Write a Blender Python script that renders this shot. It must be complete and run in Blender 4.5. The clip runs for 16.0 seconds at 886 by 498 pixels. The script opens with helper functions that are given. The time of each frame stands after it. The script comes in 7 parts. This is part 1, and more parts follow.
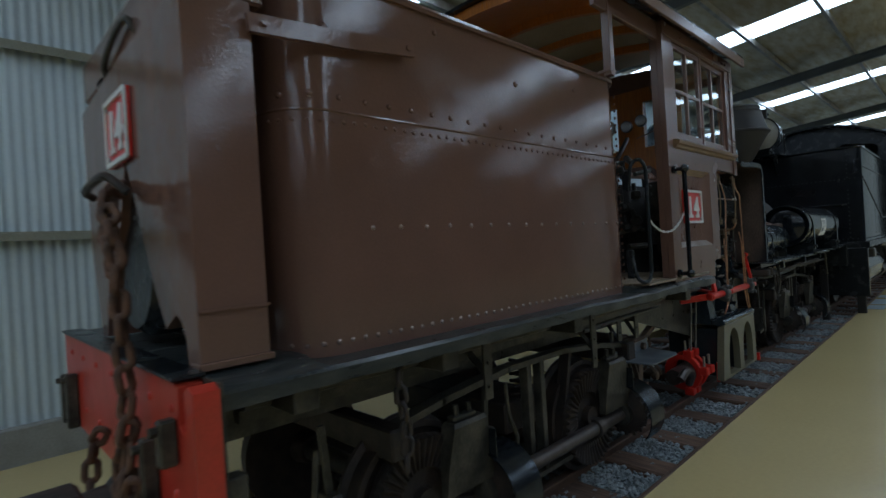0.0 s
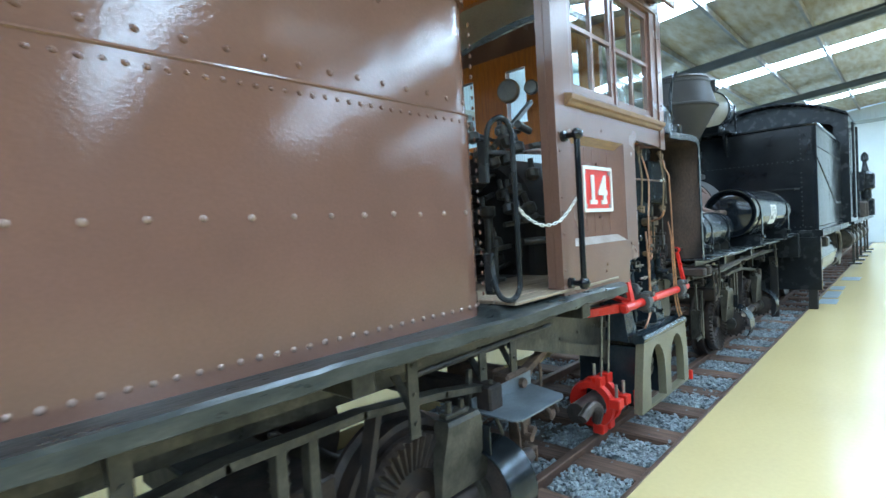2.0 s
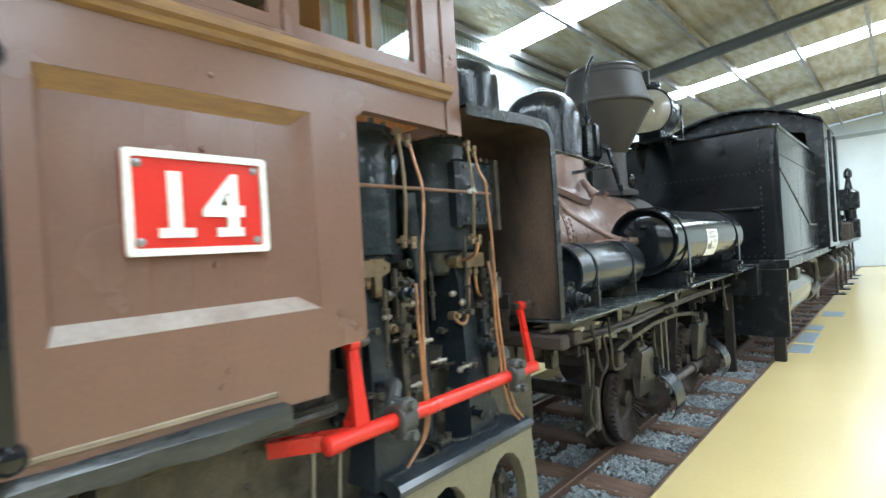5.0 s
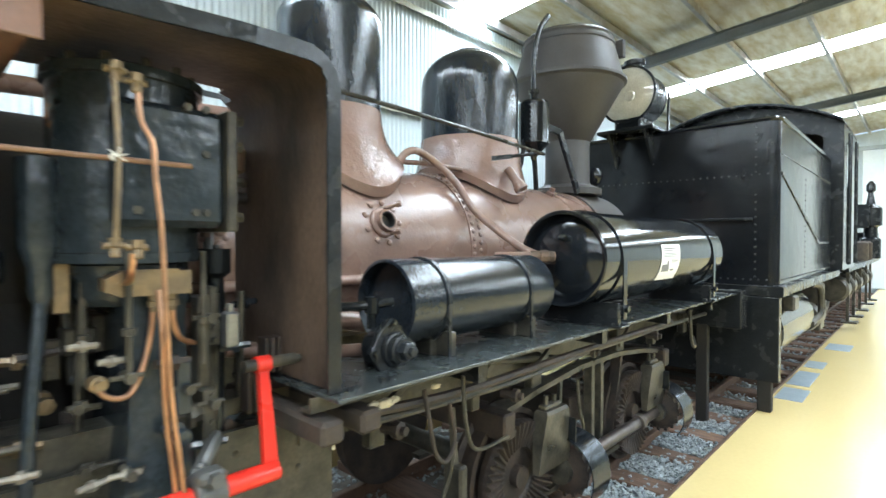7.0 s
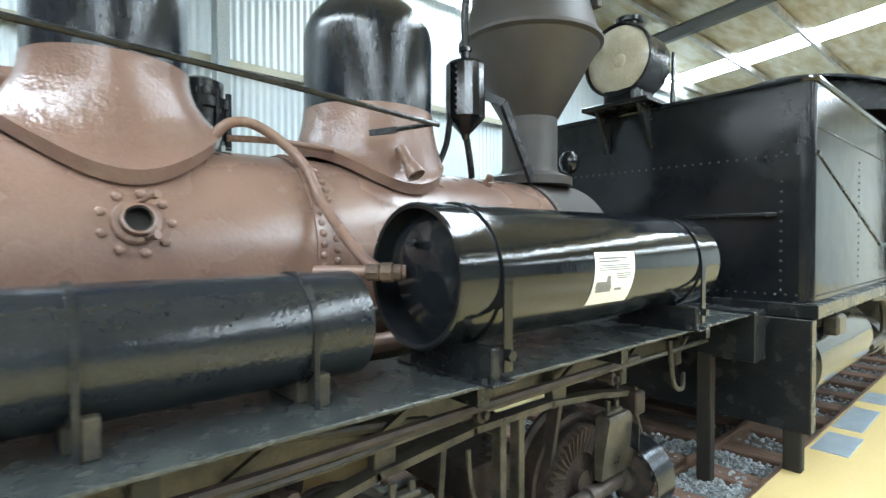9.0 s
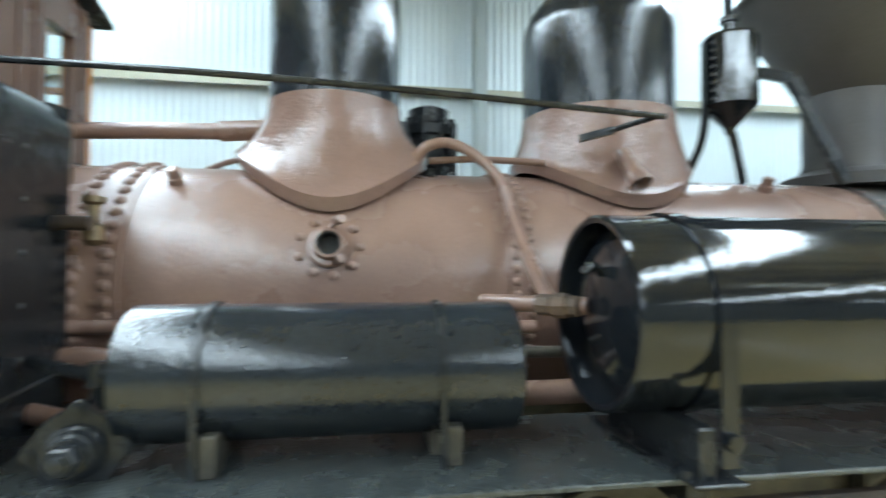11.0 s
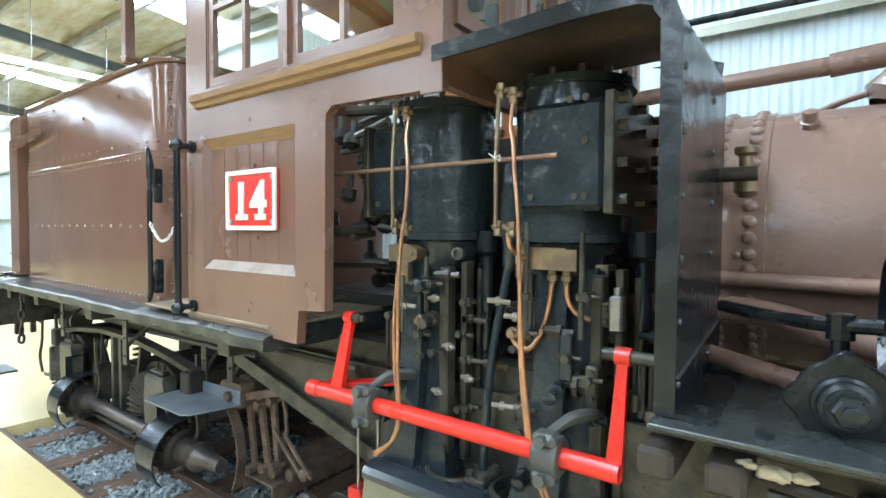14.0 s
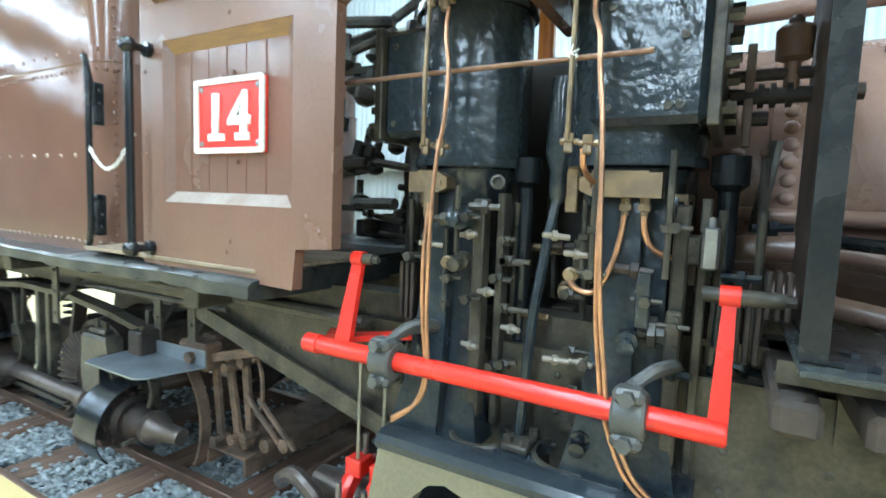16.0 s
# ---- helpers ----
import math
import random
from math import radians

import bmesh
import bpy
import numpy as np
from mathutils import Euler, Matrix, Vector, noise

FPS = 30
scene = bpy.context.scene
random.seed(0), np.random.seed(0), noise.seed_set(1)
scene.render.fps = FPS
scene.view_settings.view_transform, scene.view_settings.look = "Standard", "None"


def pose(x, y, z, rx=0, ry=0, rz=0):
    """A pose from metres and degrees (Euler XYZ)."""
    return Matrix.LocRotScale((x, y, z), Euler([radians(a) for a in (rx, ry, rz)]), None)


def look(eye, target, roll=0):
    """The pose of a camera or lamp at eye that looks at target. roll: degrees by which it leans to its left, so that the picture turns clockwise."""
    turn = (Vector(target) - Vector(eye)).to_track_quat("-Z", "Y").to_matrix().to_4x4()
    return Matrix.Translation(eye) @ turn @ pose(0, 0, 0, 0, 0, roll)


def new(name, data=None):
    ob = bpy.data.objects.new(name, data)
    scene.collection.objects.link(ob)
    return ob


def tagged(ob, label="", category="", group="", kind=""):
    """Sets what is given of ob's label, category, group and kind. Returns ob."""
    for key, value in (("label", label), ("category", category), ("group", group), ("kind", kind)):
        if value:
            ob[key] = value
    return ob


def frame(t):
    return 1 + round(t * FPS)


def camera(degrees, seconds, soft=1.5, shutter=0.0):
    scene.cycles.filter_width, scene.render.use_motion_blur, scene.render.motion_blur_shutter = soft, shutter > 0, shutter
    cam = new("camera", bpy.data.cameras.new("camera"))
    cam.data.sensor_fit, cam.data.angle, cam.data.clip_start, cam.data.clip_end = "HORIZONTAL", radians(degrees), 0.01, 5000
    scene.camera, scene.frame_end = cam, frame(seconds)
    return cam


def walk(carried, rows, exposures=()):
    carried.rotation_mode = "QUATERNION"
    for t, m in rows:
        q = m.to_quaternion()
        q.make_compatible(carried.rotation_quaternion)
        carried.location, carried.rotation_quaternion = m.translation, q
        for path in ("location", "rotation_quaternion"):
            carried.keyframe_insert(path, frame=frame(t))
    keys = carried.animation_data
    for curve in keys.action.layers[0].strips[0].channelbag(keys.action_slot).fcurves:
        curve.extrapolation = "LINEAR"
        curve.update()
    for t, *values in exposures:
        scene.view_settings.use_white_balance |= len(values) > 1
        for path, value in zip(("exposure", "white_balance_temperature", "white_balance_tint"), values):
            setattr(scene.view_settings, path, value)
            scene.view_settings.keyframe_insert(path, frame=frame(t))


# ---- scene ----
cam = camera(81.6, 16.0, shutter=0.5)
PATH = [
    (0, (0.182, 0.018, 1.531), (1.576, 1.453, 1.53), -3.5),
    (0.5, (0.525, 0.115, 1.535), (1.938, 1.53, 1.518), -3.6),
    (1, (0.891, 0.126, 1.545), (2.33, 1.514, 1.512), -3.7),
    (1.5, (1.336, 0.128, 1.544), (2.792, 1.498, 1.5), -3.8),
    (2, (1.702, 0.203, 1.56), (3.174, 1.555, 1.488), -3.5),
    (2.5, (2.051, 0.25, 1.557), (3.532, 1.592, 1.477), -3.4),
    (3, (2.48, 0.199, 1.564), (3.964, 1.538, 1.482), -3.1),
    (3.5, (2.873, 0.205, 1.565), (4.357, 1.544, 1.48), -3.0),
    (4, (3.253, 0.252, 1.588), (4.743, 1.584, 1.522), -3.2),
    (4.5, (3.642, 0.213, 1.591), (5.131, 1.548, 1.566), -3.2),
    (4.7, (3.815, 0.197, 1.582), (5.305, 1.531, 1.587), -3.6),
    (6.8, (5.436, 0.212, 1.654), (6.895, 1.579, 1.633), -0.5),
    (7, (5.579, 0.233, 1.648), (7.034, 1.604, 1.617), 0.1),
    (7.5, (5.942, 0.272, 1.661), (7.393, 1.649, 1.619), 0.2),
    (8, (6.286, 0.224, 1.658), (7.698, 1.64, 1.625), -0.0),
    (8.2, (6.439, 0.19, 1.663), (7.821, 1.635, 1.635), -0.1),
    (10.3, (7.509, 0.334, 1.69), (8.484, 2.08, 1.693), -0.2),
    (10.5, (7.538, 0.338, 1.682), (8.35, 2.165, 1.722), -0.2),
    (11, (7.501, 0.359, 1.684), (7.795, 2.337, 1.741), 0.2),
    (11.5, (7.395, 0.349, 1.678), (7.103, 2.327, 1.721), 0.4),
    (12, (7.266, 0.333, 1.662), (6.597, 2.217, 1.686), 0.0),
    (12.5, (7.132, 0.305, 1.67), (6.213, 2.081, 1.656), 0.2),
    (13, (7.001, 0.284, 1.661), (5.925, 1.97, 1.616), 0.2),
    (13.5, (6.867, 0.267, 1.643), (5.698, 1.888, 1.576), 0.1),
    (14, (6.783, 0.249, 1.623), (5.602, 1.861, 1.549), 0.4),
    (14.5, (6.732, 0.233, 1.583), (5.56, 1.852, 1.51), 0.7),
    (15, (6.634, 0.258, 1.58), (5.459, 1.875, 1.502), 0.8),
    (15.5, (6.485, 0.32, 1.517), (5.348, 1.961, 1.403), 1.1),
    (16, (6.343, 0.343, 1.465), (5.36, 2.076, 1.282), 2.1),
]
EXPOSURES = [(0.0, -2.45, 5750, 10), (0.5, -1.3, 5500, 9), (1.0, -0.45, 5400, 8), (1.5, 0.05, 5350, 5), (2.5, 0.05, 5300, 4), (3.2, 0.1, 5350, 4), (4.0, 0.03, 5800, 8), (4.6, 0.05, 6200, 10), (7.0, 0.54, 6600, 10),
             (8.2, 0.52, 6650, 11), (10.5, 0.36, 6500, 6), (11.1, 0.28, 6350, 6), (12.0, 0.46, 6250, 8), (12.6, 0.48, 6100, 8), (14.0, 0.46, 6050, 8), (15.0, 0.44, 5950, 7), (15.5, 0.53, 5950, 5), (16.0, 0.7, 5800, 3)]
walk(cam, [(t, look(eye, target, roll)) for t, eye, target, roll in PATH], EXPOSURES)

# ---- light ----
world = bpy.data.worlds.new("world")
scene.world = world
world.use_nodes = True
wn = world.node_tree
sky = wn.nodes.new("ShaderNodeTexSky")
sky.sky_type, sky.sun_disc = "NISHITA", False
sky.sun_elevation, sky.sun_rotation = radians(50), radians(120)
wn.nodes["Background"].inputs[1].default_value = 0.12
wn.links.new(sky.outputs[0], wn.nodes["Background"].inputs[0])
SKYLIGHT = 25.0          # daylight through the translucent roof sheets
TUBE = 14.0              # fluorescent tubes


# ---- materials ----
def material(name, base, rough=0.5, metal=0.0, second=None, scale=3.0, amount=0.5, grain=60.0, grain_amount=0.12,
             bump=0.1, bump_scale=40.0, wave=0.0, wave_scale=3.0, rough_vary=0.1, coat=0.0, stretch=(1, 1, 1), contrast=(0.35, 0.65)):
    """A surface with stains at a large scale, grain at a small one, and two scales of relief."""
    m = bpy.data.materials.new(name)
    m.use_nodes = True
    n, l = m.node_tree.nodes, m.node_tree.links
    b = n["Principled BSDF"]
    tc = n.new("ShaderNodeTexCoord")
    mp = n.new("ShaderNodeMapping")
    mp.inputs["Scale"].default_value = stretch
    l.new(tc.outputs["Object"], mp.inputs[0])

    def noise_tex(sc, detail):
        t = n.new("ShaderNodeTexNoise")
        t.inputs["Scale"].default_value, t.inputs["Detail"].default_value = sc, detail
        l.new(mp.outputs[0], t.inputs["Vector"])
        return t
    big, small = noise_tex(scale, 6), noise_tex(grain, 3)
    ramp = n.new("ShaderNodeValToRGB")
    ramp.color_ramp.elements[0].position, ramp.color_ramp.elements[1].position = contrast
    l.new(big.outputs[0], ramp.inputs[0])
    amt = n.new("ShaderNodeMath")
    amt.operation, amt.inputs[1].default_value = "MULTIPLY", amount
    l.new(ramp.outputs[0], amt.inputs[0])
    mix = n.new("ShaderNodeMix")
    mix.data_type = "RGBA"
    mix.inputs[6].default_value, mix.inputs[7].default_value = (*base, 1), (*(second or [c * 0.6 for c in base]), 1)
    l.new(amt.outputs[0], mix.inputs[0])
    hsv = n.new("ShaderNodeHueSaturation")
    val = n.new("ShaderNodeMapRange")
    val.inputs[3].default_value, val.inputs[4].default_value = 1 - grain_amount * 2, 1 + grain_amount * 2
    l.new(small.outputs[0], val.inputs[0])
    l.new(val.outputs[0], hsv.inputs["Value"])
    l.new(mix.outputs[2], hsv.inputs["Color"])
    l.new(hsv.outputs[0], b.inputs["Base Color"])
    b.inputs["Metallic"].default_value = metal
    rr = n.new("ShaderNodeMapRange")
    rr.inputs[3].default_value, rr.inputs[4].default_value = max(0.02, rough - rough_vary), min(1, rough + rough_vary)
    l.new(big.outputs[0], rr.inputs[0])
    l.new(rr.outputs[0], b.inputs["Roughness"])
    if coat:
        b.inputs["Coat Weight"].default_value, b.inputs["Coat Roughness"].default_value = coat, 0.06
    bp = n.new("ShaderNodeBump")
    bp.inputs["Strength"].default_value, bp.inputs["Distance"].default_value = bump, 0.004
    l.new(noise_tex(bump_scale, 3).outputs[0], bp.inputs["Height"])
    last = bp
    if wave:
        b2 = n.new("ShaderNodeBump")
        b2.inputs["Strength"].default_value, b2.inputs["Distance"].default_value = wave, 0.03
        l.new(noise_tex(wave_scale, 1.5).outputs[0], b2.inputs["Height"])
        l.new(b2.outputs[0], bp.inputs["Normal"])
    l.new(last.outputs[0], b.inputs["Normal"])
    return m


def plank_material(name, base, second, rough, axis="x", per_object=True):
    """Sawn timber with long grain and a tone of its own for each piece."""
    st = {"x": (1, 14, 14), "y": (14, 1, 14), "z": (14, 14, 1)}[axis]
    m = material(name, base, rough, second=second, scale=4, amount=0.9, grain=30, grain_amount=0.15, bump=0.35, bump_scale=9, stretch=st)
    if per_object:
        n, l = m.node_tree.nodes, m.node_tree.links
        info = n.new("ShaderNodeObjectInfo")
        h = next(x for x in n if x.type == "HUE_SAT")
        r = n.new("ShaderNodeMapRange")
        r.inputs[3].default_value, r.inputs[4].default_value = 0.75, 1.25
        l.new(info.outputs["Random"], r.inputs[0])
        old = h.inputs["Value"].links[0].from_socket
        mul = n.new("ShaderNodeMath")
        mul.operation = "MULTIPLY"
        l.new(old, mul.inputs[0])
        l.new(r.outputs[0], mul.inputs[1])
        l.new(mul.outputs[0], h.inputs["Value"])
    return m


def emitter(name, colour, strength):
    m = bpy.data.materials.new(name)
    m.use_nodes = True
    b = m.node_tree.nodes["Principled BSDF"]
    b.inputs["Base Color"].default_value = (0.8, 0.8, 0.8, 1)
    b.inputs["Emission Color"].default_value = (*colour, 1)
    b.inputs["Emission Strength"].default_value = strength
    return m


def glass_material(name, tint=(0.9, 0.96, 0.95), rough=0.02):
    m = bpy.data.materials.new(name)
    m.use_nodes = True
    b = m.node_tree.nodes["Principled BSDF"]
    b.inputs["Base Color"].default_value = (*tint, 1)
    b.inputs["Transmission Weight"].default_value = 1.0
    b.inputs["Roughness"].default_value = rough
    b.inputs["IOR"].default_value = 1.45
    return m


BROWN = material("brown_gloss_paint", (0.174, 0.093, 0.067), 0.1, second=(0.145, 0.078, 0.056), scale=2.2, amount=0.8, grain=90, grain_amount=0.05,
                 bump=0.15, bump_scale=75, wave=0.17, wave_scale=3.6, rough_vary=0.05)
BROWN_CAB = material("brown_cab_paint", (0.182, 0.102, 0.076), 0.25, second=(0.152, 0.085, 0.062), scale=3, amount=0.7, grain=70, grain_amount=0.06,
                     bump=0.15, bump_scale=60, wave=0.08, wave_scale=6)
BROWN_BOILER = material("brown_boiler_paint", (0.225, 0.138, 0.106), 0.28, second=(0.165, 0.097, 0.074), scale=3.5, amount=0.8, grain=80, grain_amount=0.07,
                        bump=0.25, bump_scale=55, wave=0.1, wave_scale=8)
BROWN_DUST = material("dusty_brown_paint", (0.13, 0.075, 0.05), 0.5, second=(0.2, 0.15, 0.11), scale=6, amount=0.6, bump=0.3, bump_scale=50)
# sill paint; on the sunk panel's upper bevel it stands for floor bounce
TRIM = material("ochre_trim_and_bounce", (0.28, 0.165, 0.075), 0.4, second=(0.19, 0.11, 0.065), scale=9, amount=0.8, bump=0.2, stretch=(1, 6, 6))
BLACK = material("black_gloss_paint", (0.006, 0.007, 0.009), 0.08, second=(0.012, 0.014, 0.016), scale=4, amount=0.6, grain=120, grain_amount=0.1,
                 bump=0.12, bump_scale=70, wave=0.06, wave_scale=7, rough_vary=0.04)
BLACK_WORN = material("black_worn_paint", (0.012, 0.0135, 0.015), 0.25, second=(0.036, 0.038, 0.04), scale=7, amount=0.5, grain=90, grain_amount=0.25,
                      bump=0.55, bump_scale=38, wave=0.1, wave_scale=9, rough_vary=0.16, contrast=(0.45, 0.75))
BLACK_DOME = material("streaked_black_enamel", (0.009, 0.012, 0.016), 0.15, second=(0.022, 0.028, 0.034), scale=5, amount=0.6, grain=50, grain_amount=0.25,
                      bump=0.45, bump_scale=60, wave=0.12, wave_scale=5, rough_vary=0.1, stretch=(2, 2, 0.5), contrast=(0.45, 0.7))
IRON = material("oily_black_iron", (0.022, 0.021, 0.018), 0.34, second=(0.095, 0.084, 0.064), scale=9, amount=0.8, grain=70, grain_amount=0.25,
                bump=0.5, bump_scale=40, rough_vary=0.15)
IRON_BLUE = material("blue_black_iron", (0.02, 0.027, 0.033), 0.18, second=(0.04, 0.05, 0.055), scale=10, amount=0.5, grain=60, grain_amount=0.3,
                     bump=0.8, bump_scale=24, wave=0.12, wave_scale=12, rough_vary=0.14, contrast=(0.45, 0.75))
BEDFACE = material("olive_casting_face", (0.17, 0.155, 0.1), 0.32, second=(0.13, 0.12, 0.085), scale=4, amount=0.6, grain=70, grain_amount=0.15, bump=0.2, bump_scale=40)
BEDPAINT = material("black_casting_paint", (0.022, 0.03, 0.037), 0.16, second=(0.05, 0.058, 0.064), scale=6, amount=0.5, bump=0.2, bump_scale=40)
STACK = material("heat_dulled_black", (0.042, 0.037, 0.035), 0.55, second=(0.065, 0.06, 0.057), scale=5, amount=0.6, grain=80, grain_amount=0.1, bump=0.2)
# soot on the firebox; in the washout hole its black stands for shade
SOOT_SHADE = material("soot_and_shade_black", (0.009, 0.008, 0.007), 0.75, second=(0.024, 0.018, 0.013), scale=7, amount=0.6, bump=0.4)
RUST = material("rusted_iron", (0.13, 0.06, 0.03), 0.8, second=(0.06, 0.035, 0.025), scale=14, amount=0.9, grain=120, grain_amount=0.3, bump=0.8, bump_scale=60)
RUST_DARK = material("rust_stained_iron", (0.042, 0.027, 0.02), 0.6, second=(0.013, 0.011, 0.01), scale=12, amount=0.9, grain=90, grain_amount=0.3, bump=0.6)
RED = material("red_paint", (0.68, 0.03, 0.018), 0.3, second=(0.5, 0.02, 0.012), scale=5, amount=0.5, grain=80, grain_amount=0.08, bump=0.15)
RED_BEAM = material("red_beam_paint", (0.5, 0.035, 0.02), 0.35, second=(0.36, 0.05, 0.025), scale=4, amount=0.7, grain=80, grain_amount=0.1, bump=0.15)
WHITE = material("white_paint", (0.74, 0.74, 0.7), 0.4, second=(0.6, 0.59, 0.55), scale=9, amount=0.4, bump=0.1)
COPPER = material("copper_pipe", (0.62, 0.34, 0.2), 0.36, 0.85, second=(0.34, 0.19, 0.12), scale=12, amount=0.8, grain=60, bump=0.1)
COPPER_DULL = material("dull_copper", (0.26, 0.15, 0.1), 0.45, 0.6, second=(0.16, 0.1, 0.07), scale=10, amount=0.8, bump=0.15)
BRASS = material("tarnished_brass", (0.25, 0.18, 0.105), 0.42, 0.6, second=(0.13, 0.1, 0.07), scale=14, amount=0.8, bump=0.2)
STEEL = material("worn_steel", (0.34, 0.35, 0.36), 0.32, 0.85, second=(0.2, 0.19, 0.18), scale=9, amount=0.7, grain=90, bump=0.2)
STEEL_DARK = material("dark_steel_sheet", (0.05, 0.058, 0.068), 0.18, 0.7, second=(0.015, 0.017, 0.019), scale=8, amount=0.7, grain=90, bump=0.15, wave=0.1)
STEPSTEEL = material("worn_step_steel", (0.2, 0.225, 0.25), 0.34, 0.35, second=(0.12, 0.135, 0.15), scale=6, amount=0.7, grain=90, bump=0.2, wave=0.1)
GREASE = material("greasy_brown_shaft", (0.12, 0.098, 0.088), 0.35, 0.5, second=(0.05, 0.042, 0.037), scale=9, amount=0.8, bump=0.25)
VARNISH = plank_material("orange_varnished_timber", (0.56, 0.19, 0.024), (0.4, 0.125, 0.015), 0.3, "z", False)
SASHWOOD = material("red_brown_sash_timber", (0.17, 0.062, 0.04), 0.35, second=(0.12, 0.05, 0.03), scale=5, amount=0.7, bump=0.2)
CREAM = material("cream_ceiling_paint", (0.5, 0.42, 0.28), 0.5, second=(0.4, 0.32, 0.2), scale=3, amount=0.6)
DECKWOOD = plank_material("weathered_deck_timber", (0.37, 0.285, 0.195), (0.2, 0.15, 0.1), 0.65, "x")
SLEEPER = plank_material("stained_sleeper_timber", (0.15, 0.085, 0.055), (0.07, 0.042, 0.03), 0.8, "y")
TIMBER_END = material("rough_sawn_timber", (0.05, 0.036, 0.027), 0.8, second=(0.025, 0.02, 0.016), scale=12, amount=0.8, bump=0.6)
DECKEDGE = material("worn_black_deck_edge", (0.024, 0.028, 0.028), 0.3, second=(0.1, 0.098, 0.082), scale=9, amount=0.55, grain=60, grain_amount=0.25,
                    bump=0.7, bump_scale=22, stretch=(0.6, 2, 2), contrast=(0.45, 0.75))
# rubbed heads, paler still because skylight glints are put into their colour
RIVET = material("rubbed_glinting_brown_rivet", (0.34, 0.24, 0.2), 0.22, 0.25, second=(0.22, 0.14, 0.11), scale=14, amount=0.8, bump=0.1)
# kept darker than the north wall to dim reflections in the locomotives' paint
SOUTH = material("dull_blue_grey_wall", (0.14, 0.15, 0.155), 0.6, second=(0.1, 0.105, 0.11), scale=1.2, amount=0.7)
GLASS = glass_material("window_glass")
LENS = material("cream_lamp_glass", (0.5, 0.47, 0.38), 0.15, second=(0.62, 0.6, 0.52), scale=8, amount=0.7, bump=0.05, coat=0.6)
DIAL = material("grimy_gauge_dial_face", (0.16, 0.15, 0.12), 0.3, second=(0.1, 0.09, 0.075), scale=10, amount=0.4, coat=0.5)
PAPER = material("white_paper", (0.8, 0.8, 0.78), 0.6, second=(0.74, 0.74, 0.72), scale=4, amount=0.3, bump=0.03)
INK = material("grey_print", (0.22, 0.22, 0.22), 0.7)
FLOOR = material("yellow_floor_paint", (0.61, 0.475, 0.225), 0.22, second=(0.555, 0.43, 0.2), scale=0.8, amount=0.7, grain=30, grain_amount=0.03,
                 bump=0.03, bump_scale=30, wave=0.02, wave_scale=3, rough_vary=0.06)
STONE = material("blue_grey_ballast", (0.29, 0.32, 0.335), 0.85, second=(0.13, 0.145, 0.15), scale=16, amount=0.9, grain=90, grain_amount=0.3, bump=0.5)
EARTH = material("dark_track_bed", (0.07, 0.062, 0.052), 0.9, second=(0.12, 0.11, 0.1), scale=20, amount=0.8, bump=0.7, bump_scale=60)
RAILSTEEL = material("rusty_rail", (0.13, 0.075, 0.05), 0.55, 0.4, second=(0.09, 0.055, 0.04), scale=9, amount=0.8, bump=0.3)
CORRUGATED = material("blue_grey_corrugated_sheet", (0.6, 0.67, 0.69), 0.4, 0.1, second=(0.53, 0.6, 0.63), scale=1.5, amount=0.7, grain=30, grain_amount=0.03, bump=0.04)
GIRT = material("galvanised_girt", (0.36, 0.35, 0.27), 0.45, 0.3, second=(0.28, 0.28, 0.22), scale=4, amount=0.6)
GALV = material("galvanised_purlin", (0.42, 0.42, 0.41), 0.35, 0.6, second=(0.28, 0.26, 0.23), scale=5, amount=0.8)
RAFTER = material("grey_painted_rafter", (0.12, 0.135, 0.14), 0.5, second=(0.09, 0.1, 0.105), scale=4, amount=0.5)
POST = material("grey_painted_post", (0.34, 0.38, 0.38), 0.5, second=(0.28, 0.32, 0.32), scale=4, amount=0.5)
# silver foil; yellowish reflections are put into its second colour
FOIL = material("foil_roof_lining", (0.62, 0.6, 0.52), 0.36, 0.55, second=(0.44, 0.36, 0.19), scale=1.8, amount=0.9, grain=25, grain_amount=0.1,
                bump=0.5, bump_scale=20, wave=0.6, wave_scale=2.5, stretch=(1, 4, 1))
SHUTTER = material("white_roller_shutter", (0.66, 0.7, 0.7), 0.45, second=(0.6, 0.64, 0.64), scale=2, amount=0.5)
CONCRETE = material("grey_concrete", (0.32, 0.31, 0.28), 0.8, second=(0.24, 0.23, 0.2), scale=5, amount=0.7)
DAYLIGHT = emitter("translucent_roof_sheet", (0.8, 0.97, 1.12), SKYLIGHT)
LAMPGLOW = emitter("fluorescent_tube_glow", (0.85, 1.0, 1.05), TUBE)
CRINKLE = material("crinkled_black_enamel", (0.012, 0.015, 0.019), 0.11, second=(0.022, 0.027, 0.031), scale=4, amount=0.5, grain=70, grain_amount=0.2,
                   bump=0.34, bump_scale=85, wave=0.07, wave_scale=5, rough_vary=0.05, contrast=(0.45, 0.7))
BLACK_RIVET = material("rubbed_black_rivet", (0.03, 0.032, 0.035), 0.2, second=(0.07, 0.07, 0.07), scale=30, amount=0.7, bump=0.1)
GUARDPAINT = material("black_paint_with_brown_stains", (0.009, 0.011, 0.013), 0.22, second=(0.022, 0.024, 0.026), scale=5, amount=0.6, grain=70, grain_amount=0.3,
                      bump=0.7, bump_scale=30, wave=0.15, wave_scale=9, rough_vary=0.2, contrast=(0.42, 0.68))
BLACK_BODY = material("aged_black_body_paint", (0.007, 0.008, 0.01), 0.14, second=(0.016, 0.017, 0.02), scale=3, amount=0.6, grain=100, grain_amount=0.2,
                      bump=0.15, bump_scale=50, wave=0.12, wave_scale=4, rough_vary=0.08)
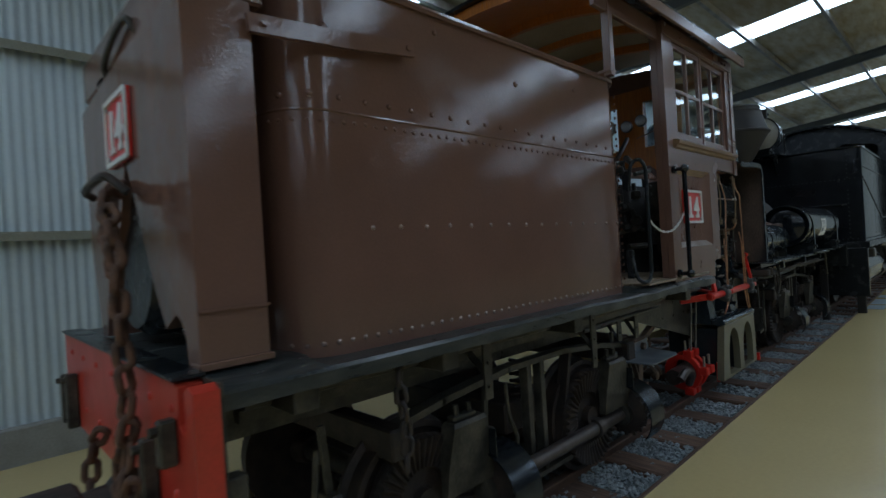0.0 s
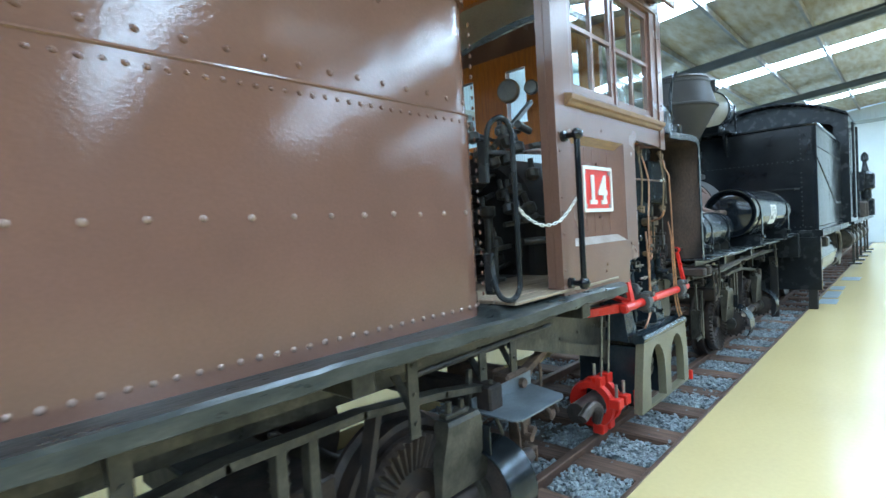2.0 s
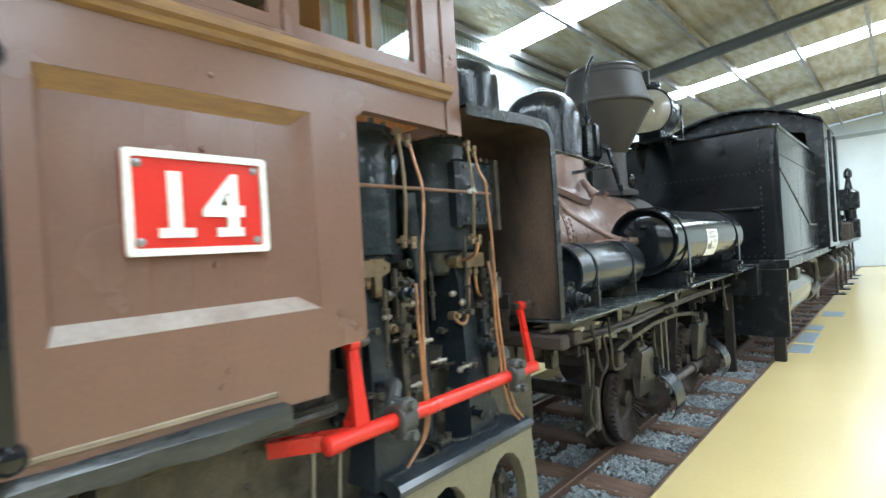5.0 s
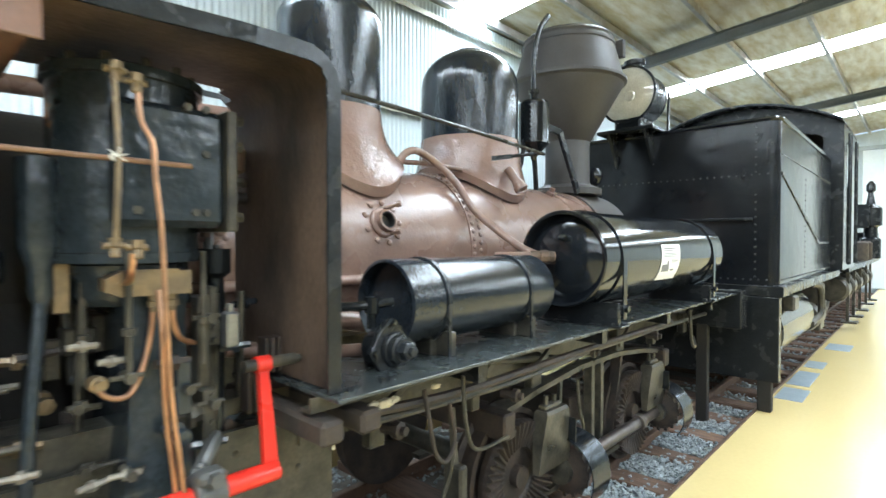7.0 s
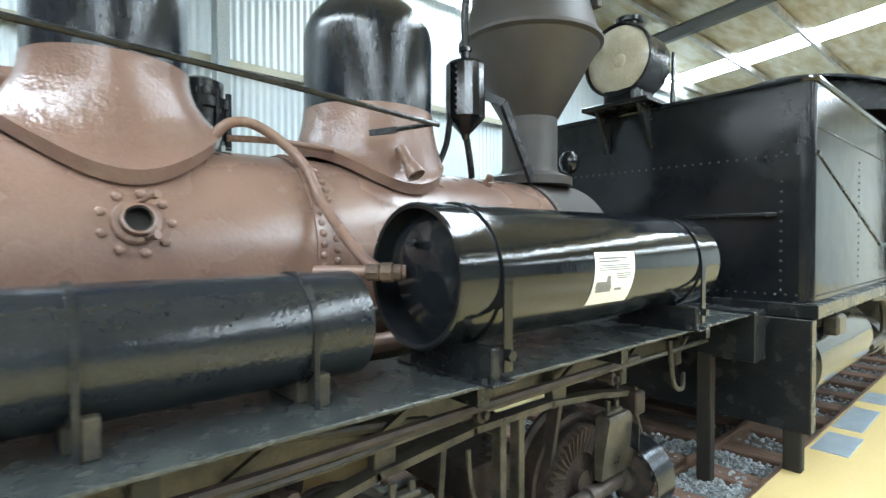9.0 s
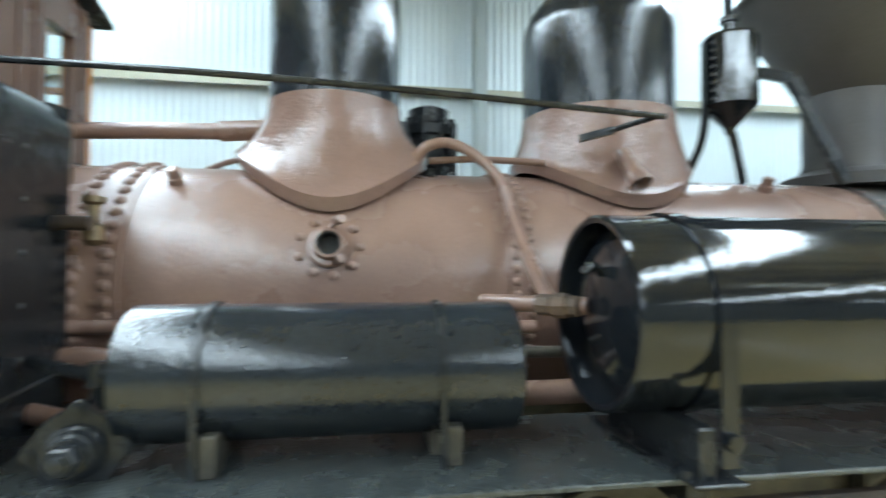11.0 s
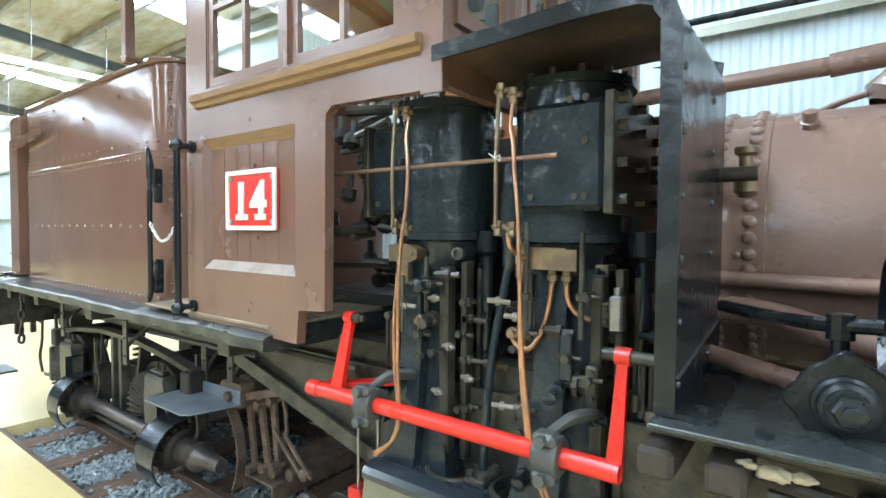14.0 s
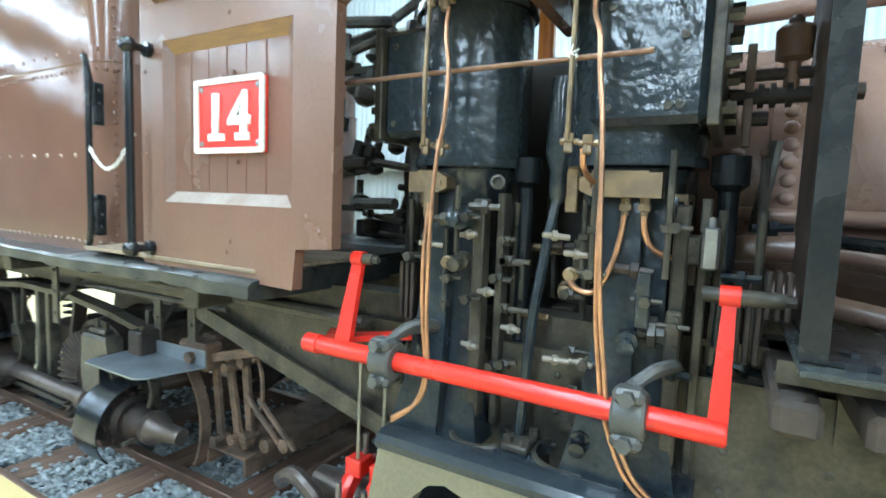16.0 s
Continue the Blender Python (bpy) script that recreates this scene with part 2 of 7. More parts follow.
BOARDPLATE = material("scuffed_black_plate", (0.031, 0.036, 0.036), 0.27, second=(0.062, 0.069, 0.067), scale=9, amount=0.5, grain=150, grain_amount=0.45,
                      bump=0.6, bump_scale=90, rough_vary=0.08)
GUARD_INNER = material("rust_stained_guard_inside", (0.105, 0.07, 0.052), 0.5, second=(0.012, 0.011, 0.011), scale=3.5, amount=0.95, grain=80, grain_amount=0.3,
                       bump=0.7, bump_scale=35, stretch=(1, 1, 0.5), contrast=(0.36, 0.64))
RUST_BROWN = material("brown_rust", (0.14, 0.088, 0.058), 0.75, second=(0.05, 0.035, 0.026), scale=11, amount=0.9, grain=100, grain_amount=0.3, bump=0.8, bump_scale=50)
CLAMP = material("grey_cast_clamp", (0.085, 0.085, 0.08), 0.45, second=(0.045, 0.045, 0.043), scale=12, amount=0.7, bump=0.35, bump_scale=50)
PALE_STEEL = material("pale_plated_steel", (0.27, 0.24, 0.2), 0.4, 0.4, second=(0.24, 0.21, 0.17), scale=16, amount=0.7, bump=0.15)
FLOORPLATE = material("blue_grey_cover_plate", (0.3, 0.36, 0.4), 0.4, 0.3, second=(0.24, 0.29, 0.33), scale=6, amount=0.6)

for dull in (BLACK_WORN, IRON, BLACK_BODY):
    dull.node_tree.nodes["Principled BSDF"].inputs["Specular IOR Level"].default_value = 0.32


# ---- building blocks ----
def finish(bm, smooth=None):
    bmesh.ops.remove_doubles(bm, verts=bm.verts, dist=1e-5)
    bmesh.ops.recalc_face_normals(bm, faces=bm.faces)
    if smooth is not None:
        for f in bm.faces:
            f.smooth = True
        for e in bm.edges:
            if len(e.link_faces) == 2 and e.calc_face_angle() > radians(smooth):
                e.smooth = False
    return bm


def box(bm, x0, x1, y0, y1, z0, z1, bevel=0.0):
    vs = [bm.verts.new(p) for p in ((x0, y0, z0), (x1, y0, z0), (x1, y1, z0), (x0, y1, z0), (x0, y0, z1), (x1, y0, z1), (x1, y1, z1), (x0, y1, z1))]
    fs = [bm.faces.new([vs[i] for i in q]) for q in ((3, 2, 1, 0), (4, 5, 6, 7), (0, 1, 5, 4), (1, 2, 6, 5), (2, 3, 7, 6), (3, 0, 4, 7))]
    if bevel:
        es = list({e for f in fs for e in f.edges})
        bmesh.ops.bevel(bm, geom=es, offset=bevel, segments=1, affect="EDGES", profile=0.5)
    return bm


def basis(d):
    d = Vector(d).normalized()
    u = d.cross(Vector((0, 0, 1)) if abs(d.z) < 0.9 else Vector((1, 0, 0))).normalized()
    return u, d.cross(u).normalized()


def cone(bm, p0, p1, r0, r1=None, seg=20, caps=True):
    r1 = r0 if r1 is None else r1
    p0, p1 = Vector(p0), Vector(p1)
    u, v = basis(p1 - p0)
    ring = [[bm.verts.new(p + r * (math.cos(a) * u + math.sin(a) * v)) for a in (2 * math.pi * k / seg for k in range(seg))] for p, r in ((p0, r0), (p1, r1))]
    for k in range(seg):
        bm.faces.new((ring[0][k], ring[0][(k + 1) % seg], ring[1][(k + 1) % seg], ring[1][k]))
    if caps:
        bm.faces.new(ring[0])
        bm.faces.new(ring[1])
    return bm


def lathe(bm, origin, axis, profile, seg=32, caps=(True, True)):
    """Turned shape: profile rows (radius, distance along the axis)."""
    o, d = Vector(origin), Vector(axis).normalized()
    u, v = basis(d)
    rings = []
    for r, h in profile:
        if r < 1e-6:
            rings.append([bm.verts.new(o + d * h)])
        else:
            rings.append([bm.verts.new(o + d * h + r * (math.cos(2 * math.pi * k / seg) * u + math.sin(2 * math.pi * k / seg) * v)) for k in range(seg)])
    for a, b in zip(rings, rings[1:]):
        for k in range(seg):
            j = (k + 1) % seg
            if len(a) == 1 and len(b) == 1:
                continue
            if len(a) == 1:
                bm.faces.new((a[0], b[j], b[k]))
            elif len(b) == 1:
                bm.faces.new((a[k], a[j], b[0]))
            else:
                bm.faces.new((a[k], a[j], b[j], b[k]))
    for ring, want in ((rings[0], caps[0]), (rings[-1], caps[1])):
        if want and len(ring) > 2:
            bm.faces.new(ring)
    return bm


def smooth_path(pts, n=6):
    """A rounded line through the points (Catmull-Rom)."""
    p = [Vector(q) for q in pts]
    p = [p[0] * 2 - p[1]] + p + [p[-1] * 2 - p[-2]]
    out = []
    for i in range(1, len(p) - 2):
        for k in range(n):
            t = k / n
            out.append(0.5 * ((2 * p[i]) + (p[i + 1] - p[i - 1]) * t + (2 * p[i - 1] - 5 * p[i] + 4 * p[i + 1] - p[i + 2]) * t * t
                              + (3 * p[i] - p[i - 1] - 3 * p[i + 1] + p[i + 2]) * t ** 3))
    return out + [p[-2]]


def tube(bm, pts, r, seg=8, rounded=True, n=6):
    line = smooth_path(pts, n) if rounded and len(pts) > 2 else [Vector(q) for q in pts]
    rings, u = [], None
    for i, p in enumerate(line):
        d = (line[min(i + 1, len(line) - 1)] - line[max(i - 1, 0)]).normalized()
        if u is None:
            u, _ = basis(d)
        u = (u - d * u.dot(d)).normalized()
        v = d.cross(u)
        rings.append([bm.verts.new(p + r * (math.cos(2 * math.pi * k / seg) * u + math.sin(2 * math.pi * k / seg) * v)) for k in range(seg)])
    for a, b in zip(rings, rings[1:]):
        for k in range(seg):
            bm.faces.new((a[k], a[(k + 1) % seg], b[(k + 1) % seg], b[k]))
    bm.faces.new(rings[0])
    bm.faces.new(rings[-1])
    return bm


def plate(bm, outline, axis, a0, a1, holes=()):
    """A flat plate with that outline (and holes), from a0 to a1 along the axis. Outline in the other two axes, in order x, y, z."""
    i = "xyz".index(axis)

    def at(p, a):
        q = list(p)
        q.insert(i, a)
        return q
    edges = []
    for loop in (outline, *holes):
        vs = [bm.verts.new(at(p, a0)) for p in loop]
        edges += [bm.edges.new((vs[k], vs[(k + 1) % len(vs)])) for k in range(len(vs))]
    if holes:
        faces = [g for g in bmesh.ops.triangle_fill(bm, edges=edges, use_beauty=True)["geom"] if isinstance(g, bmesh.types.BMFace)]
    else:
        faces = [bm.faces.new([e.verts[0] for e in edges])]
    ext = bmesh.ops.extrude_face_region(bm, geom=faces)["geom"]
    move = Vector(at((0, 0), a1 - a0))
    bmesh.ops.translate(bm, vec=move, verts=[g for g in ext if isinstance(g, bmesh.types.BMVert)])
    return bm


def bar(bm, p0, p1, w, h, up=(0, 0, 1)):
    """A flat bar from p0 to p1, w wide (sideways) and h high."""
    p0, p1 = Vector(p0), Vector(p1)
    d = (p1 - p0).normalized()
    s = d.cross(Vector(up)).normalized() * w / 2
    t = s.normalized().cross(d) * h / 2
    r = [[bm.verts.new(p + a * s + b * t) for a, b in ((-1, -1), (1, -1), (1, 1), (-1, 1))] for p in (p0, p1)]
    for k in range(4):
        bm.faces.new((r[0][k], r[0][(k + 1) % 4], r[1][(k + 1) % 4], r[1][k]))
    bm.faces.new(r[0])
    bm.faces.new(r[1])
    return bm


def rivet(bm, p, n, r, h=None, seg=7):
    """A domed rivet head at p, proud along n."""
    h = h or r * 0.6
    lathe(bm, p, n, [(r, -0.002), (r * 0.93, h * 0.35), (r * 0.6, h * 0.8), (0, h)], seg, (False, False))


def bolt(bm, p, n, r, h):
    cone(bm, Vector(p) - Vector(n).normalized() * 0.003, Vector(p) + Vector(n).normalized() * h, r, r * 0.97, 6)


def ring_pts(cx, cy, r, n, a0=0.0, a1=360.0):
    full = abs(a1 - a0 - 360) < 1e-6
    return [(cx + r * math.cos(radians(a0 + (a1 - a0) * k / (n if full else n - 1))), cy + r * math.sin(radians(a0 + (a1 - a0) * k / (n if full else n - 1)))) for k in range(n)]


BASES = {}


def thing(name, base, label, category, group="", kind=""):
    """An empty at the thing's base, which carries its parts."""
    ob = new(name)
    ob.empty_display_size = 0.1
    ob.location = base
    BASES[ob.name] = Vector(base)
    return tagged(ob, label, category, group, kind)


def mesh_of(name, bm, mat, smooth=35):
    finish(bm, smooth)
    me = bpy.data.meshes.new(name)
    bm.to_mesh(me)
    bm.free()
    for m in (mat if isinstance(mat, (list, tuple)) else [mat]):
        me.materials.append(m)
    return me


def part(name, bm, mat, parent=None, label="", smooth=35):
    """Links a bmesh as one mesh object under a thing or under a part."""
    ob = new(name, mesh_of(name, bm, mat, smooth))
    if parent:
        ob.parent = parent
        if parent.name in BASES:
            ob.matrix_parent_inverse = Matrix.Translation(-BASES[parent.name])
    return tagged(ob, label)


def structure(name, bm, mat, label, category, smooth=35, kind="structure"):
    return tagged(part(name, bm, mat, None, "", smooth), label, category, "", kind)


def B():
    return bmesh.new()


UNIT_RIVETS = {}


def rivets(parent, mat, rows, name="rivet"):
    """Rivet heads, each an object of its own on one shared mesh. Rows: place, normal, radius."""
    if mat.name not in UNIT_RIVETS:
        bm = B()
        lathe(bm, (0, 0, 0), (0, 0, 1), [(1, -0.15), (0.95, 0.2), (0.62, 0.5), (0, 0.62)], 9, (False, False))
        UNIT_RIVETS[mat.name] = mesh_of(name, bm, mat, 80)
    for p, n, r in rows:
        ob = new(name, UNIT_RIVETS[mat.name])
        ob.parent = parent
        if parent.name in BASES:
            ob.matrix_parent_inverse = Matrix.Translation(-BASES[parent.name])
        ob.matrix_basis = Matrix.Translation(p) @ Vector(n).to_track_quat("Z", "Y").to_matrix().to_4x4() @ Matrix.Diagonal((r, r, r, 1))


def pieces(name, bm, mat, parent, label="", smooth=35):
    """Links each separate piece of a bmesh as a part of its own."""
    bm.verts.ensure_lookup_table()
    bm.verts.index_update()
    seen, made = set(), []
    for v in bm.verts:
        if v.index in seen:
            continue
        todo, island = [v], []
        seen.add(v.index)
        while todo:
            w = todo.pop()
            island.append(w)
            for e in w.link_edges:
                o = e.other_vert(w)
                if o.index not in seen:
                    seen.add(o.index)
                    todo.append(o)
        one, table = B(), {}
        for w in island:
            table[w] = one.verts.new(w.co)
        for f in {f for w in island for f in w.link_faces}:
            one.faces.new([table[w] for w in f.verts])
        made.append(part(name, one, mat, parent, label, smooth))
    bm.free()
    return made


# ---- the shed ----
X0, X1, YW, YE = -21.0, 29.0, 5.5, -12.5      # ends, far wall, near wall
RIDGE, EAVE, PITCH = -3.5, 5.05, 0.1


def roof_z(y):
    return EAVE + (YW - max(y, 2 * RIDGE - y)) * PITCH if y >= RIDGE else EAVE + (YW - (2 * RIDGE - y)) * PITCH


EDGE, FAR_EDGE = 1.42, 3.62                   # the floor stops at the track bed
b = B()
box(b, X0 - 0.1, X1 + 0.1, YE - 0.1, EDGE, -0.25, 0.0)
structure("floor", b, FLOOR, "glossy yellow painted concrete floor beside the track", "floor")
b = B()
box(b, X0 - 0.1, X1 + 0.1, FAR_EDGE, YW + 0.1, -0.25, 0.0)
structure("floor_far", b, FLOOR, "glossy yellow painted concrete floor behind the locomotives", "floor")
TRACK0 = 1.5                                  # west of this the floor runs on under the locomotive
b = B()
box(b, X0 - 0.1, TRACK0, EDGE + 0.001, FAR_EDGE - 0.001, -0.25, 0.0)
structure("floor_west", b, FLOOR, "yellow painted concrete floor where the track bed ends", "floor")
b = B()
box(b, TRACK0, X1 + 0.1, EDGE + 0.003, FAR_EDGE - 0.003, -0.3, -0.135)
structure("ground", b, EARTH, "dark dusty bed under the ballast of the track", "ground")
b = B()
box(b, TRACK0, X1, EDGE + 0.002, EDGE + 0.032, -0.14, 0.003, 0.004)
structure("trim_floor_edge", b, RAILSTEEL, "rusty steel angle along the edge of the floor", "floor edge")


def corrugated(bm, x0, x1, z0, z1, y, face, pitch=0.076, depth=0.016, axis="x"):
    """A corrugated sheet standing along x (or y), with ridges upright."""
    n = int((x1 - x0) / pitch * 6)
    prev = None
    for k in range(n + 1):
        s = x0 + (x1 - x0) * k / n
        o = y + face * depth * 0.5 * math.cos(2 * math.pi * s / pitch)
        row = [bm.verts.new((s, o, z) if axis == "x" else (o, s, z)) for z in (z0, z1)]
        if prev:
            bm.faces.new((prev[0], row[0], row[1], prev[1]))
        prev = row
    return bm


b = B()
corrugated(b, X0, X1, 0.28, EAVE + 0.05, YW, -1)
structure("wall_north", b, CORRUGATED, "pale blue-grey corrugated steel wall of the shed", "wall", 80)
b = B()
box(b, X0 - 0.1, X1 + 0.1, YW + 0.05, YW + 0.15, -0.2, EAVE + 0.1)
structure("wall_north_outside", b, CORRUGATED, "outer skin behind the corrugated wall sheets", "wall")
b = B()
box(b, X0 - 0.1, X1 + 0.1, YW - 0.1, YW + 0.049, -0.2, 0.3, 0.01)
structure("baseboard", b, CONCRETE, "low concrete kerb under the corrugated wall", "kerb")
# unseen wall closing the shed, its dark tone chosen for what the paint mirrors
b = B()
box(b, X0 - 0.1, X1 + 0.1, YE - 0.12, YE, -0.2, EAVE + 0.1)
structure("wall_south", b, SOUTH, "plain unseen blue-grey wall behind the camera, dark for reflections", "wall")
# west end shares the dull tone, so the tank side mirrors less light
for nm, xa, xb, mat in (("wall_west", X0 - 0.12, X0, SOUTH), ("wall_east", X1, X1 + 0.12, CORRUGATED)):
    b = B()
    plate(b, [(YE, -0.2), (YW + 0.15, -0.2), (YW + 0.15, EAVE), (RIDGE, roof_z(RIDGE) + 0.1), (YE, EAVE)], "x", xa, xb)
    structure(nm, b, mat, "pale blue-grey steel end wall of the shed" if mat is CORRUGATED else "dull blue-grey steel end wall of the shed", "wall")
# cladding ribs on the end wall
b = B()
corrugated(b, YE, YW, 4.95, 5.3, X1 - 0.03, -1, axis="y")
structure("wall_east_sheet", b, CORRUGATED, "corrugated sheet above the roller door", "wall", 80)
b = B()
for k in range(62):
    z = 0.02 + k * 0.078
    box(b, X1 - 0.09, X1 - 0.06 - 0.012 * (k % 2), -3.2, 1.9, z, z + 0.07)
door = structure("door_1", b, SHUTTER, "closed white roller door in the end wall", "roller door")
b = B()
for y0, y1 in ((1.9, 2.05), (-3.35, -3.2)):
    box(b, X1 - 0.12, X1 - 0.002, y0, y1, 0, 4.86, 0.008)
box(b, X1 - 0.14, X1 - 0.002, -3.35, 2.05, 4.862, 5.0, 0.008)
part("frame", b, POST, door, "pale painted steel door frame")

# roof lining with translucent strips let into it
STRIPS = [(-16.0, -15.2), (-9.2, -8.4), (-2.35, -1.55), (4.55, 5.35), (11.4, 12.2), (18.0, 18.8), (24.9, 25.7)]
b = B()
cuts = [X0 - 0.12] + [v for s in STRIPS for v in s] + [X1 + 0.12]
for k in range(0, len(cuts), 2):
    for ya, yb in ((YW + 0.15, RIDGE), (RIDGE, YE - 0.12)):
        n = 40
        for i in range(n):
            y0, y1 = ya + (yb - ya) * i / n, ya + (yb - ya) * (i + 1) / n
            b.faces.new([b.verts.new((x, y, roof_z(y) + 0.12)) for x, y in ((cuts[k], y0), (cuts[k + 1], y0), (cuts[k + 1], y1), (cuts[k], y1))])
structure("ceiling", b, FOIL, "silver foil insulation lining under the roof", "ceiling")
b = B()
for ya, yb in ((YW + 0.15, RIDGE), (RIDGE, YE - 0.12)):
    b.faces.new([b.verts.new((x, y, roof_z(y) + 0.3)) for x, y in ((X0 - 0.2, ya), (X1 + 0.2, ya), (X1 + 0.2, yb), (X0 - 0.2, yb))])
structure("roof", b, CORRUGATED, "steel roof sheets over the foil lining", "roof")
for s0, s1 in STRIPS:
    b = B()
    for ya, yb in ((YW + 0.05, RIDGE), (RIDGE, YE)):
        b.faces.new([b.verts.new((x, y, roof_z(y) + 0.125)) for x, y in ((s0, ya), (s1, ya), (s1, yb), (s0, yb))])
    structure("skylight", b, DAYLIGHT, "bright translucent skylight strip in the roof", "skylight")

PURLINS = [5.3, 4.15, 2.95, 1.72, 0.5, -0.75, -2.0, -3.2]
for y in PURLINS + [2 * RIDGE - v for v in PURLINS]:
    b = B()
    z = roof_z(y) + 0.1
    plate(b, [(y - 0.03, z), (y + 0.03, z), (y + 0.03, z - 0.012), (y - 0.01, z - 0.012), (y - 0.01, z - 0.11), (y + 0.03, z - 0.11), (y + 0.03, z - 0.122), (y - 0.03, z - 0.122)],
          "x", X0, X1)
    structure("purlin", b, GALV, "galvanised steel purlin under the roof", "purlin")
for x in (-18.9, -12.05, -5.2, 1.75, 8.6, 15.4, 22.3):
    b = B()
    for ya, yb in ((YW - 0.15, RIDGE), (RIDGE, YE + 0.15)):
        za, zb = roof_z(ya) - 0.03, roof_z(yb) - 0.03
        for w, h0, h1 in ((0.012, 0.0, -0.2), (0.11, 0.0, -0.012), (0.11, -0.188, -0.2)):
            v = [b.verts.new((x + sx * w / 2, y, z + h)) for sx in (-1, 1) for y, z in ((ya, za), (yb, zb)) for h in (h0, h1)]
            for q in ((0, 1, 3, 2), (4, 6, 7, 5), (0, 2, 6, 4), (1, 5, 7, 3), (0, 4, 5, 1), (2, 3, 7, 6)):
                b.faces.new([v[i] for i in q])
    structure("rafter", b, RAFTER, "grey painted steel roof rafter", "rafter")
    b = B()
    for y0, y1, x0, x1 in ((5.2, 5.212, x - 0.055, x + 0.055), (5.388, 5.4, x - 0.055, x + 0.055), (5.212, 5.388, x - 0.006, x + 0.006)):
        box(b, x0, x1, y0, y1, 0, EAVE + 0.02)
    structure("post", b, POST, "grey painted steel wall post", "post")
for z in (1.88, 3.45, 4.9):
    b = B()
    box(b, X0, X1, YW - 0.1, YW - 0.015, z - 0.012, z)
    box(b, X0, X1, YW - 0.1, YW - 0.09, z - 0.075, z - 0.013)
    structure("trim_girt", b, GIRT, "olive galvanised wall girt", "girt")

# hanging fluorescent battens over the near aisle
def batten(x, y, z, length=1.5, across=False):
    lamp = thing("fluorescent_lamp", (x, y, z), "suspended white fluorescent batten lamp, lit", "ceiling lamp", "batten lamps")
    dx, dy = (0, 1) if across else (1, 0)

    def along(bm, half, w, z0, z1, bevel):
        box(bm, x - (half if dx else w), x + (half if dx else w), y - (half if dy else w), y + (half if dy else w), z0, z1, bevel)

    b = B()
    along(b, length / 2, 0.05, z + 0.03, z + 0.08, 0.006)
    part("body", b, WHITE, lamp)
    b = B()
    h = length / 2 - 0.02
    cone(b, (x - h * dx, y - h * dy, z), (x + h * dx, y + h * dy, z), 0.016, seg=10)
    part("tube", b, LAMPGLOW, lamp, "glowing white tube")
    for k in (-0.55, 0.55):
        b = B()
        cone(b, (x + k * dx, y + k * dy, z + 0.08), (x + k * dx, y + k * dy, roof_z(y + k * dy) + 0.1), 0.006, seg=6)
        part("hanger", b, STEEL, lamp)



for bx in (-3.0, 1.0, 6.0, 13.0, 20.0):
    batten(bx, -2.6, 4.3)
batten(-3.73, 3.68, 4.27, 2.4, True)
batten(-9.5, 3.68, 4.27, 2.4, True)

# steel cover plates let into the floor
for x0, x1, y0, y1 in ((11.9, 12.45, 1.14, 1.39), (12.62, 13.44, 1.18, 1.4), (13.73, 14.2, 1.19, 1.4), (15.3, 15.9, 1.05, 1.36)):
    b = B()
    box(b, x0, x1, y0, y1, -0.002, 0.006, 0.002)
    tagged(part("cover_plate", b, FLOORPLATE), "blue-grey steel cover plate lying on the yellow floor", "cover plate", "floor cover plates")

# ---- the track ----
RAIL, FAR_RAIL = 1.945, 3.012
for y in (RAIL, FAR_RAIL):
    b = B()
    plate(b, [(y - 0.055, -0.12), (y + 0.055, -0.12), (y + 0.05, -0.108), (y + 0.008, -0.095), (y + 0.008, -0.038), (y + 0.03, -0.028), (y + 0.03, -0.006), (y + 0.024, 0.0),
              (y - 0.024, 0.0), (y - 0.03, -0.006), (y - 0.03, -0.028), (y - 0.008, -0.038), (y - 0.008, -0.095), (y - 0.05, -0.108)], "x", TRACK0, X1)
    structure("rail", b, RAILSTEEL, "rusty brown steel rail spiked to timber sleepers", "rail")
SLEEPERS = [TRACK0 + 0.3 + k * 0.62 for k in range(43)]
sleeper_bm = B()
box(sleeper_bm, -0.11, 0.11, 1.47, 3.58, -0.26, -0.122, 0.012)
sleeper_mesh = mesh_of("sleeper", sleeper_bm, SLEEPER, None)
for k, x in enumerate(SLEEPERS):
    ob = new("sleeper", sleeper_mesh)
    ob.location = (x + random.uniform(-0.03, 0.03), 0, 0.05 + random.uniform(-0.012, 0.01))
    ob.rotation_euler[2] = radians(random.uniform(-1, 1))
    tagged(ob, "dark brown timber sleeper bedded in grey ballast", "sleeper", "sleepers", "structure")


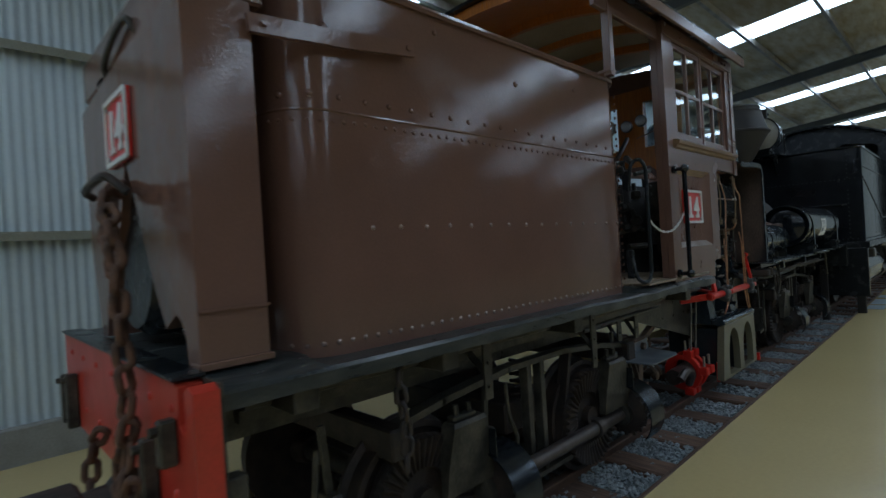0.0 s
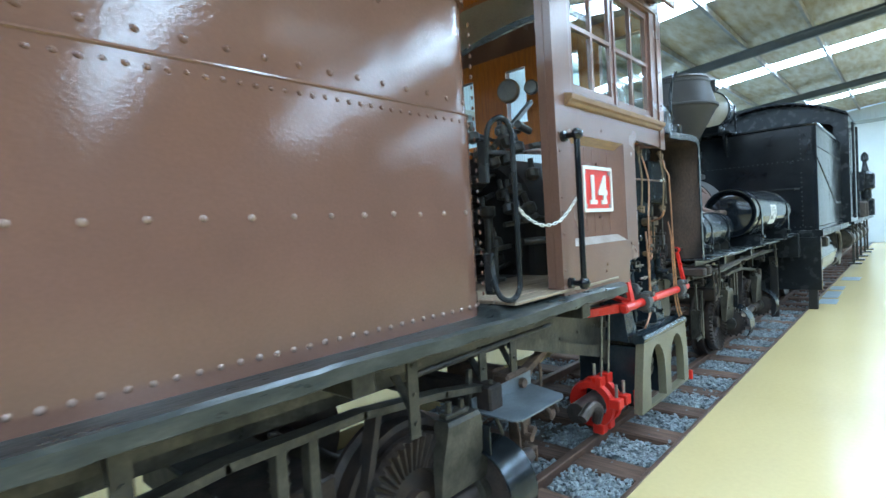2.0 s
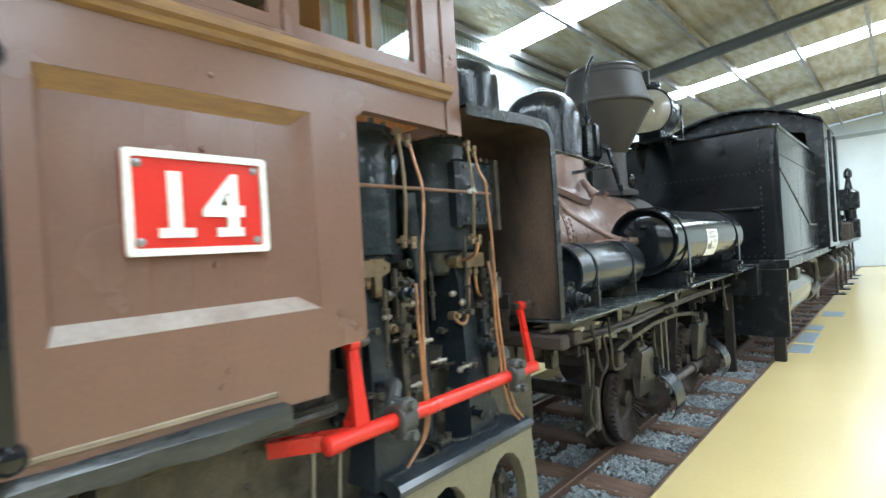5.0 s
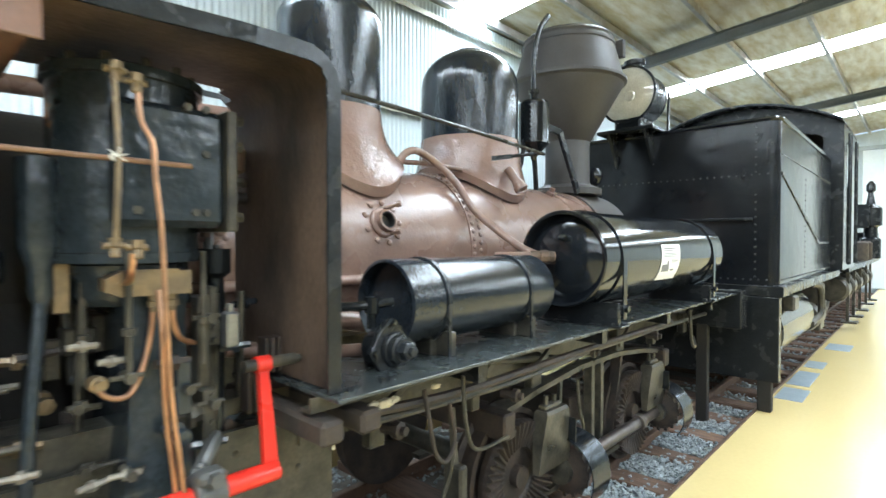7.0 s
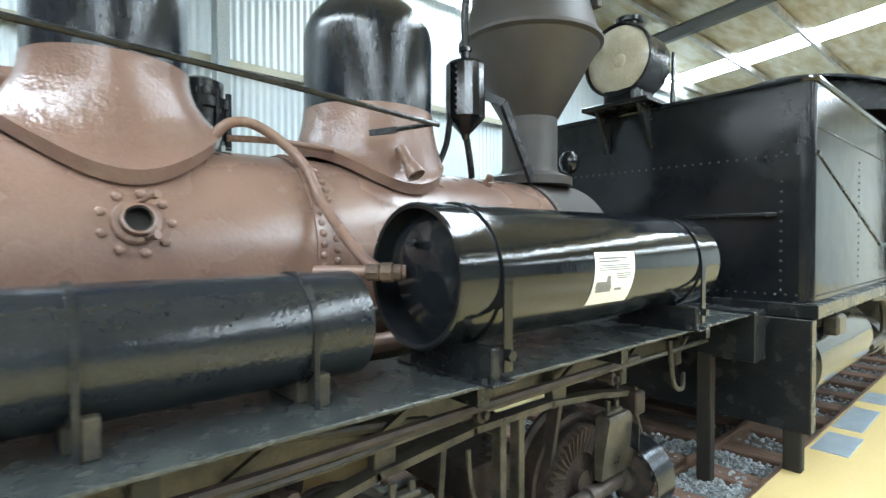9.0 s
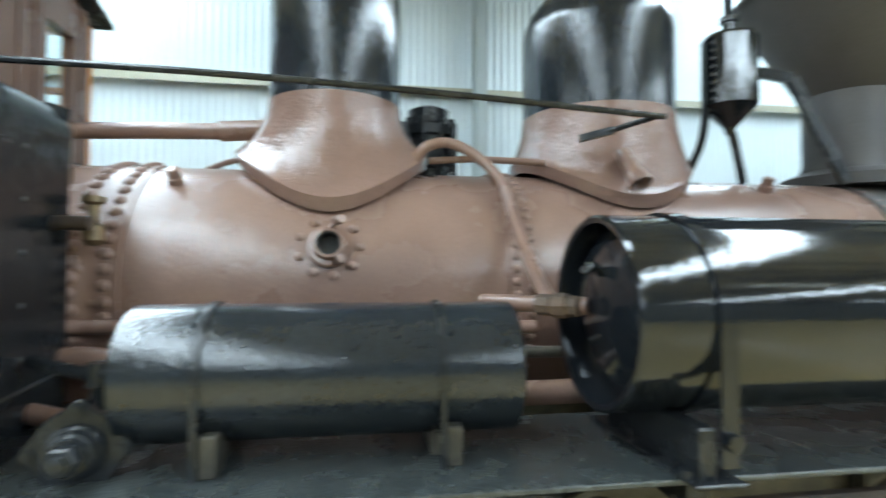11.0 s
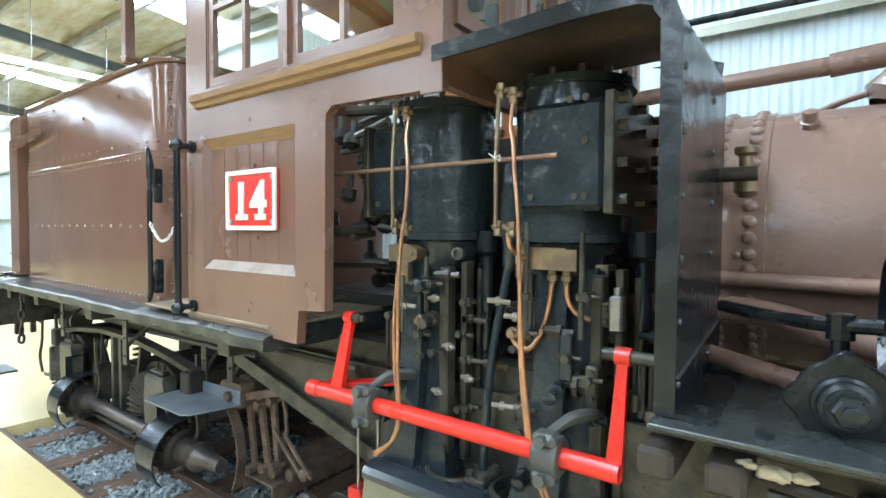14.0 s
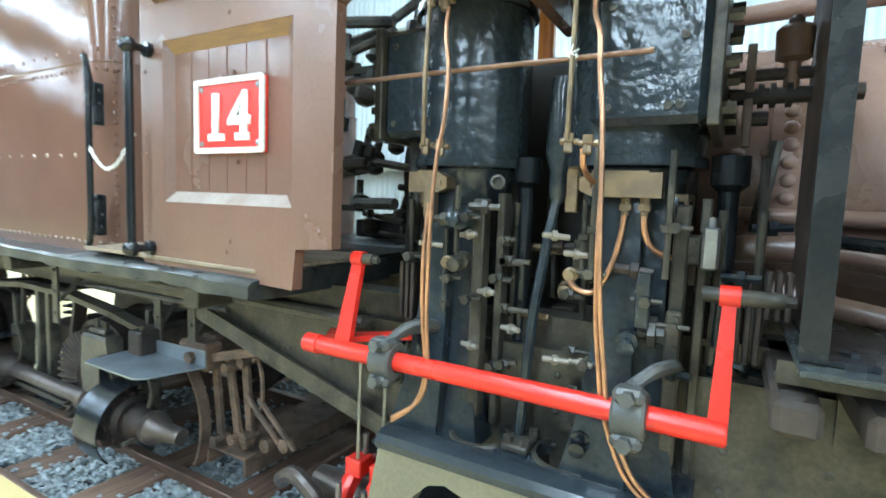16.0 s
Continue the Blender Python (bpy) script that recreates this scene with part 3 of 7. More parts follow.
def ballast(seed, x0, x1, y0, y1, count, low, high):
    """Loose crushed stones between the sleepers."""
    rng = np.random.RandomState(seed)
    base = np.array([(0, 0, 1), (0.9, 0, 0.1), (0.2, 0.85, 0), (-0.75, 0.5, 0.1), (-0.7, -0.6, -0.1), (0.3, -0.9, 0.05), (0, 0, -0.8)])
    tri = np.array([(0, 1, 2), (0, 2, 3), (0, 3, 4), (0, 4, 5), (0, 5, 1), (6, 2, 1), (6, 3, 2), (6, 4, 3), (6, 5, 4), (6, 1, 5)])
    vs, fs = [], []
    for i in range(count):
        x, y = rng.uniform(x0, x1), rng.uniform(y0, y1)
        if min(abs(x - s) for s in SLEEPERS) < 0.13:
            if rng.rand() > 0.1:
                continue
        r = rng.uniform(0.009, 0.024)
        a, tilt = rng.uniform(0, 6.28), rng.uniform(-0.9, 0.9)
        p = base * (1 + rng.uniform(-0.25, 0.25, (7, 1))) * r * np.array([1.25, 1, 0.8])
        c, s = math.cos(tilt), math.sin(tilt)
        p = p @ np.array([(1, 0, 0), (0, c, -s), (0, s, c)])
        c, s = math.cos(a), math.sin(a)
        p = p @ np.array([(c, -s, 0), (s, c, 0), (0, 0, 1)]) + np.array([x, y, rng.uniform(low, high)])
        fs += (tri + len(vs)).tolist()
        vs += p.tolist()
    me = bpy.data.meshes.new("ballast")
    me.from_pydata(vs, [], fs)
    me.materials.append(STONE)
    return tagged(new("ballast", me), "loose blue-grey crushed stone between the sleepers", "ballast", "", "stuff")


ballast(1, TRACK0 + 0.05, 11.5, EDGE + 0.045, 2.3, 34000, -0.12, -0.07)
ballast(3, 11.5, 22, EDGE + 0.05, 2.4, 3500, -0.125, -0.085)
ballast(4, TRACK0 + 0.05, 11.5, 2.3, 3.55, 6000, -0.125, -0.085)


# ---- the brown geared locomotive ----
loco = thing("steam_locomotive", (5.5, 2.5, 0.0), "brown and black geared steam locomotive parked on a ballasted track", "locomotive")
SIDE = 1.72            # tank side
CAB = 1.6              # cab side


def rounded_rect(x0, x1, y0, y1, r, n=7):
    pts = []
    for cx, cy, a in ((x1 - r, y1 - r, 0), (x0 + r, y1 - r, 90), (x0 + r, y0 + r, 180), (x1 - r, y0 + r, 270)):
        pts += ring_pts(cx, cy, r, n, a, a + 90)
    return pts


def shell(bm, levels, cap=True):
    """Stacked outlines (points, z) joined into one skin."""
    rings = [[bm.verts.new((x, y, z)) for x, y in pts] for pts, z in levels]
    for a, c in zip(rings, rings[1:]):
        for k in range(len(a)):
            j = (k + 1) % len(a)
            bm.faces.new((a[k], a[j], c[j], c[k]))
    if cap:
        bm.faces.new(rings[0])
        bm.faces.new(rings[-1])
    return bm


# deck and underframe
EDGE_Y = 1.545
b = B()
n = 92
rows = []
for k in range(n + 1):
    x = 0.74 + (4.88 - 0.74) * k / n
    sag = 0.012 * math.sin(x * 3.1) * (1 if x > 2.6 else 0.3)
    ripple = (0.013 if x > 3 else 0.004) * noise.noise((x * 5, 0, 0)) + (0.02 * noise.noise((x * 2.2, 3, 0)) if x > 3 else 0)
    y = EDGE_Y + ripple
    top, low = 1.154 + sag * 0.5, 1.088 + sag * 0.3 + (0.02 if x > 3 else 0.007) * noise.noise((x * 7, 8, 0))
    rows.append([b.verts.new(p) for p in ((x, y + 0.006, top - 0.012), (x, y + 0.02, top), (x, y + 0.16, 1.147 if 1.12 < x < 3.6 else 1.18), (x, 2.4, 1.182), (x, 2.4, 1.08), (x, y + 0.06, low), (x, y + 0.004, low + 0.008))])
for a, c in zip(rows, rows[1:]):
    for k in range(7):
        b.faces.new((a[k], a[(k + 1) % 7], c[(k + 1) % 7], c[k]))
b.faces.new(rows[0])
b.faces.new(rows[-1])
deck = part("deck", b, DECKEDGE, loco, "black worn timber deck with a battered edge")
b = B()
box(b, 0.74, 4.88, 2.402, 3.65, 1.09, 1.185, 0.006)
part("far_deck", b, DECKEDGE, loco)
for k in range(6):
    b = B()
    x0, x1 = 3.7, 5.2
    y0 = 1.52 + k * 0.2
    x1 = 4.86
    if k == 0:
        y0 = 1.59
    box(b, x0, x1, y0 + 0.003, y0 + (0.127 if k == 0 else 0.197), 1.183, 1.2 + random.uniform(-0.002, 0.002), 0.003)
    # the two innermost planks are black
    part("deck_plank", b, DECKWOOD if k < 4 else SOOT_SHADE, deck, "bare weathered floor plank" if k < 4 else "black floor plank")
b = B()
for y0, y1 in ((1.98, 2.1), (2.9, 3.02)):
    box(b, 0.76, 10.9, y0, y0 + 0.02, 0.86, 1.1)
    box(b, 0.76, 10.9, y0 + 0.02, y1, 1.085, 1.1)
    box(b, 0.76, 10.9, y0 + 0.02, y1, 0.86, 0.875)
pieces("main_frame", b, IRON, loco, "oily black channel frame")
for x in (1.0, 1.7, 2.75, 4.4):
    b = B()
    box(b, x, x + 0.1, 1.62, 3.55, 1.0, 1.085, 0.005)
    part("cross_timber", b, IRON, loco)
b = B()
plate(b, [(4.25, 1.0), (6.75, 1.0), (6.75, 0.48), (5.32, 0.48), (5.28, 0.57), (4.25, 0.845)], "y", 1.94, 1.965)
for i in range(9):
    for z in (0.56, 0.68, 0.8, 0.92):
        if ((i + int(z * 100)) % 2 or z in (0.56, 0.8)) and z > 0.62 + 0.27 * (5.1 - 4.68 - i * 0.24):
            rivet(b, (4.68 + i * 0.24, 1.94, z), (0, -1, 0), 0.014)
part("frame_plate", b, IRON, loco, "riveted frame plate")
b = B()
bar(b, (4.05, 1.9, 0.91), (5.3, 1.9, 0.575), 0.02, 0.075)
bar(b, (0.9, 1.86, 0.98), (4.3, 1.86, 0.985), 0.05, 0.045)
pieces("truss_bar", b, IRON, loco)
b = B()
tube(b, [(0.9, 1.8, 1.03), (3.0, 1.8, 1.03), (5.2, 1.8, 1.02)], 0.022, 8)
tube(b, [(3.2, 1.84, 0.93), (4.4, 1.84, 0.95)], 0.014, 8)
pieces("train_pipe", b, IRON, loco)
for x, y, z0 in ((2.07, 1.7, 0.78), (3.12, 1.72, 0.72), (3.79, 1.89, 0.64), (4.07, 1.89, 0.64)):
    b = B()
    box(b, x - 0.028, x + 0.028, y - 0.006, y + 0.006, z0, 1.12)
    box(b, x - 0.028, x + 0.028, y + 0.006, y + 0.09, 1.095, 1.107)
    bar(b, (x, y + 0.01, z0 + 0.12), (x + 0.02, y + 0.22, 1.06), 0.04, 0.01)
    for z in (z0 + 0.06, z0 + 0.18, z0 + 0.3):
        bolt(b, (x, y - 0.006, z), (0, -1, 0), 0.01, 0.008)
    part("step_hanger", b, IRON, loco, "flat iron hanger under the deck")
b = B()
plate(b, [(3.66, 1.62), (3.69, 1.588), (4.08, 1.588), (4.13, 1.62), (4.2, 1.872), (3.66, 1.872)], "z", 0.632, 0.64)
plate(b, [(3.66, 0.64), (4.2, 0.64), (4.2, 0.715), (3.66, 0.7)], "y", 1.866, 1.874)
part("foot_step", b, STEPSTEEL, loco, "worn grey steel foot step")

# rear: bunker, buffer beam, coupler
b = B()
plate(b, [(1.53, 0.72), (3.62, 0.72), (3.62, 1.185), (1.7, 1.185), (1.66, 1.17), (1.66, 1.06), (1.63, 1.03), (1.6, 1.06), (1.6, 1.165), (1.57, 1.185), (1.53, 1.17)], "x", 0.655, 0.73)
beam = part("buffer_beam", b, RED_BEAM, loco, "red painted steel buffer beam")
rivets(beam, RED_BEAM, [((0.655, y, z), (-1, 0, 0), 0.016) for y in (1.72, 1.95, 2.2, 2.5, 2.8, 3.1, 3.4) for z in (0.84, 1.1)])
b = B()
box(b, 0.64, 0.74, 1.66, 3.62, 1.187, 1.2, 0.003)
part("beam_cap", b, BLACK_WORN, beam)
b = B()
box(b, 0.7305, 0.739, 1.53, 3.62, 0.72, 1.185)
part("beam_backing", b, IRON, beam)
b = B()
box(b, 0.74, 0.8, 1.54, 1.6, 0.3, 0.9, 0.004)
box(b, 0.5, 0.86, 1.5, 1.72, 0.29, 0.31, 0.004)
part("corner_step", b, IRON, beam, "black iron corner step")
for y, z0, z1 in ((1.69, 0.94, 1.08), (1.9, 0.6, 0.98), (1.78, 0.6, 0.8), (3.3, 0.72, 1.0), (3.45, 0.72, 0.98)):
    b = B()
    box(b, 0.6, 0.654, y - 0.022, y + 0.022, z0, z1, 0.008)
    bolt(b, (0.6, y, z1 - 0.03), (-1, 0, 0), 0.016, 0.02)
    part("beam_bracket", b, IRON, beam, "black iron bracket")
b = B()
lathe(b, (0.66, 2.3, 0.66), (-1, 0, 0), [(0.1, 0), (0.1, 0.05), (0.07, 0.08), (0.06, 0.22), (0.09, 0.26), (0.085, 0.36), (0.04, 0.4)], 18)
box(b, 0.3, 0.5, 2.2, 2.4, 0.58, 0.75, 0.02)
part("coupler", b, RUST_DARK, loco, "rusted coupler head")

# rear bunker: right pod, left pod and the tank seen between them
b = B()
right = [(1.72, 1.2), (1.72, 2.42), (2.5, 2.42), (2.46, 1.95), (2.32, 1.72), (2.2, 1.5), (2.05, 1.3), (1.98, 1.34), (1.93, 1.36), (1.88, 1.34), (1.84, 1.28), (1.83, 1.2)]
plate(b, right, "x", 0.745, 0.975)
bunker = part("rear_bunker", b, BROWN, loco, "brown painted sheet steel bunker pod")
b = B()
box(b, 0.735, 0.985, 1.7, 1.78, 1.19, 1.215, 0.004)
box(b, 0.74, 0.98, 1.708, 1.719, 1.375, 1.385)
pieces("foot_flange", b, BROWN, bunker)
b = B()
plate(b, [(2.505, 1.95), (2.505, 2.42), (3.3, 2.36), (3.24, 1.6), (3.1, 1.2), (3.0, 1.2), (2.9, 1.5), (2.62, 1.72)], "x", 0.745, 0.975)
part("bunker_pod", b, BROWN, loco, "brown bunker pod stained with rust")
b = B()
lathe(b, (0.78, 2.62, 1.56), (1, 0, 0), [(0.3, 0), (0.34, 0.05), (0.34, 0.5)], 28)
part("rear_drum", b, BLACK_WORN, loco, "black steel drum behind the bunker")
# black sheet added behind the pods so that the gap reads dark
b = B()
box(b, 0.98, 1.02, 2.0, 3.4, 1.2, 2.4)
part("bunker_back", b, SOOT_SHADE, loco)
b = B()
tube(b, [(0.66, 2.66, 1.84), (0.62, 2.6, 1.86), (0.6, 2.2, 1.865), (0.62, 2.14, 1.85), (0.66, 2.1, 1.8)], 0.016, 8)
part("grab_iron", b, RUST_DARK, loco, "bent iron grab rail on the bunker")
b = B()
tube(b, [(0.78, 2.75, 2.36), (0.74, 2.72, 2.46), (0.74, 2.35, 2.53), (0.78, 2.3, 2.44)], 0.014, 8)
box(b, 0.76, 0.86, 2.85, 3.0, 2.38, 2.46, 0.01)
part("top_handle", b, IRON, loco, "bent handle on top of the bunker")
# upper timbers tying the bunker to the tank
b = B()
box(b, 0.76, 1.03, 1.725, 3.3, 2.42, 2.62, 0.01)
part("bunker_top", b, BROWN, loco)
b = B()
for p, q in (((0.95, 1.69, 2.335), (1.36, 1.682, 2.365)), ((1.355, 1.682, 2.365), (1.685, 1.682, 2.405))):
    bar(b, p, q, 0.024, 0.065)
for x, z in ((1.0, 2.34), (1.65, 2.4)):
    bolt(b, (x, 1.672, z), (0, -1, 0), 0.012, 0.012)
part("tie_bar", b, BROWN, loco)
# rusty chain over the bunker


def link_mesh(name, length, width, r, mat, seg=6, n=18):
    """One chain link along z, in the x z plane."""
    bm = B()
    pts = []
    for k in range(n):
        a = 2 * math.pi * k / n
        x, z = (width / 2 - r) * math.cos(a), (width / 2 - r) * math.sin(a)
        z += (length - width) / 2 * (1 if math.sin(a) >= 0 else -1)
        pts.append(Vector((x, 0, z)))
    rings = []
    for i, p in enumerate(pts):
        d = (pts[(i + 1) % n] - pts[i - 1]).normalized()
        u = Vector((0, 1, 0))
        v = d.cross(u)
        rings.append([bm.verts.new(p + r * (math.cos(2 * math.pi * k / seg) * u + math.sin(2 * math.pi * k / seg) * v)) for k in range(seg)])
    for i in range(n):
        a, c = rings[i], rings[(i + 1) % n]
        for k in range(seg):
            bm.faces.new((a[k], a[(k + 1) % seg], c[(k + 1) % seg], c[k]))
    return mesh_of(name, bm, mat, 80)


def lay_chain(parent, mesh, line, step, jitter=4.0, turn=45):
    """Links along a line, turned a quarter each time."""
    pts = smooth_path(line, 24)
    pos, run, nxt = [], 0.0, 0.0
    for a, c in zip(pts, pts[1:]):
        seg_len = (c - a).length
        while nxt <= run + seg_len:
            pos.append((a.lerp(c, (nxt - run) / max(seg_len, 1e-6)), (c - a).normalized()))
            nxt += step
        run += seg_len
    for k, (p, d) in enumerate(pos):
        q = d.to_track_quat("Z", "Y").to_matrix().to_4x4()
        ob = new("link", mesh)
        ob.parent = parent
        if parent.name in BASES:
            ob.matrix_parent_inverse = Matrix.Translation(-BASES[parent.name])
        ob.matrix_basis = Matrix.Translation(p) @ q @ pose(0, 0, 0, random.uniform(-jitter, jitter), random.uniform(-jitter, jitter), turn + 90 * (k % 2) + random.uniform(-jitter, jitter))


big_link = link_mesh("link", 0.115, 0.075, 0.014, RUST)
drawchain = thing("draw_chain", (0.6, 2.1, 1.0), "heavy rusted draw chain hanging from the bunker hook", "chain")
lay_chain(drawchain, big_link, [(0.7, 2.42, 1.86), (0.62, 2.2, 1.78), (0.6, 2.06, 1.62), (0.6, 2.03, 1.4), (0.6, 2.02, 1.1), (0.59, 2.0, 0.85), (0.58, 1.98, 0.72)], 0.085, 10)
lay_chain(drawchain, big_link, [(0.71, 2.5, 1.87), (0.64, 2.36, 1.78), (0.615, 2.2, 1.62), (0.61, 2.12, 1.52)], 0.085, 12)
lay_chain(drawchain, big_link, [(0.6, 2.02, 0.98), (0.585, 2.1, 0.84), (0.58, 2.0, 0.74), (0.59, 1.9, 0.86)], 0.085, 12)
lay_chain(drawchain, big_link, [(0.6, 2.5, 0.86), (0.58, 2.56, 0.76), (0.565, 2.58, 0.5), (0.58, 2.55, 0.36)], 0.085, 8)

# water tank
TX0, TX1, TZ0, TZS, TZ1 = 1.08, 3.7, 1.141, 2.09, 2.63
TR0 = 0.19                                    # corner radius
b = B()
o1 = rounded_rect(TX0, TX1, SIDE, 3.68, TR0)
o2 = rounded_rect(TX0 + 0.008, TX1 - 0.008, SIDE + 0.008, 3.672, TR0 - 0.005)
shell(b, [(o1, TZ0), (o1, TZS), (o2, TZS + 0.004), (o2, TZ1)])
tank = part("water_tank", b, BROWN, loco, "glossy brown riveted water tank with rounded corners", 30)
b = B()
shell(b, [(rounded_rect(TX0 - 0.006, TX1 + 0.006, SIDE - 0.008, 3.69, TR0 + 0.005), TZ1 - 0.02), (rounded_rect(TX0 - 0.01, TX1 + 0.01, SIDE - 0.014, 3.69, TR0 + 0.01), TZ1 - 0.005),
          (rounded_rect(TX0 - 0.006, TX1 + 0.006, SIDE - 0.008, 3.69, TR0 + 0.005), TZ1 + 0.012)])
part("top_bead", b, BROWN, tank)


def along_tank(s, off=0.0):
    """A point and its normal on the tank's near side: s runs from the west end round to the east end."""
    r = TR0
    q = math.pi * r / 2
    length = TX1 - TX0 - 2 * r
    if s < q:
        a = math.pi + s / r
        return (TX0 + r + (r + off) * math.cos(a), SIDE + r + (r + off) * math.sin(a)), (math.cos(a), math.sin(a), 0)
    if s < q + length:
        return (TX0 + r + s - q, SIDE - off), (0, -1, 0)
    a = 1.5 * math.pi + (s - q - length) / r
    return (TX1 - r + (r + off) * math.cos(a), SIDE + r + (r + off) * math.sin(a)), (math.cos(a), math.sin(a), 0)


TLEN = math.pi * TR0 + TX1 - TX0 - 2 * TR0
for nm, z, step, r, s0, s1 in (("bottom_rivets", 1.197, 0.061, 0.011, 0.1, TLEN), ("middle_rivets", 1.635, 0.1484, 0.0125, 0.474, TLEN - 0.2), ("lower_seam_rivets", 2.052, 0.052, 0.0095, 0.05, TLEN),
                               ("upper_seam_rivets", 2.15, 0.125, 0.013, 0.1, TLEN), ("top_rivets", 2.5, 0.6, 0.016, 0.3, TLEN - 0.2)):
    heads, s = [], s0
    while s < s1:
        (x, y), nrm = along_tank(s, -0.008 if z > TZS else 0.0)
        zz = z + random.uniform(-0.002, 0.002) + (random.uniform(-0.15, 0.05) if nm == "top_rivets" else 0)
        heads.append(((x, y, zz), nrm, r * random.uniform(0.9, 1.1)))
        s += step
    # lower rows take the paler colour with the glint in it
    rivets(tank, RIVET if z < TZS - 0.2 else BROWN, heads)
rivets(tank, BROWN, [((TX1, 1.98, 1.22 + k * 0.05), (1, 0, 0), 0.012) for k in range(28)])
rivets(tank, BROWN, [((TX1 - 0.03, 1.762, 1.24 + k * 0.05), (0.8, -0.6, 0), 0.011) for k in range(27)])
b = B()
shell(b, [(rounded_rect(TX0 - 0.001, TX1 + 0.001, SIDE - 0.001, 3.681, TR0), TZS - 0.006), (rounded_rect(TX0 - 0.006, TX1 + 0.006, SIDE - 0.006, 3.686, TR0 + 0.005), TZS - 0.001),
          (rounded_rect(TX0 - 0.004, TX1 + 0.004, SIDE - 0.004, 3.684, TR0 + 0.003), TZS + 0.006), (rounded_rect(TX0 + 0.006, TX1 - 0.006, SIDE + 0.006, 3.674, TR0 - 0.004), TZS + 0.009)], False)
part("seam_bead", b, BROWN, tank)
b = B()
box(b, TX0 + 0.12, TX1 - 0.1, SIDE + 0.06, 3.5, TZ1 + 0.012, TZ1 + 0.02)
part("tank_top", b, BROWN, tank)
# sloping coal boards on top
for k in range(3):
    b = B()
    bar(b, (1.2 + 0.28 * k, 2.15, 2.66 + 0.06 * k), (1.2 + 0.28 * k, 3.4, 2.66 + 0.06 * k), 0.25, 0.03)
    part("coal_board", b, VARNISH, loco, "orange varnished board on the tank top")

# loop handrail on the tank end
b = B()
tube(b, [(3.655, 1.69, 1.79), (3.64, 1.665, 1.98), (3.655, 1.645, 2.05), (3.7, 1.615, 2.07), (3.745, 1.6, 2.02), (3.755, 1.6, 1.9), (3.755, 1.6, 1.66), (3.755, 1.6, 1.33),
         (3.745, 1.6, 1.25), (3.7, 1.615, 1.21), (3.655, 1.645, 1.23), (3.64, 1.665, 1.3), (3.655, 1.69, 1.42)], 0.0135, 10)
loop = part("loop_handrail", b, BLACK_WORN, loco, "black bent iron loop handrail")
for z in (1.87, 1.34):
    b = B()
    box(b, 3.63, 3.66, 1.67, 1.72, z - 0.1, z + 0.1, 0.006)
    for dz in (-0.06, 0, 0.06):
        rivet(b, (3.66, 1.7, z + dz), (1, -0.3, 0), 0.01)
    part("rail_bracket", b, BLACK_WORN, loop)

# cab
# dust, paled further by the highlight an upward slope would catch
DUSTY_LIT_BEVEL = material("dusty_lit_brown_bevel", (0.3, 0.245, 0.21), 0.6, second=(0.22, 0.16, 0.13), scale=8, amount=0.7, bump=0.2)
CX0, CX1, CY1 = 4.17, 5.78, 3.85
side_outline = [(CX0, 1.166), (5.04, 1.143), (5.055, 1.285), (5.215, 1.297), (5.222, 2.07), (5.262, 2.1), (CX1, 2.085), (CX1, 3.16), (CX0, 3.16)]
recess = [(4.322, 1.425), (5.035, 1.425), (5.035, 2.056), (4.322, 2.056)]
win_a = [(4.36, 2.3), (4.96, 2.3), (4.96, 3.06), (4.36, 3.06)]
win_b = [(4.985, 2.3), (5.6, 2.3), (5.6, 3.06), (4.985, 3.06)]
b = B()
plate(b, side_outline, "y", CAB, CAB + 0.045, [recess, win_a, win_b])
cab = part("cab_side", b, BROWN_CAB, loco, "brown painted timber cab side", 20)
b = B()
# sunk panel with sloping borders
outer = recess
inner = [(4.34, 1.468), (4.972, 1.468), (4.972, 2.012), (4.34, 2.012)]
vo = [b.verts.new((x, CAB + 0.002, z)) for x, z in outer]
vi = [b.verts.new((x, CAB + 0.04, z)) for x, z in inner]
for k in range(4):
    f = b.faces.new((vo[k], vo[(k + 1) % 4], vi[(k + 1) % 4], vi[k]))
    # lower bevel: dust and highlight as colour; upper: the floor's ochre bounce as colour
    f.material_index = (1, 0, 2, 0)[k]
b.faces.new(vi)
sunk = part("sunk_panel", b, (BROWN_CAB, DUSTY_LIT_BEVEL, TRIM), cab, "boarded sunk panel")
for k in range(1, 6):
    b = B()
    x = 4.34 + 0.632 * k / 6
    box(b, x - 0.0012, x + 0.0012, CAB + 0.0385, CAB + 0.0398, 1.47, 2.01)
    part("board_joint", b, SASHWOOD, sunk)
b = B()
for p in ((4.2, 1.3), (4.2, 1.5), (4.2, 1.62), (4.2, 1.7), (4.2, 1.95), (4.2, 2.05), (4.72, 2.11), (5.1, 1.4), (5.16, 1.35)):
    rivet(b, (p[0], CAB, p[1]), (0, -1, 0), 0.01)
for p in ((4.72, 1.585), (4.7, 1.91), (4.72, 1.29), (4.7, 1.25)):
    bolt(b, (p[0], CAB + 0.04 if 1.47 < p[1] < 2 else CAB, p[1]), (0, -1, 0), 0.009, 0.012 if 1.47 < p[1] < 2 else 0.006)
pieces("cab_bolt", b, BROWN_CAB, cab)
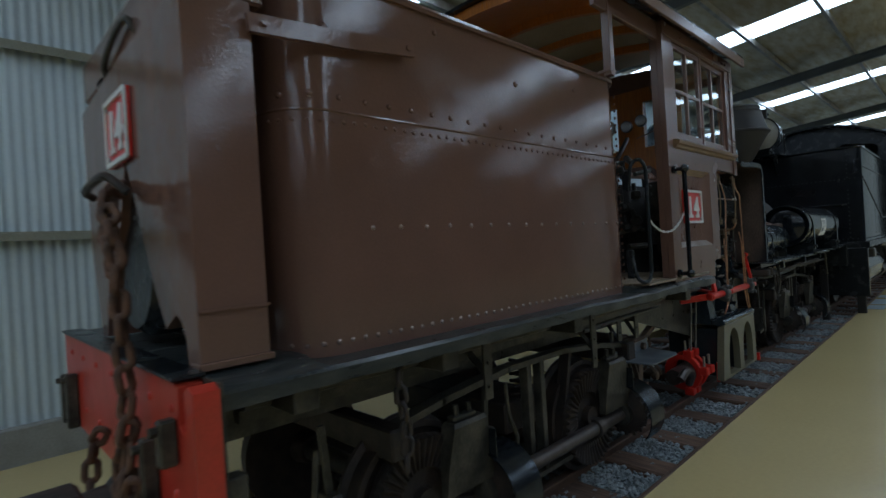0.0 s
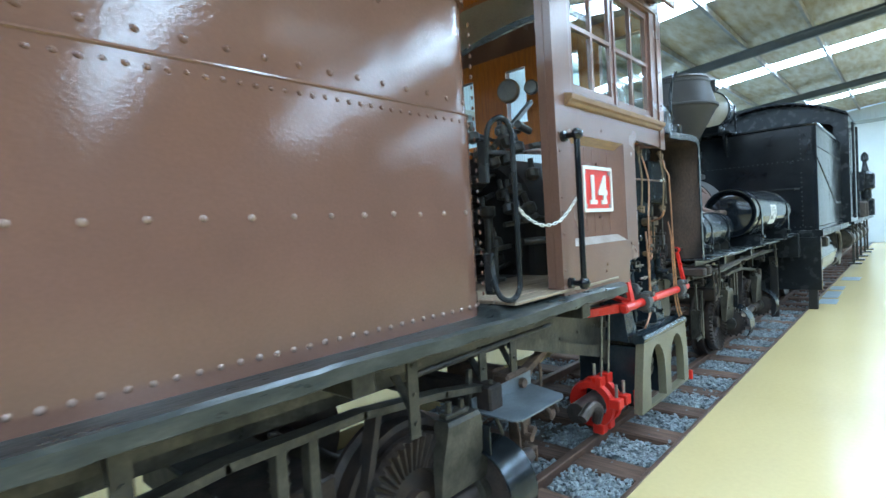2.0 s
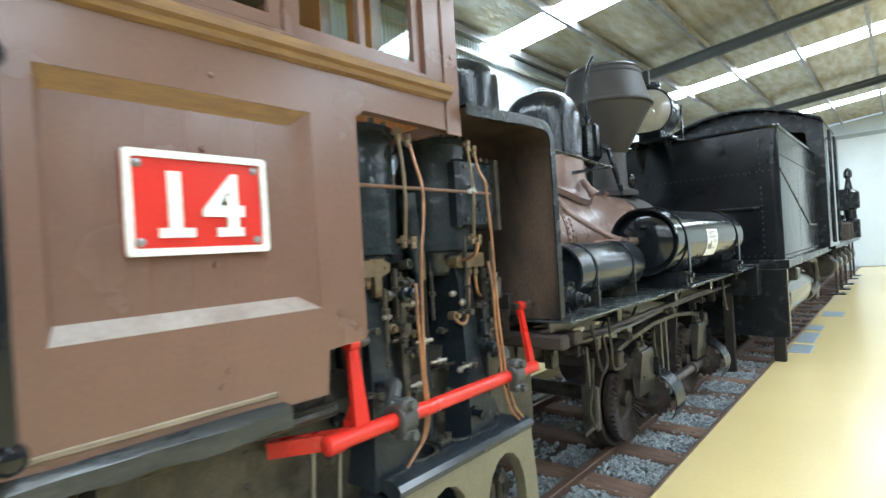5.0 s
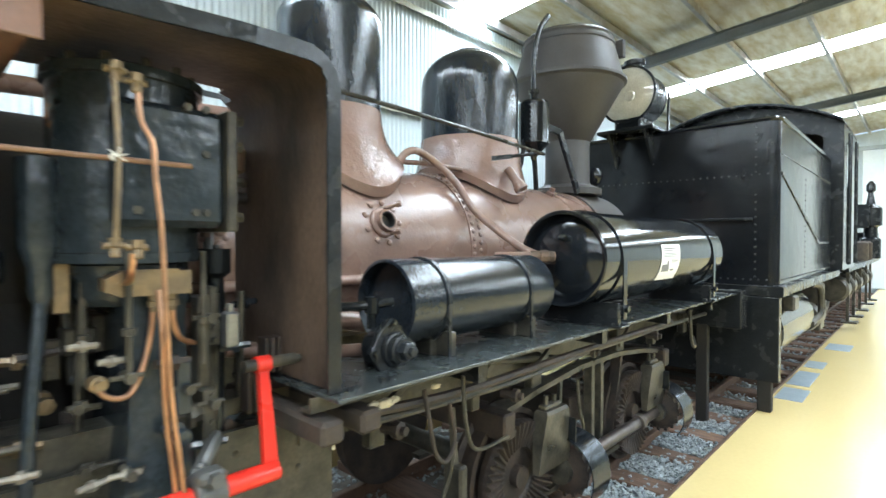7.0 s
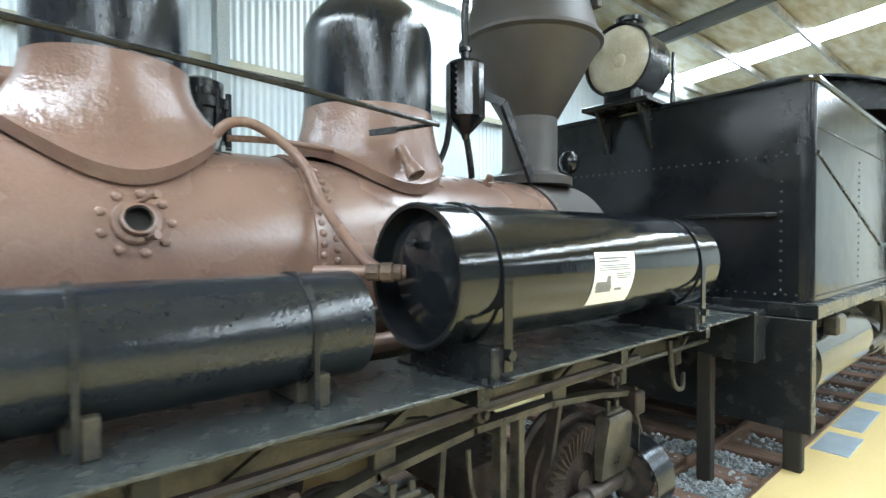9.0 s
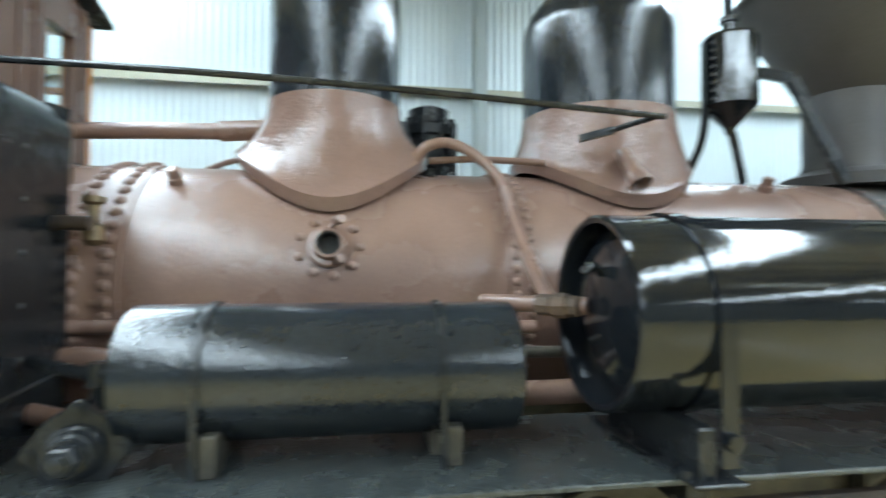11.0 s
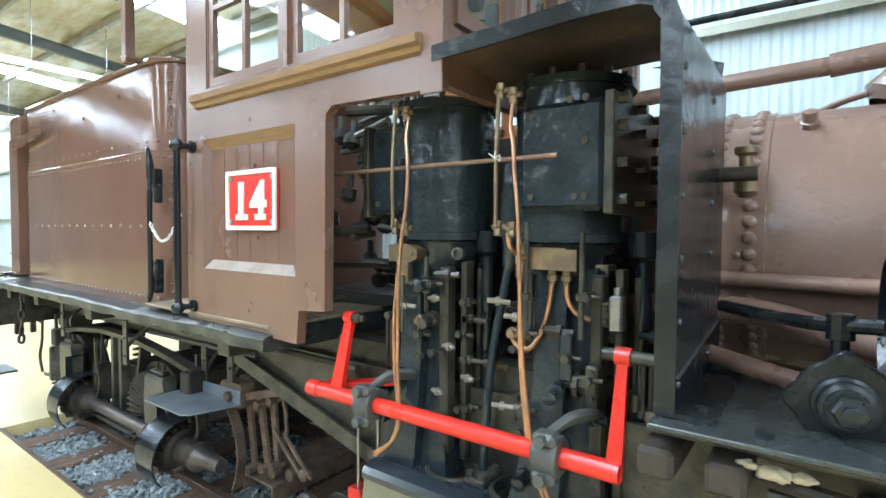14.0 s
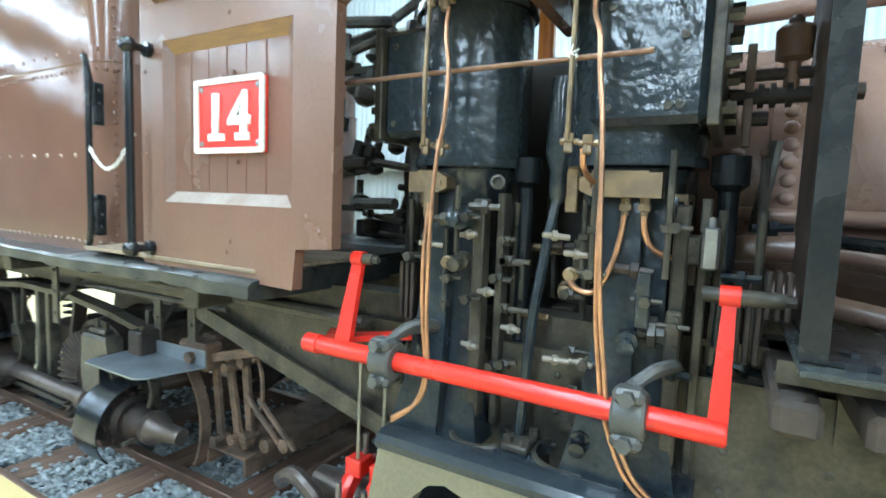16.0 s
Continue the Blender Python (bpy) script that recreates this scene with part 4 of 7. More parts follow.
# sill moulding
b = B()
plate(b, [(CAB + 0.002, 2.205), (CAB - 0.02, 2.212), (CAB - 0.028, 2.228), (CAB - 0.045, 2.236), (CAB - 0.05, 2.262), (CAB - 0.03, 2.27), (CAB + 0.002, 2.274)], "x", 4.28, 5.71)
part("sill", b, TRIM, cab, "ochre and brown moulded window sill")
b = B()
box(b, CX0, CX1, CAB - 0.012, CAB, 3.07, 3.17, 0.003)
box(b, 5.7, CX1 + 0.012, CAB - 0.01, CAB, 2.07, 3.07, 0.003)
for x in (4.5, 5.0, 5.5, 5.58):
    bolt(b, (x, CAB - 0.012, 3.11), (0, -1, 0), 0.012, 0.012)
for z in (2.4, 2.65, 2.9):
    bolt(b, (5.745, CAB - 0.01, z), (0, -1, 0), 0.01, 0.006)
part("fascia", b, BROWN_CAB, cab)
for x0, x1, y in ((4.37, 4.955, CAB + 0.008), (4.99, 5.595, CAB + 0.02)):
    b = B()
    w = 0.04
    mx = (x0 + x1) / 2
    xs = [(x0 + w, mx - 0.013), (mx + 0.013, x1 - w)]
    zs = [(2.305 + w, 2.665), (2.69, 3.055 - w)]
    plate(b, [(x0, 2.305), (x1, 2.305), (x1, 3.055), (x0, 3.055)], "y", y, y + 0.03, [[(a, c), (d, c), (d, e), (a, e)] for a, d in xs for c, e in zs])
    sash = part("sash", b, BROWN_CAB, cab, "brown four-pane window sash", 20)
    b = B()
    for xa in (x0 - 0.006, x1 + 0.001):
        box(b, xa, xa + 0.008, y - 0.004, y + 0.036, 2.303, 3.057)
    pieces("sash_bead", b, SASHWOOD, cab, "varnished red-brown bead")
    for a, d in xs:
        for c, e in zs:
            b = B()
            box(b, a - 0.003, d + 0.003, y + 0.012, y + 0.016, c - 0.003, e + 0.003)
            pane = part("pane", b, GLASS, sash, "clear glass pane")
            pane.visible_shadow = False
# inner linings and far side
b = B()
plate(b, [(CX0, 1.2), (CX1, 1.2), (CX1, 3.16), (CX0, 3.16)], "y", CY1 - 0.045, CY1,
      [[(a, c), (d, c), (d, e), (a, e)] for a, d in ((4.46, 4.74), (4.8, 5.07), (5.18, 5.42), (5.49, 5.72)) for c, e in ((2.44, 2.725), (2.76, 3.1))])
far_side = part("cab_far_side", b, VARNISH, loco, "orange varnished timber inside of the far cab wall", 20)
b = B()
for x0, x1, z0, z1 in ((4.17, 4.26, 1.2, 2.42), (4.72, 4.8, 1.2, 2.0), (4.26, 4.72, 1.95, 2.03), (4.8, 5.4, 1.95, 2.03), (4.26, 5.7, 2.33, 2.4), (4.26, 5.7, 1.2, 1.4), (5.08, 5.16, 2.42, 3.12)):
    box(b, x0, x1, CY1 - 0.07, CY1 - 0.047, z0, z1, 0.004)
pieces("cab_framing", b, VARNISH, far_side)
for a, d in ((4.46, 4.74), (4.8, 5.07), (5.18, 5.42), (5.49, 5.72)):
    for c, e in ((2.44, 2.725), (2.76, 3.1)):
        b = B()
        box(b, a - 0.003, d + 0.003, CY1 - 0.025, CY1 - 0.021, c - 0.003, e + 0.003)
        pane = part("pane", b, GLASS, far_side, "clear glass pane")
        pane.visible_shadow = False
b = B()
fw = [[(a, c), (d, c), (d, e), (a, e)] for a, d, c, e in ((1.72, 2.06, 2.36, 3.0), (2.24, 2.46, 2.5, 3.0), (2.76, 2.98, 2.5, 3.0), (3.36, 3.62, 2.36, 3.0))]
plate(b, [(CAB + 0.046, 2.1), (2.3, 2.1), (2.45, 2.25), (3.3, 2.25), (3.35, 1.2), (CY1 - 0.046, 1.2), (CY1 - 0.046, 3.2), (3.3, 3.32), (2.72, 3.36), (2.1, 3.3), (CAB + 0.046, 3.2)], "x", CX1 - 0.045, CX1, fw)
front = part("cab_front", b, BROWN_CAB, loco, "brown timber cab front with windows", 20)
for (a, c), (d, _), (_, e), _ in fw:
    b = B()
    box(b, CX1 - 0.025, CX1 - 0.021, a - 0.003, d + 0.003, c - 0.003, e + 0.003)
    pane = part("pane", b, GLASS, front, "clear glass pane")
    pane.visible_shadow = False
    b = B()
    plate(b, [(a - 0.05, c - 0.05), (d + 0.05, c - 0.05), (d + 0.05, e + 0.05), (a - 0.05, e + 0.05)], "x", CX1 + 0.001, CX1 + 0.018, [[(a, c), (d, c), (d, e), (a, e)]])
    part("window_frame", b, BROWN_CAB, front)
b = B()
for y in (2.15, 2.62, 3.17, 3.3, 3.74):
    box(b, CX1 + 0.001, CX1 + 0.014, y - 0.02, y + 0.02, 2.26, 3.22, 0.003)
pieces("front_batten", b, BROWN_CAB, front)
b = B()
plate(b, [(1.66, 2.14), (2.25, 2.14), (2.42, 2.3), (3.28, 2.3), (3.3, 1.3), (3.79, 1.3), (3.79, 3.15), (1.66, 3.15)], "x", CX1 - 0.055, CX1 - 0.047, fw)
part("front_lining", b, VARNISH, front, "orange varnished lining")
b = B()
box(b, CX0 + 0.002, CX0 + 0.06, CAB + 0.046, CAB + 0.1, 1.2, 3.1, 0.004)
part("door_post", b, BROWN_CAB, cab)
b = B()
box(b, 4.24, 5.76, CAB + 0.046, CAB + 0.05, 2.12, 2.29)
part("side_lining", b, VARNISH, cab, "orange varnished inner lining")

# arched roof, carried back to two posts on the tank
RX0, RX1 = 3.2, 5.86
b = B()
prof = [(y, 3.19 + 0.27 * (1 - ((y - 2.72) / 1.3) ** 2)) for y in [1.5 + 2.44 * k / 20 for k in range(21)]]
plate(b, [*prof, *[(y, z - 0.03) for y, z in reversed(prof)]], "x", RX0, RX1)
roof = part("roof", b, BLACK_WORN, loco, "dark arched cab roof", 40)
b = B()
plate(b, [*[(y, z - 0.033) for y, z in prof[2:-2]], *[(y, z - 0.045) for y, z in reversed(prof[2:-2])]], "x", CX0 - 0.2, RX1 - 0.15)
part("roof_lining", b, CREAM, roof, "cream painted roof lining")
b = B()
plate(b, [*[(y, z - 0.033) for y, z in prof[2:-2]], *[(y, z - 0.045) for y, z in reversed(prof[2:-2])]], "x", RX0 + 0.05, CX0 - 0.202)
part("rear_lining", b, VARNISH, roof, "orange varnished roof lining")
for x in (3.25, 3.8, 4.4, 5.0):
    b = B()
    q = prof[2:-2]
    plate(b, [*[(y, z - 0.046) for y, z in q], *[(y, z - 0.11) for y, z in reversed(q)]], "x", x, x + 0.05)
    part("roof_rib", b, VARNISH, roof)
b = B()
box(b, RX0, RX1, 1.49, 1.515, 3.12, 3.2, 0.004)
part("roof_edge", b, BROWN_CAB, roof)
b = B()
box(b, RX0 + 0.02, CX0 - 0.002, 1.63, 1.665, 3.03, 3.17, 0.004)
part("roof_rail", b, BROWN_CAB, roof)
for x, y in ((3.405, 1.647), (3.405, 3.64)):
    b = B()
    box(b, x - 0.028, x + 0.028, y - 0.028, y + 0.028, TZ1 - 0.02, 3.19, 0.004)
    box(b, x - 0.04, x + 0.04, y - 0.03, y + 0.12, TZ1 - 0.0, TZ1 + 0.02, 0.003)
    part("roof_post", b, BROWN_CAB, roof, "brown roof post standing on the tank")

# handrail at the cab door
b = B()
cone(b, (4.235, 1.515, 1.23), (4.235, 1.515, 2.03), 0.0165, seg=14)
rail = part("handrail", b, BLACK, loco, "black iron handrail with ball ends")
for z in (1.23, 2.03):
    b = B()
    lathe(b, (4.235, 1.515, z), (0, 1, 0), [(0, -0.034), (0.02, -0.028), (0.032, -0.012), (0.034, 0), (0.03, 0.014), (0.016, 0.024), (0.014, 0.06), (0.03, 0.064), (0.03, 0.086)], 16)
    part("knob", b, BLACK, rail)

# white door chain
small_link = link_mesh("link", 0.035, 0.0185, 0.003, WHITE)
doorchain = thing("door_chain", (3.98, 1.56, 1.55), "white painted safety chain across the cab doorway", "chain")
lay_chain(doorchain, small_link, [(3.76, 1.597, 1.655), (3.83, 1.59, 1.6), (3.92, 1.575, 1.56), (4.0, 1.56, 1.556), (4.08, 1.548, 1.577), (4.16, 1.538, 1.63), (4.225, 1.532, 1.685)], 0.0255, 7, 90)


# red running number signs
def digit_mesh(name, body, size, depth, mat):
    cu = bpy.data.curves.new(name, "FONT")
    cu.body, cu.size, cu.extrude, cu.offset, cu.align_x = body, size, depth, 0.006, "CENTER"
    ob = bpy.data.objects.new(name, cu)
    me = bpy.data.meshes.new_from_object(ob)
    bpy.data.objects.remove(ob)
    me.materials.clear()
    me.materials.append(mat)
    return me


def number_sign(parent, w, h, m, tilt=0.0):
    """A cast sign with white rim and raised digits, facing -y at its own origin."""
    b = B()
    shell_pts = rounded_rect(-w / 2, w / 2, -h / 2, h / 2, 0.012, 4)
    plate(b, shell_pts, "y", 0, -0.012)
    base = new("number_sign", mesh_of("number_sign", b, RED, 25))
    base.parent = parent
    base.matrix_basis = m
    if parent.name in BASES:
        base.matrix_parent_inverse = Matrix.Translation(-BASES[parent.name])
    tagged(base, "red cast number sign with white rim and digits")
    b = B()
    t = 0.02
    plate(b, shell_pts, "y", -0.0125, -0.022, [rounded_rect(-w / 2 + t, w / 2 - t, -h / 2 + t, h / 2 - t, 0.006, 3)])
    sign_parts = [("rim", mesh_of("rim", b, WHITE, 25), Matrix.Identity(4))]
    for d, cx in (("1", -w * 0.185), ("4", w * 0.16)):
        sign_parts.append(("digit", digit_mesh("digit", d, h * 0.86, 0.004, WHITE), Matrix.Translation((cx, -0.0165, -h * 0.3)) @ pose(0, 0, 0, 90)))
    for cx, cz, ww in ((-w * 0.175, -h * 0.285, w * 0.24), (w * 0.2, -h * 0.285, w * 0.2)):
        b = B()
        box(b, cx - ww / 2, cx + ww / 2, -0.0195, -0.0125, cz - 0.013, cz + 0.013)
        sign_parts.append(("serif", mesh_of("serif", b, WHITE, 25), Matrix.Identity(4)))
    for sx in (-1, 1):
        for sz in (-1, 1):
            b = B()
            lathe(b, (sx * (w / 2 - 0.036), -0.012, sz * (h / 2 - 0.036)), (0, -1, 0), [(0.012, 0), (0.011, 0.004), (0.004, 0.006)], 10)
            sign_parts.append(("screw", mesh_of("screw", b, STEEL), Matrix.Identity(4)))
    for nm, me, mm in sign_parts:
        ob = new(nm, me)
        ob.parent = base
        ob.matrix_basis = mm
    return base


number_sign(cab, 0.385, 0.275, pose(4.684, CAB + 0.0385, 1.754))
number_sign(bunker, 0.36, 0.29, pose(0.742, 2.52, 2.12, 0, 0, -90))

# cylinder guard: a bent sheet over the engine
b = B()
arc = [(5.78, 2.2), (6.0, 2.208), (6.2, 2.22), (6.31, 2.222)] + [(6.393 + 0.12 * math.cos(radians(a)), 2.102 + 0.12 * math.sin(radians(a))) for a in (80, 62, 45, 28, 10)] + [(6.513, 2.0), (6.513, 1.6), (6.513, 1.18)]
inner = [(x - (0.012 if z < 2.2 else 0), z - (0.012 if x < 6.45 else 0)) for x, z in arc]
rows = []
GY0, GY1 = 1.555, 2.24
for j in range(14):
    y = GY0 + (GY1 - GY0) * j / 13
    rows.append([(b.verts.new((x, y + (0.03 * noise.noise((x * 6, z * 6, 1)) if j == 13 else 0), z)), b.verts.new((xi, y, zi))) for (x, z), (xi, zi) in zip(arc, inner)])
for j in range(13):
    for k in range(len(arc) - 1):
        if (j, k) in {(11, 1), (12, 1), (12, 2), (11, 2), (12, 3), (12, 4), (12, 5), (11, 3)}:
            continue
        a, c, d, e = rows[j][k], rows[j][k + 1], rows[j + 1][k + 1], rows[j + 1][k]
        b.faces.new((a[0], c[0], d[0], e[0]))
        b.faces.new((a[1], e[1], d[1], c[1])).material_index = 1
guard = part("cylinder_guard", b, (GUARDPAINT, GUARD_INNER), loco, "black bent sheet guard over the cylinders, torn at the back")
b = B()
front_rows = []
for (x, z) in arc:
    # edge angle iron
    cx, cz = 6.1, 1.7
    d = Vector((cx - x, 0, cz - z))
    d = Vector((d.x if x > 6.45 else 0, 0, d.z if x < 6.5 and z > 2.05 else 0))
    d = d.normalized() if d.length else Vector((-1, 0, 0))
    front_rows.append([b.verts.new(Vector((x, GY0, z)) + d * s + Vector((0, t, 0))) for s, t in ((-0.004, 0.0), (0.045, 0.0), (0.045, -0.008), (-0.004, -0.008))])
for a, c in zip(front_rows, front_rows[1:]):
    for k in range(4):
        b.faces.new((a[k], a[(k + 1) % 4], c[(k + 1) % 4], c[k]))
part("edge_angle", b, BLACK_WORN, guard)
rivets(guard, BLACK_RIVET, [((6.513, y, 1.247 + 0.155 * k), (1, 0, 0), 0.011) for k in range(6) for y in (GY0 + 0.045, GY0 + 0.455)])
b = B()
bolt(b, (6.56, 1.62, 1.18), (0, 0, 1), 0.018, 0.016)
box(b, 6.5135, 6.6, GY0, GY1, 1.177, 1.187)
pieces("guard_foot", b, BLACK_WORN, guard)
b = B()
bar(b, (6.516, GY0 + 0.02, 1.27), (6.516, GY1 - 0.02, 1.33), 0.006, 0.008, (1, 0, 0))
part("weld_line", b, STEEL, guard)
b = B()
plate(b, [(6.27, 2.225), (6.37, 2.2), (6.45, 2.2), (6.5, 2.15), (6.505, 2.2), (6.45, 2.22), (6.36, 2.222)], "y", GY1 + 0.002, GY1 + 0.01)
part("torn_flap", b, BLACK_WORN, guard)
b = B()
plate(b, [(6.5, 2.08), (6.512, 2.14), (6.512, 1.95), (6.488, 1.945)], "y", GY1 + 0.012, GY1 + 0.02)
part("torn_flap", b, BROWN_DUST, guard, "dusty torn edge of the guard")

# hardened foam squeezed out under the running board
def foam_lump(x, y, z, size, seed):
    bm = B()
    bmesh.ops.create_icosphere(bm, subdivisions=3, radius=size)
    for v in bm.verts:
        d = v.co.normalized()
        v.co = Vector((v.co.x * 1.5, v.co.y * 0.8, v.co.z * 0.75)) * (1 + 0.45 * noise.noise(d * 2.2 + Vector((seed, 0, 0))) + 0.2 * noise.noise(d * 6 + Vector((0, seed, 0)))) + Vector((x, y, z))
    part("foam_packing", bm, FOAM, loco, "lumpy beige foam packing under the running board", 80)


FOAM = material("beige_foam", (0.5, 0.43, 0.3), 0.8, second=(0.32, 0.25, 0.16), scale=20, amount=0.7, bump=0.8, bump_scale=70)
foam_lump(6.665, 1.575, 1.1, 0.014, 1)
foam_lump(6.715, 1.58, 1.09, 0.022, 4)
foam_lump(6.77, 1.59, 1.09, 0.016, 9)
foam_lump(6.99, 1.6, 1.09, 0.014, 13)

# two upright cylinders with their valve chests
for cx, sgn in ((5.5, -1), (6.06, 1)):
    cy = 2.02
    b = B()
    lathe(b, (cx, cy, 1.6), (0, 0, 1), [(0.15, -0.04), (0.17, -0.02), (0.205, -0.015), (0.205, 0.012), (0.2, 0.014), (0.2, 0.5), (0.215, 0.502), (0.215, 0.53), (0.16, 0.55), (0.08, 0.565), (0, 0.57)], 40)
    cyl = part("cylinder", b, IRON_BLUE, loco, "blue-black upright steam cylinder")
    b = B()
    for k in range(12):
        a = 2 * math.pi * k / 12
        bolt(b, (cx + 0.18 * math.cos(a), cy + 0.18 * math.sin(a), 2.135), (0, 0, 1), 0.014, 0.025)
    pieces("cover_bolt", b, IRON, cyl)
    b = B()
    x0, x1 = (cx - 0.27, cx - 0.04) if sgn < 0 else (cx - 0.09, cx + 0.2)
    y0 = 1.775 if sgn > 0 else 1.84
    box(b, x0, x1, y0, 2.24, 1.685, 2.03 if sgn > 0 else 2.05, 0.02)
    chest = part("valve_chest", b, IRON_BLUE, loco, "blue-black cast valve chest")
    b = B()
    xe = x1 if sgn > 0 else x0
    box(b, min(xe, xe + sgn * 0.03) + 0.001 * sgn, max(xe, xe + sgn * 0.03) + 0.001 * sgn, y0 - 0.012, 2.25, 1.675, 2.04 if sgn > 0 else 2.06, 0.004)
    for z in (1.72, 1.83, 1.94, 2.04):
        for y in (y0 + 0.03, 2.0, 2.2):
            bolt(b, (xe + sgn * 0.032, y, min(z, 2.02)), (sgn, 0, 0), 0.017, 0.03)
    part("chest_cover", b, IRON, chest)
    b = B()
    for p in ((x0 + 0.05, 1.73), (x0 + 0.05, 1.99), (x1 - 0.06, 1.73), (x1 - 0.06, 1.9), (x1 - 0.06, 2.03), (x0 + 0.2, 1.73), (x0 + 0.18, 2.03)):
        bolt(b, (p[0], y0, min(p[1], 2.0 if sgn < 0 else 2.04)), (0, -1, 0), 0.012, 0.008)
    pieces("chest_stud", b, IRON, chest)
    b = B()
    lathe(b, (cx, cy, 1.46), (0, 0, 1), [(0.13, 0.0), (0.15, 0.03), (0.15, 0.07), (0.17, 0.1), (0.17, 0.118), (0.14, 0.12)], 32)
    part("lower_head", b, IRON_BLUE, cyl)
    # stuffing box and rod
    b = B()
    vx = (x0 + x1) / 2 + 0.07 if sgn > 0 else x0 + 0.16
    lathe(b, (vx, 1.98, 1.45), (0, 0, 1), [(0.02, -0.3), (0.02, 0.0), (0.05, 0.0), (0.05, 0.04), (0.028, 0.045), (0.028, 0.12), (0.045, 0.14), (0.045, 0.22), (0.03, 0.24)], 16)
    part("valve_rod", b, STEEL_DARK, loco)
    b = B()
    lathe(b, (vx, 1.98, 1.47), (0, 0, 1), [(0.05, 0.0), (0.052, 0.012), (0.052, 0.028), (0.05, 0.04)], 8)
    part("gland", b, BRASS, loco, "tarnished brass gland")

# engine columns
for cx in (5.5, 6.1):
    b = B()
    w = 0.085
    levels = []
    for z, y0, wd in ((1.5, 1.86, 0.1), (1.4, 1.85, 0.085), (1.1, 1.83, 0.09), (0.85, 1.8, 0.12), (0.66, 1.76, 0.16)):
        levels.append(([(cx - wd, y0), (cx + wd * 0.2, y0), (cx + wd * 0.2, y0 + 0.05), (cx + wd, y0 + 0.05), (cx + wd, 2.2), (cx - wd, 2.2)], z))
    shell(b, levels)
    col = part("engine_column", b, IRON_BLUE, loco, "blue-black cast engine column")
    b = B()
    for z, dx in ((1.42, 0.11), (1.28, -0.1), (1.16, 0.12), (1.02, -0.1), (0.9, 0.12), (1.22, 0.05)):
        cone(b, (cx + dx, 1.84, z), (cx + dx, 1.77, z), 0.012, 0.01, 8)
        bolt(b, (cx + dx, 1.775, z), (0, -1, 0), 0.016, 0.016)
        cone(b, (cx + dx - 0.04, 1.8, z), (cx + dx + 0.04, 1.8, z), 0.007, seg=8)
    pieces("oil_fitting", b, IRON, col)
    b = B()
    box(b, cx + 0.1, cx + 0.14, 1.84, 1.9, 0.75, 1.48, 0.006)
    box(b, cx + 0.16, cx + 0.185, 1.9, 1.96, 0.72, 1.5, 0.004)
    part("crosshead_guide", b, IRON, col)
    b = B()
    lathe(b, (cx + 0.22, 2.0, 0.72), (0, 0, 1), [(0.028, 0), (0.028, 0.8), (0.05, 0.82), (0.05, 0.9)], 14)
    part("piston_rod", b, STEEL_DARK, loco)
b = B()
tube(b, [(5.78, 1.88, 0.68), (5.8, 1.9, 1.1), (5.84, 1.96, 1.5)], 0.017, 10)
lathe(b, (5.84, 1.96, 1.47), (0, 0.1, 1), [(0.017, 0), (0.03, 0.03), (0.03, 0.1), (0.05, 0.16), (0.05, 0.4)], 12)
part("stay_rod", b, IRON_BLUE, loco, "dark steel stay rod between the columns")
# dark shapes of the valve gear behind
b = B()
for i in range(26):
    x, y, z = random.uniform(5.2, 6.45), random.uniform(2.06, 2.3), random.uniform(0.75, 1.45)
    if i % 3:
        cone(b, (x, y, z), (x + random.uniform(-0.05, 0.05), y + 0.05, z + random.uniform(0.15, 0.4)), random.uniform(0.012, 0.03), seg=8)
    else:
        box(b, x - 0.04, x + 0.05, y, y + 0.08, z, z + random.uniform(0.05, 0.15), 0.006)
for i in range(16):
    x, z = random.uniform(5.24, 5.42), random.uniform(1.1, 2.0)
    cone(b, (x, 2.0, z), (x + random.uniform(-0.03, 0.03), 2.02, z + random.uniform(0.06, 0.3)), random.uniform(0.01, 0.025), seg=8)
pieces("valve_gear", b, IRON, loco, "dark greasy valve gear between the columns")
b = B()
for i in range(12):
    x, z = random.choice((5.32, 5.66, 5.9, 6.3)) + random.uniform(-0.03, 0.03), random.uniform(0.85, 1.4)
    cone(b, (x, 1.9, z), (x + random.uniform(0.06, 0.12), 1.9, z + random.uniform(-0.01, 0.01)), 0.009, seg=8)
    bolt(b, (x + 0.02, 1.9, z), (1, 0, 0), 0.018, 0.025)
    bolt(b, (x + 0.02, 1.89, z), (0, -1, 0), 0.016, 0.02)
pieces("gear_pin", b, IRON, loco, "steel pin or nut")
for x, z, h in ((5.32, 1.05, 0.2), (6.36, 1.08, 0.16), (6.42, 1.2, 0.12)):
    b = B()
    for k in range(3):
        box(b, x + k * 0.022, x + k * 0.022 + 0.014, 1.84, 1.9, z, z + h, 0.003)
    part("link_block", b, RUST_DARK, loco)
b = B()
box(b, 6.272, 6.312, 1.8, 1.85, 1.315, 1.425, 0.006)
cone(b, (6.292, 1.825, 1.425), (6.292, 1.825, 1.45), 0.012, seg=10)
part("lubricator", b, STEEL, loco, "small grey-white lubricator")

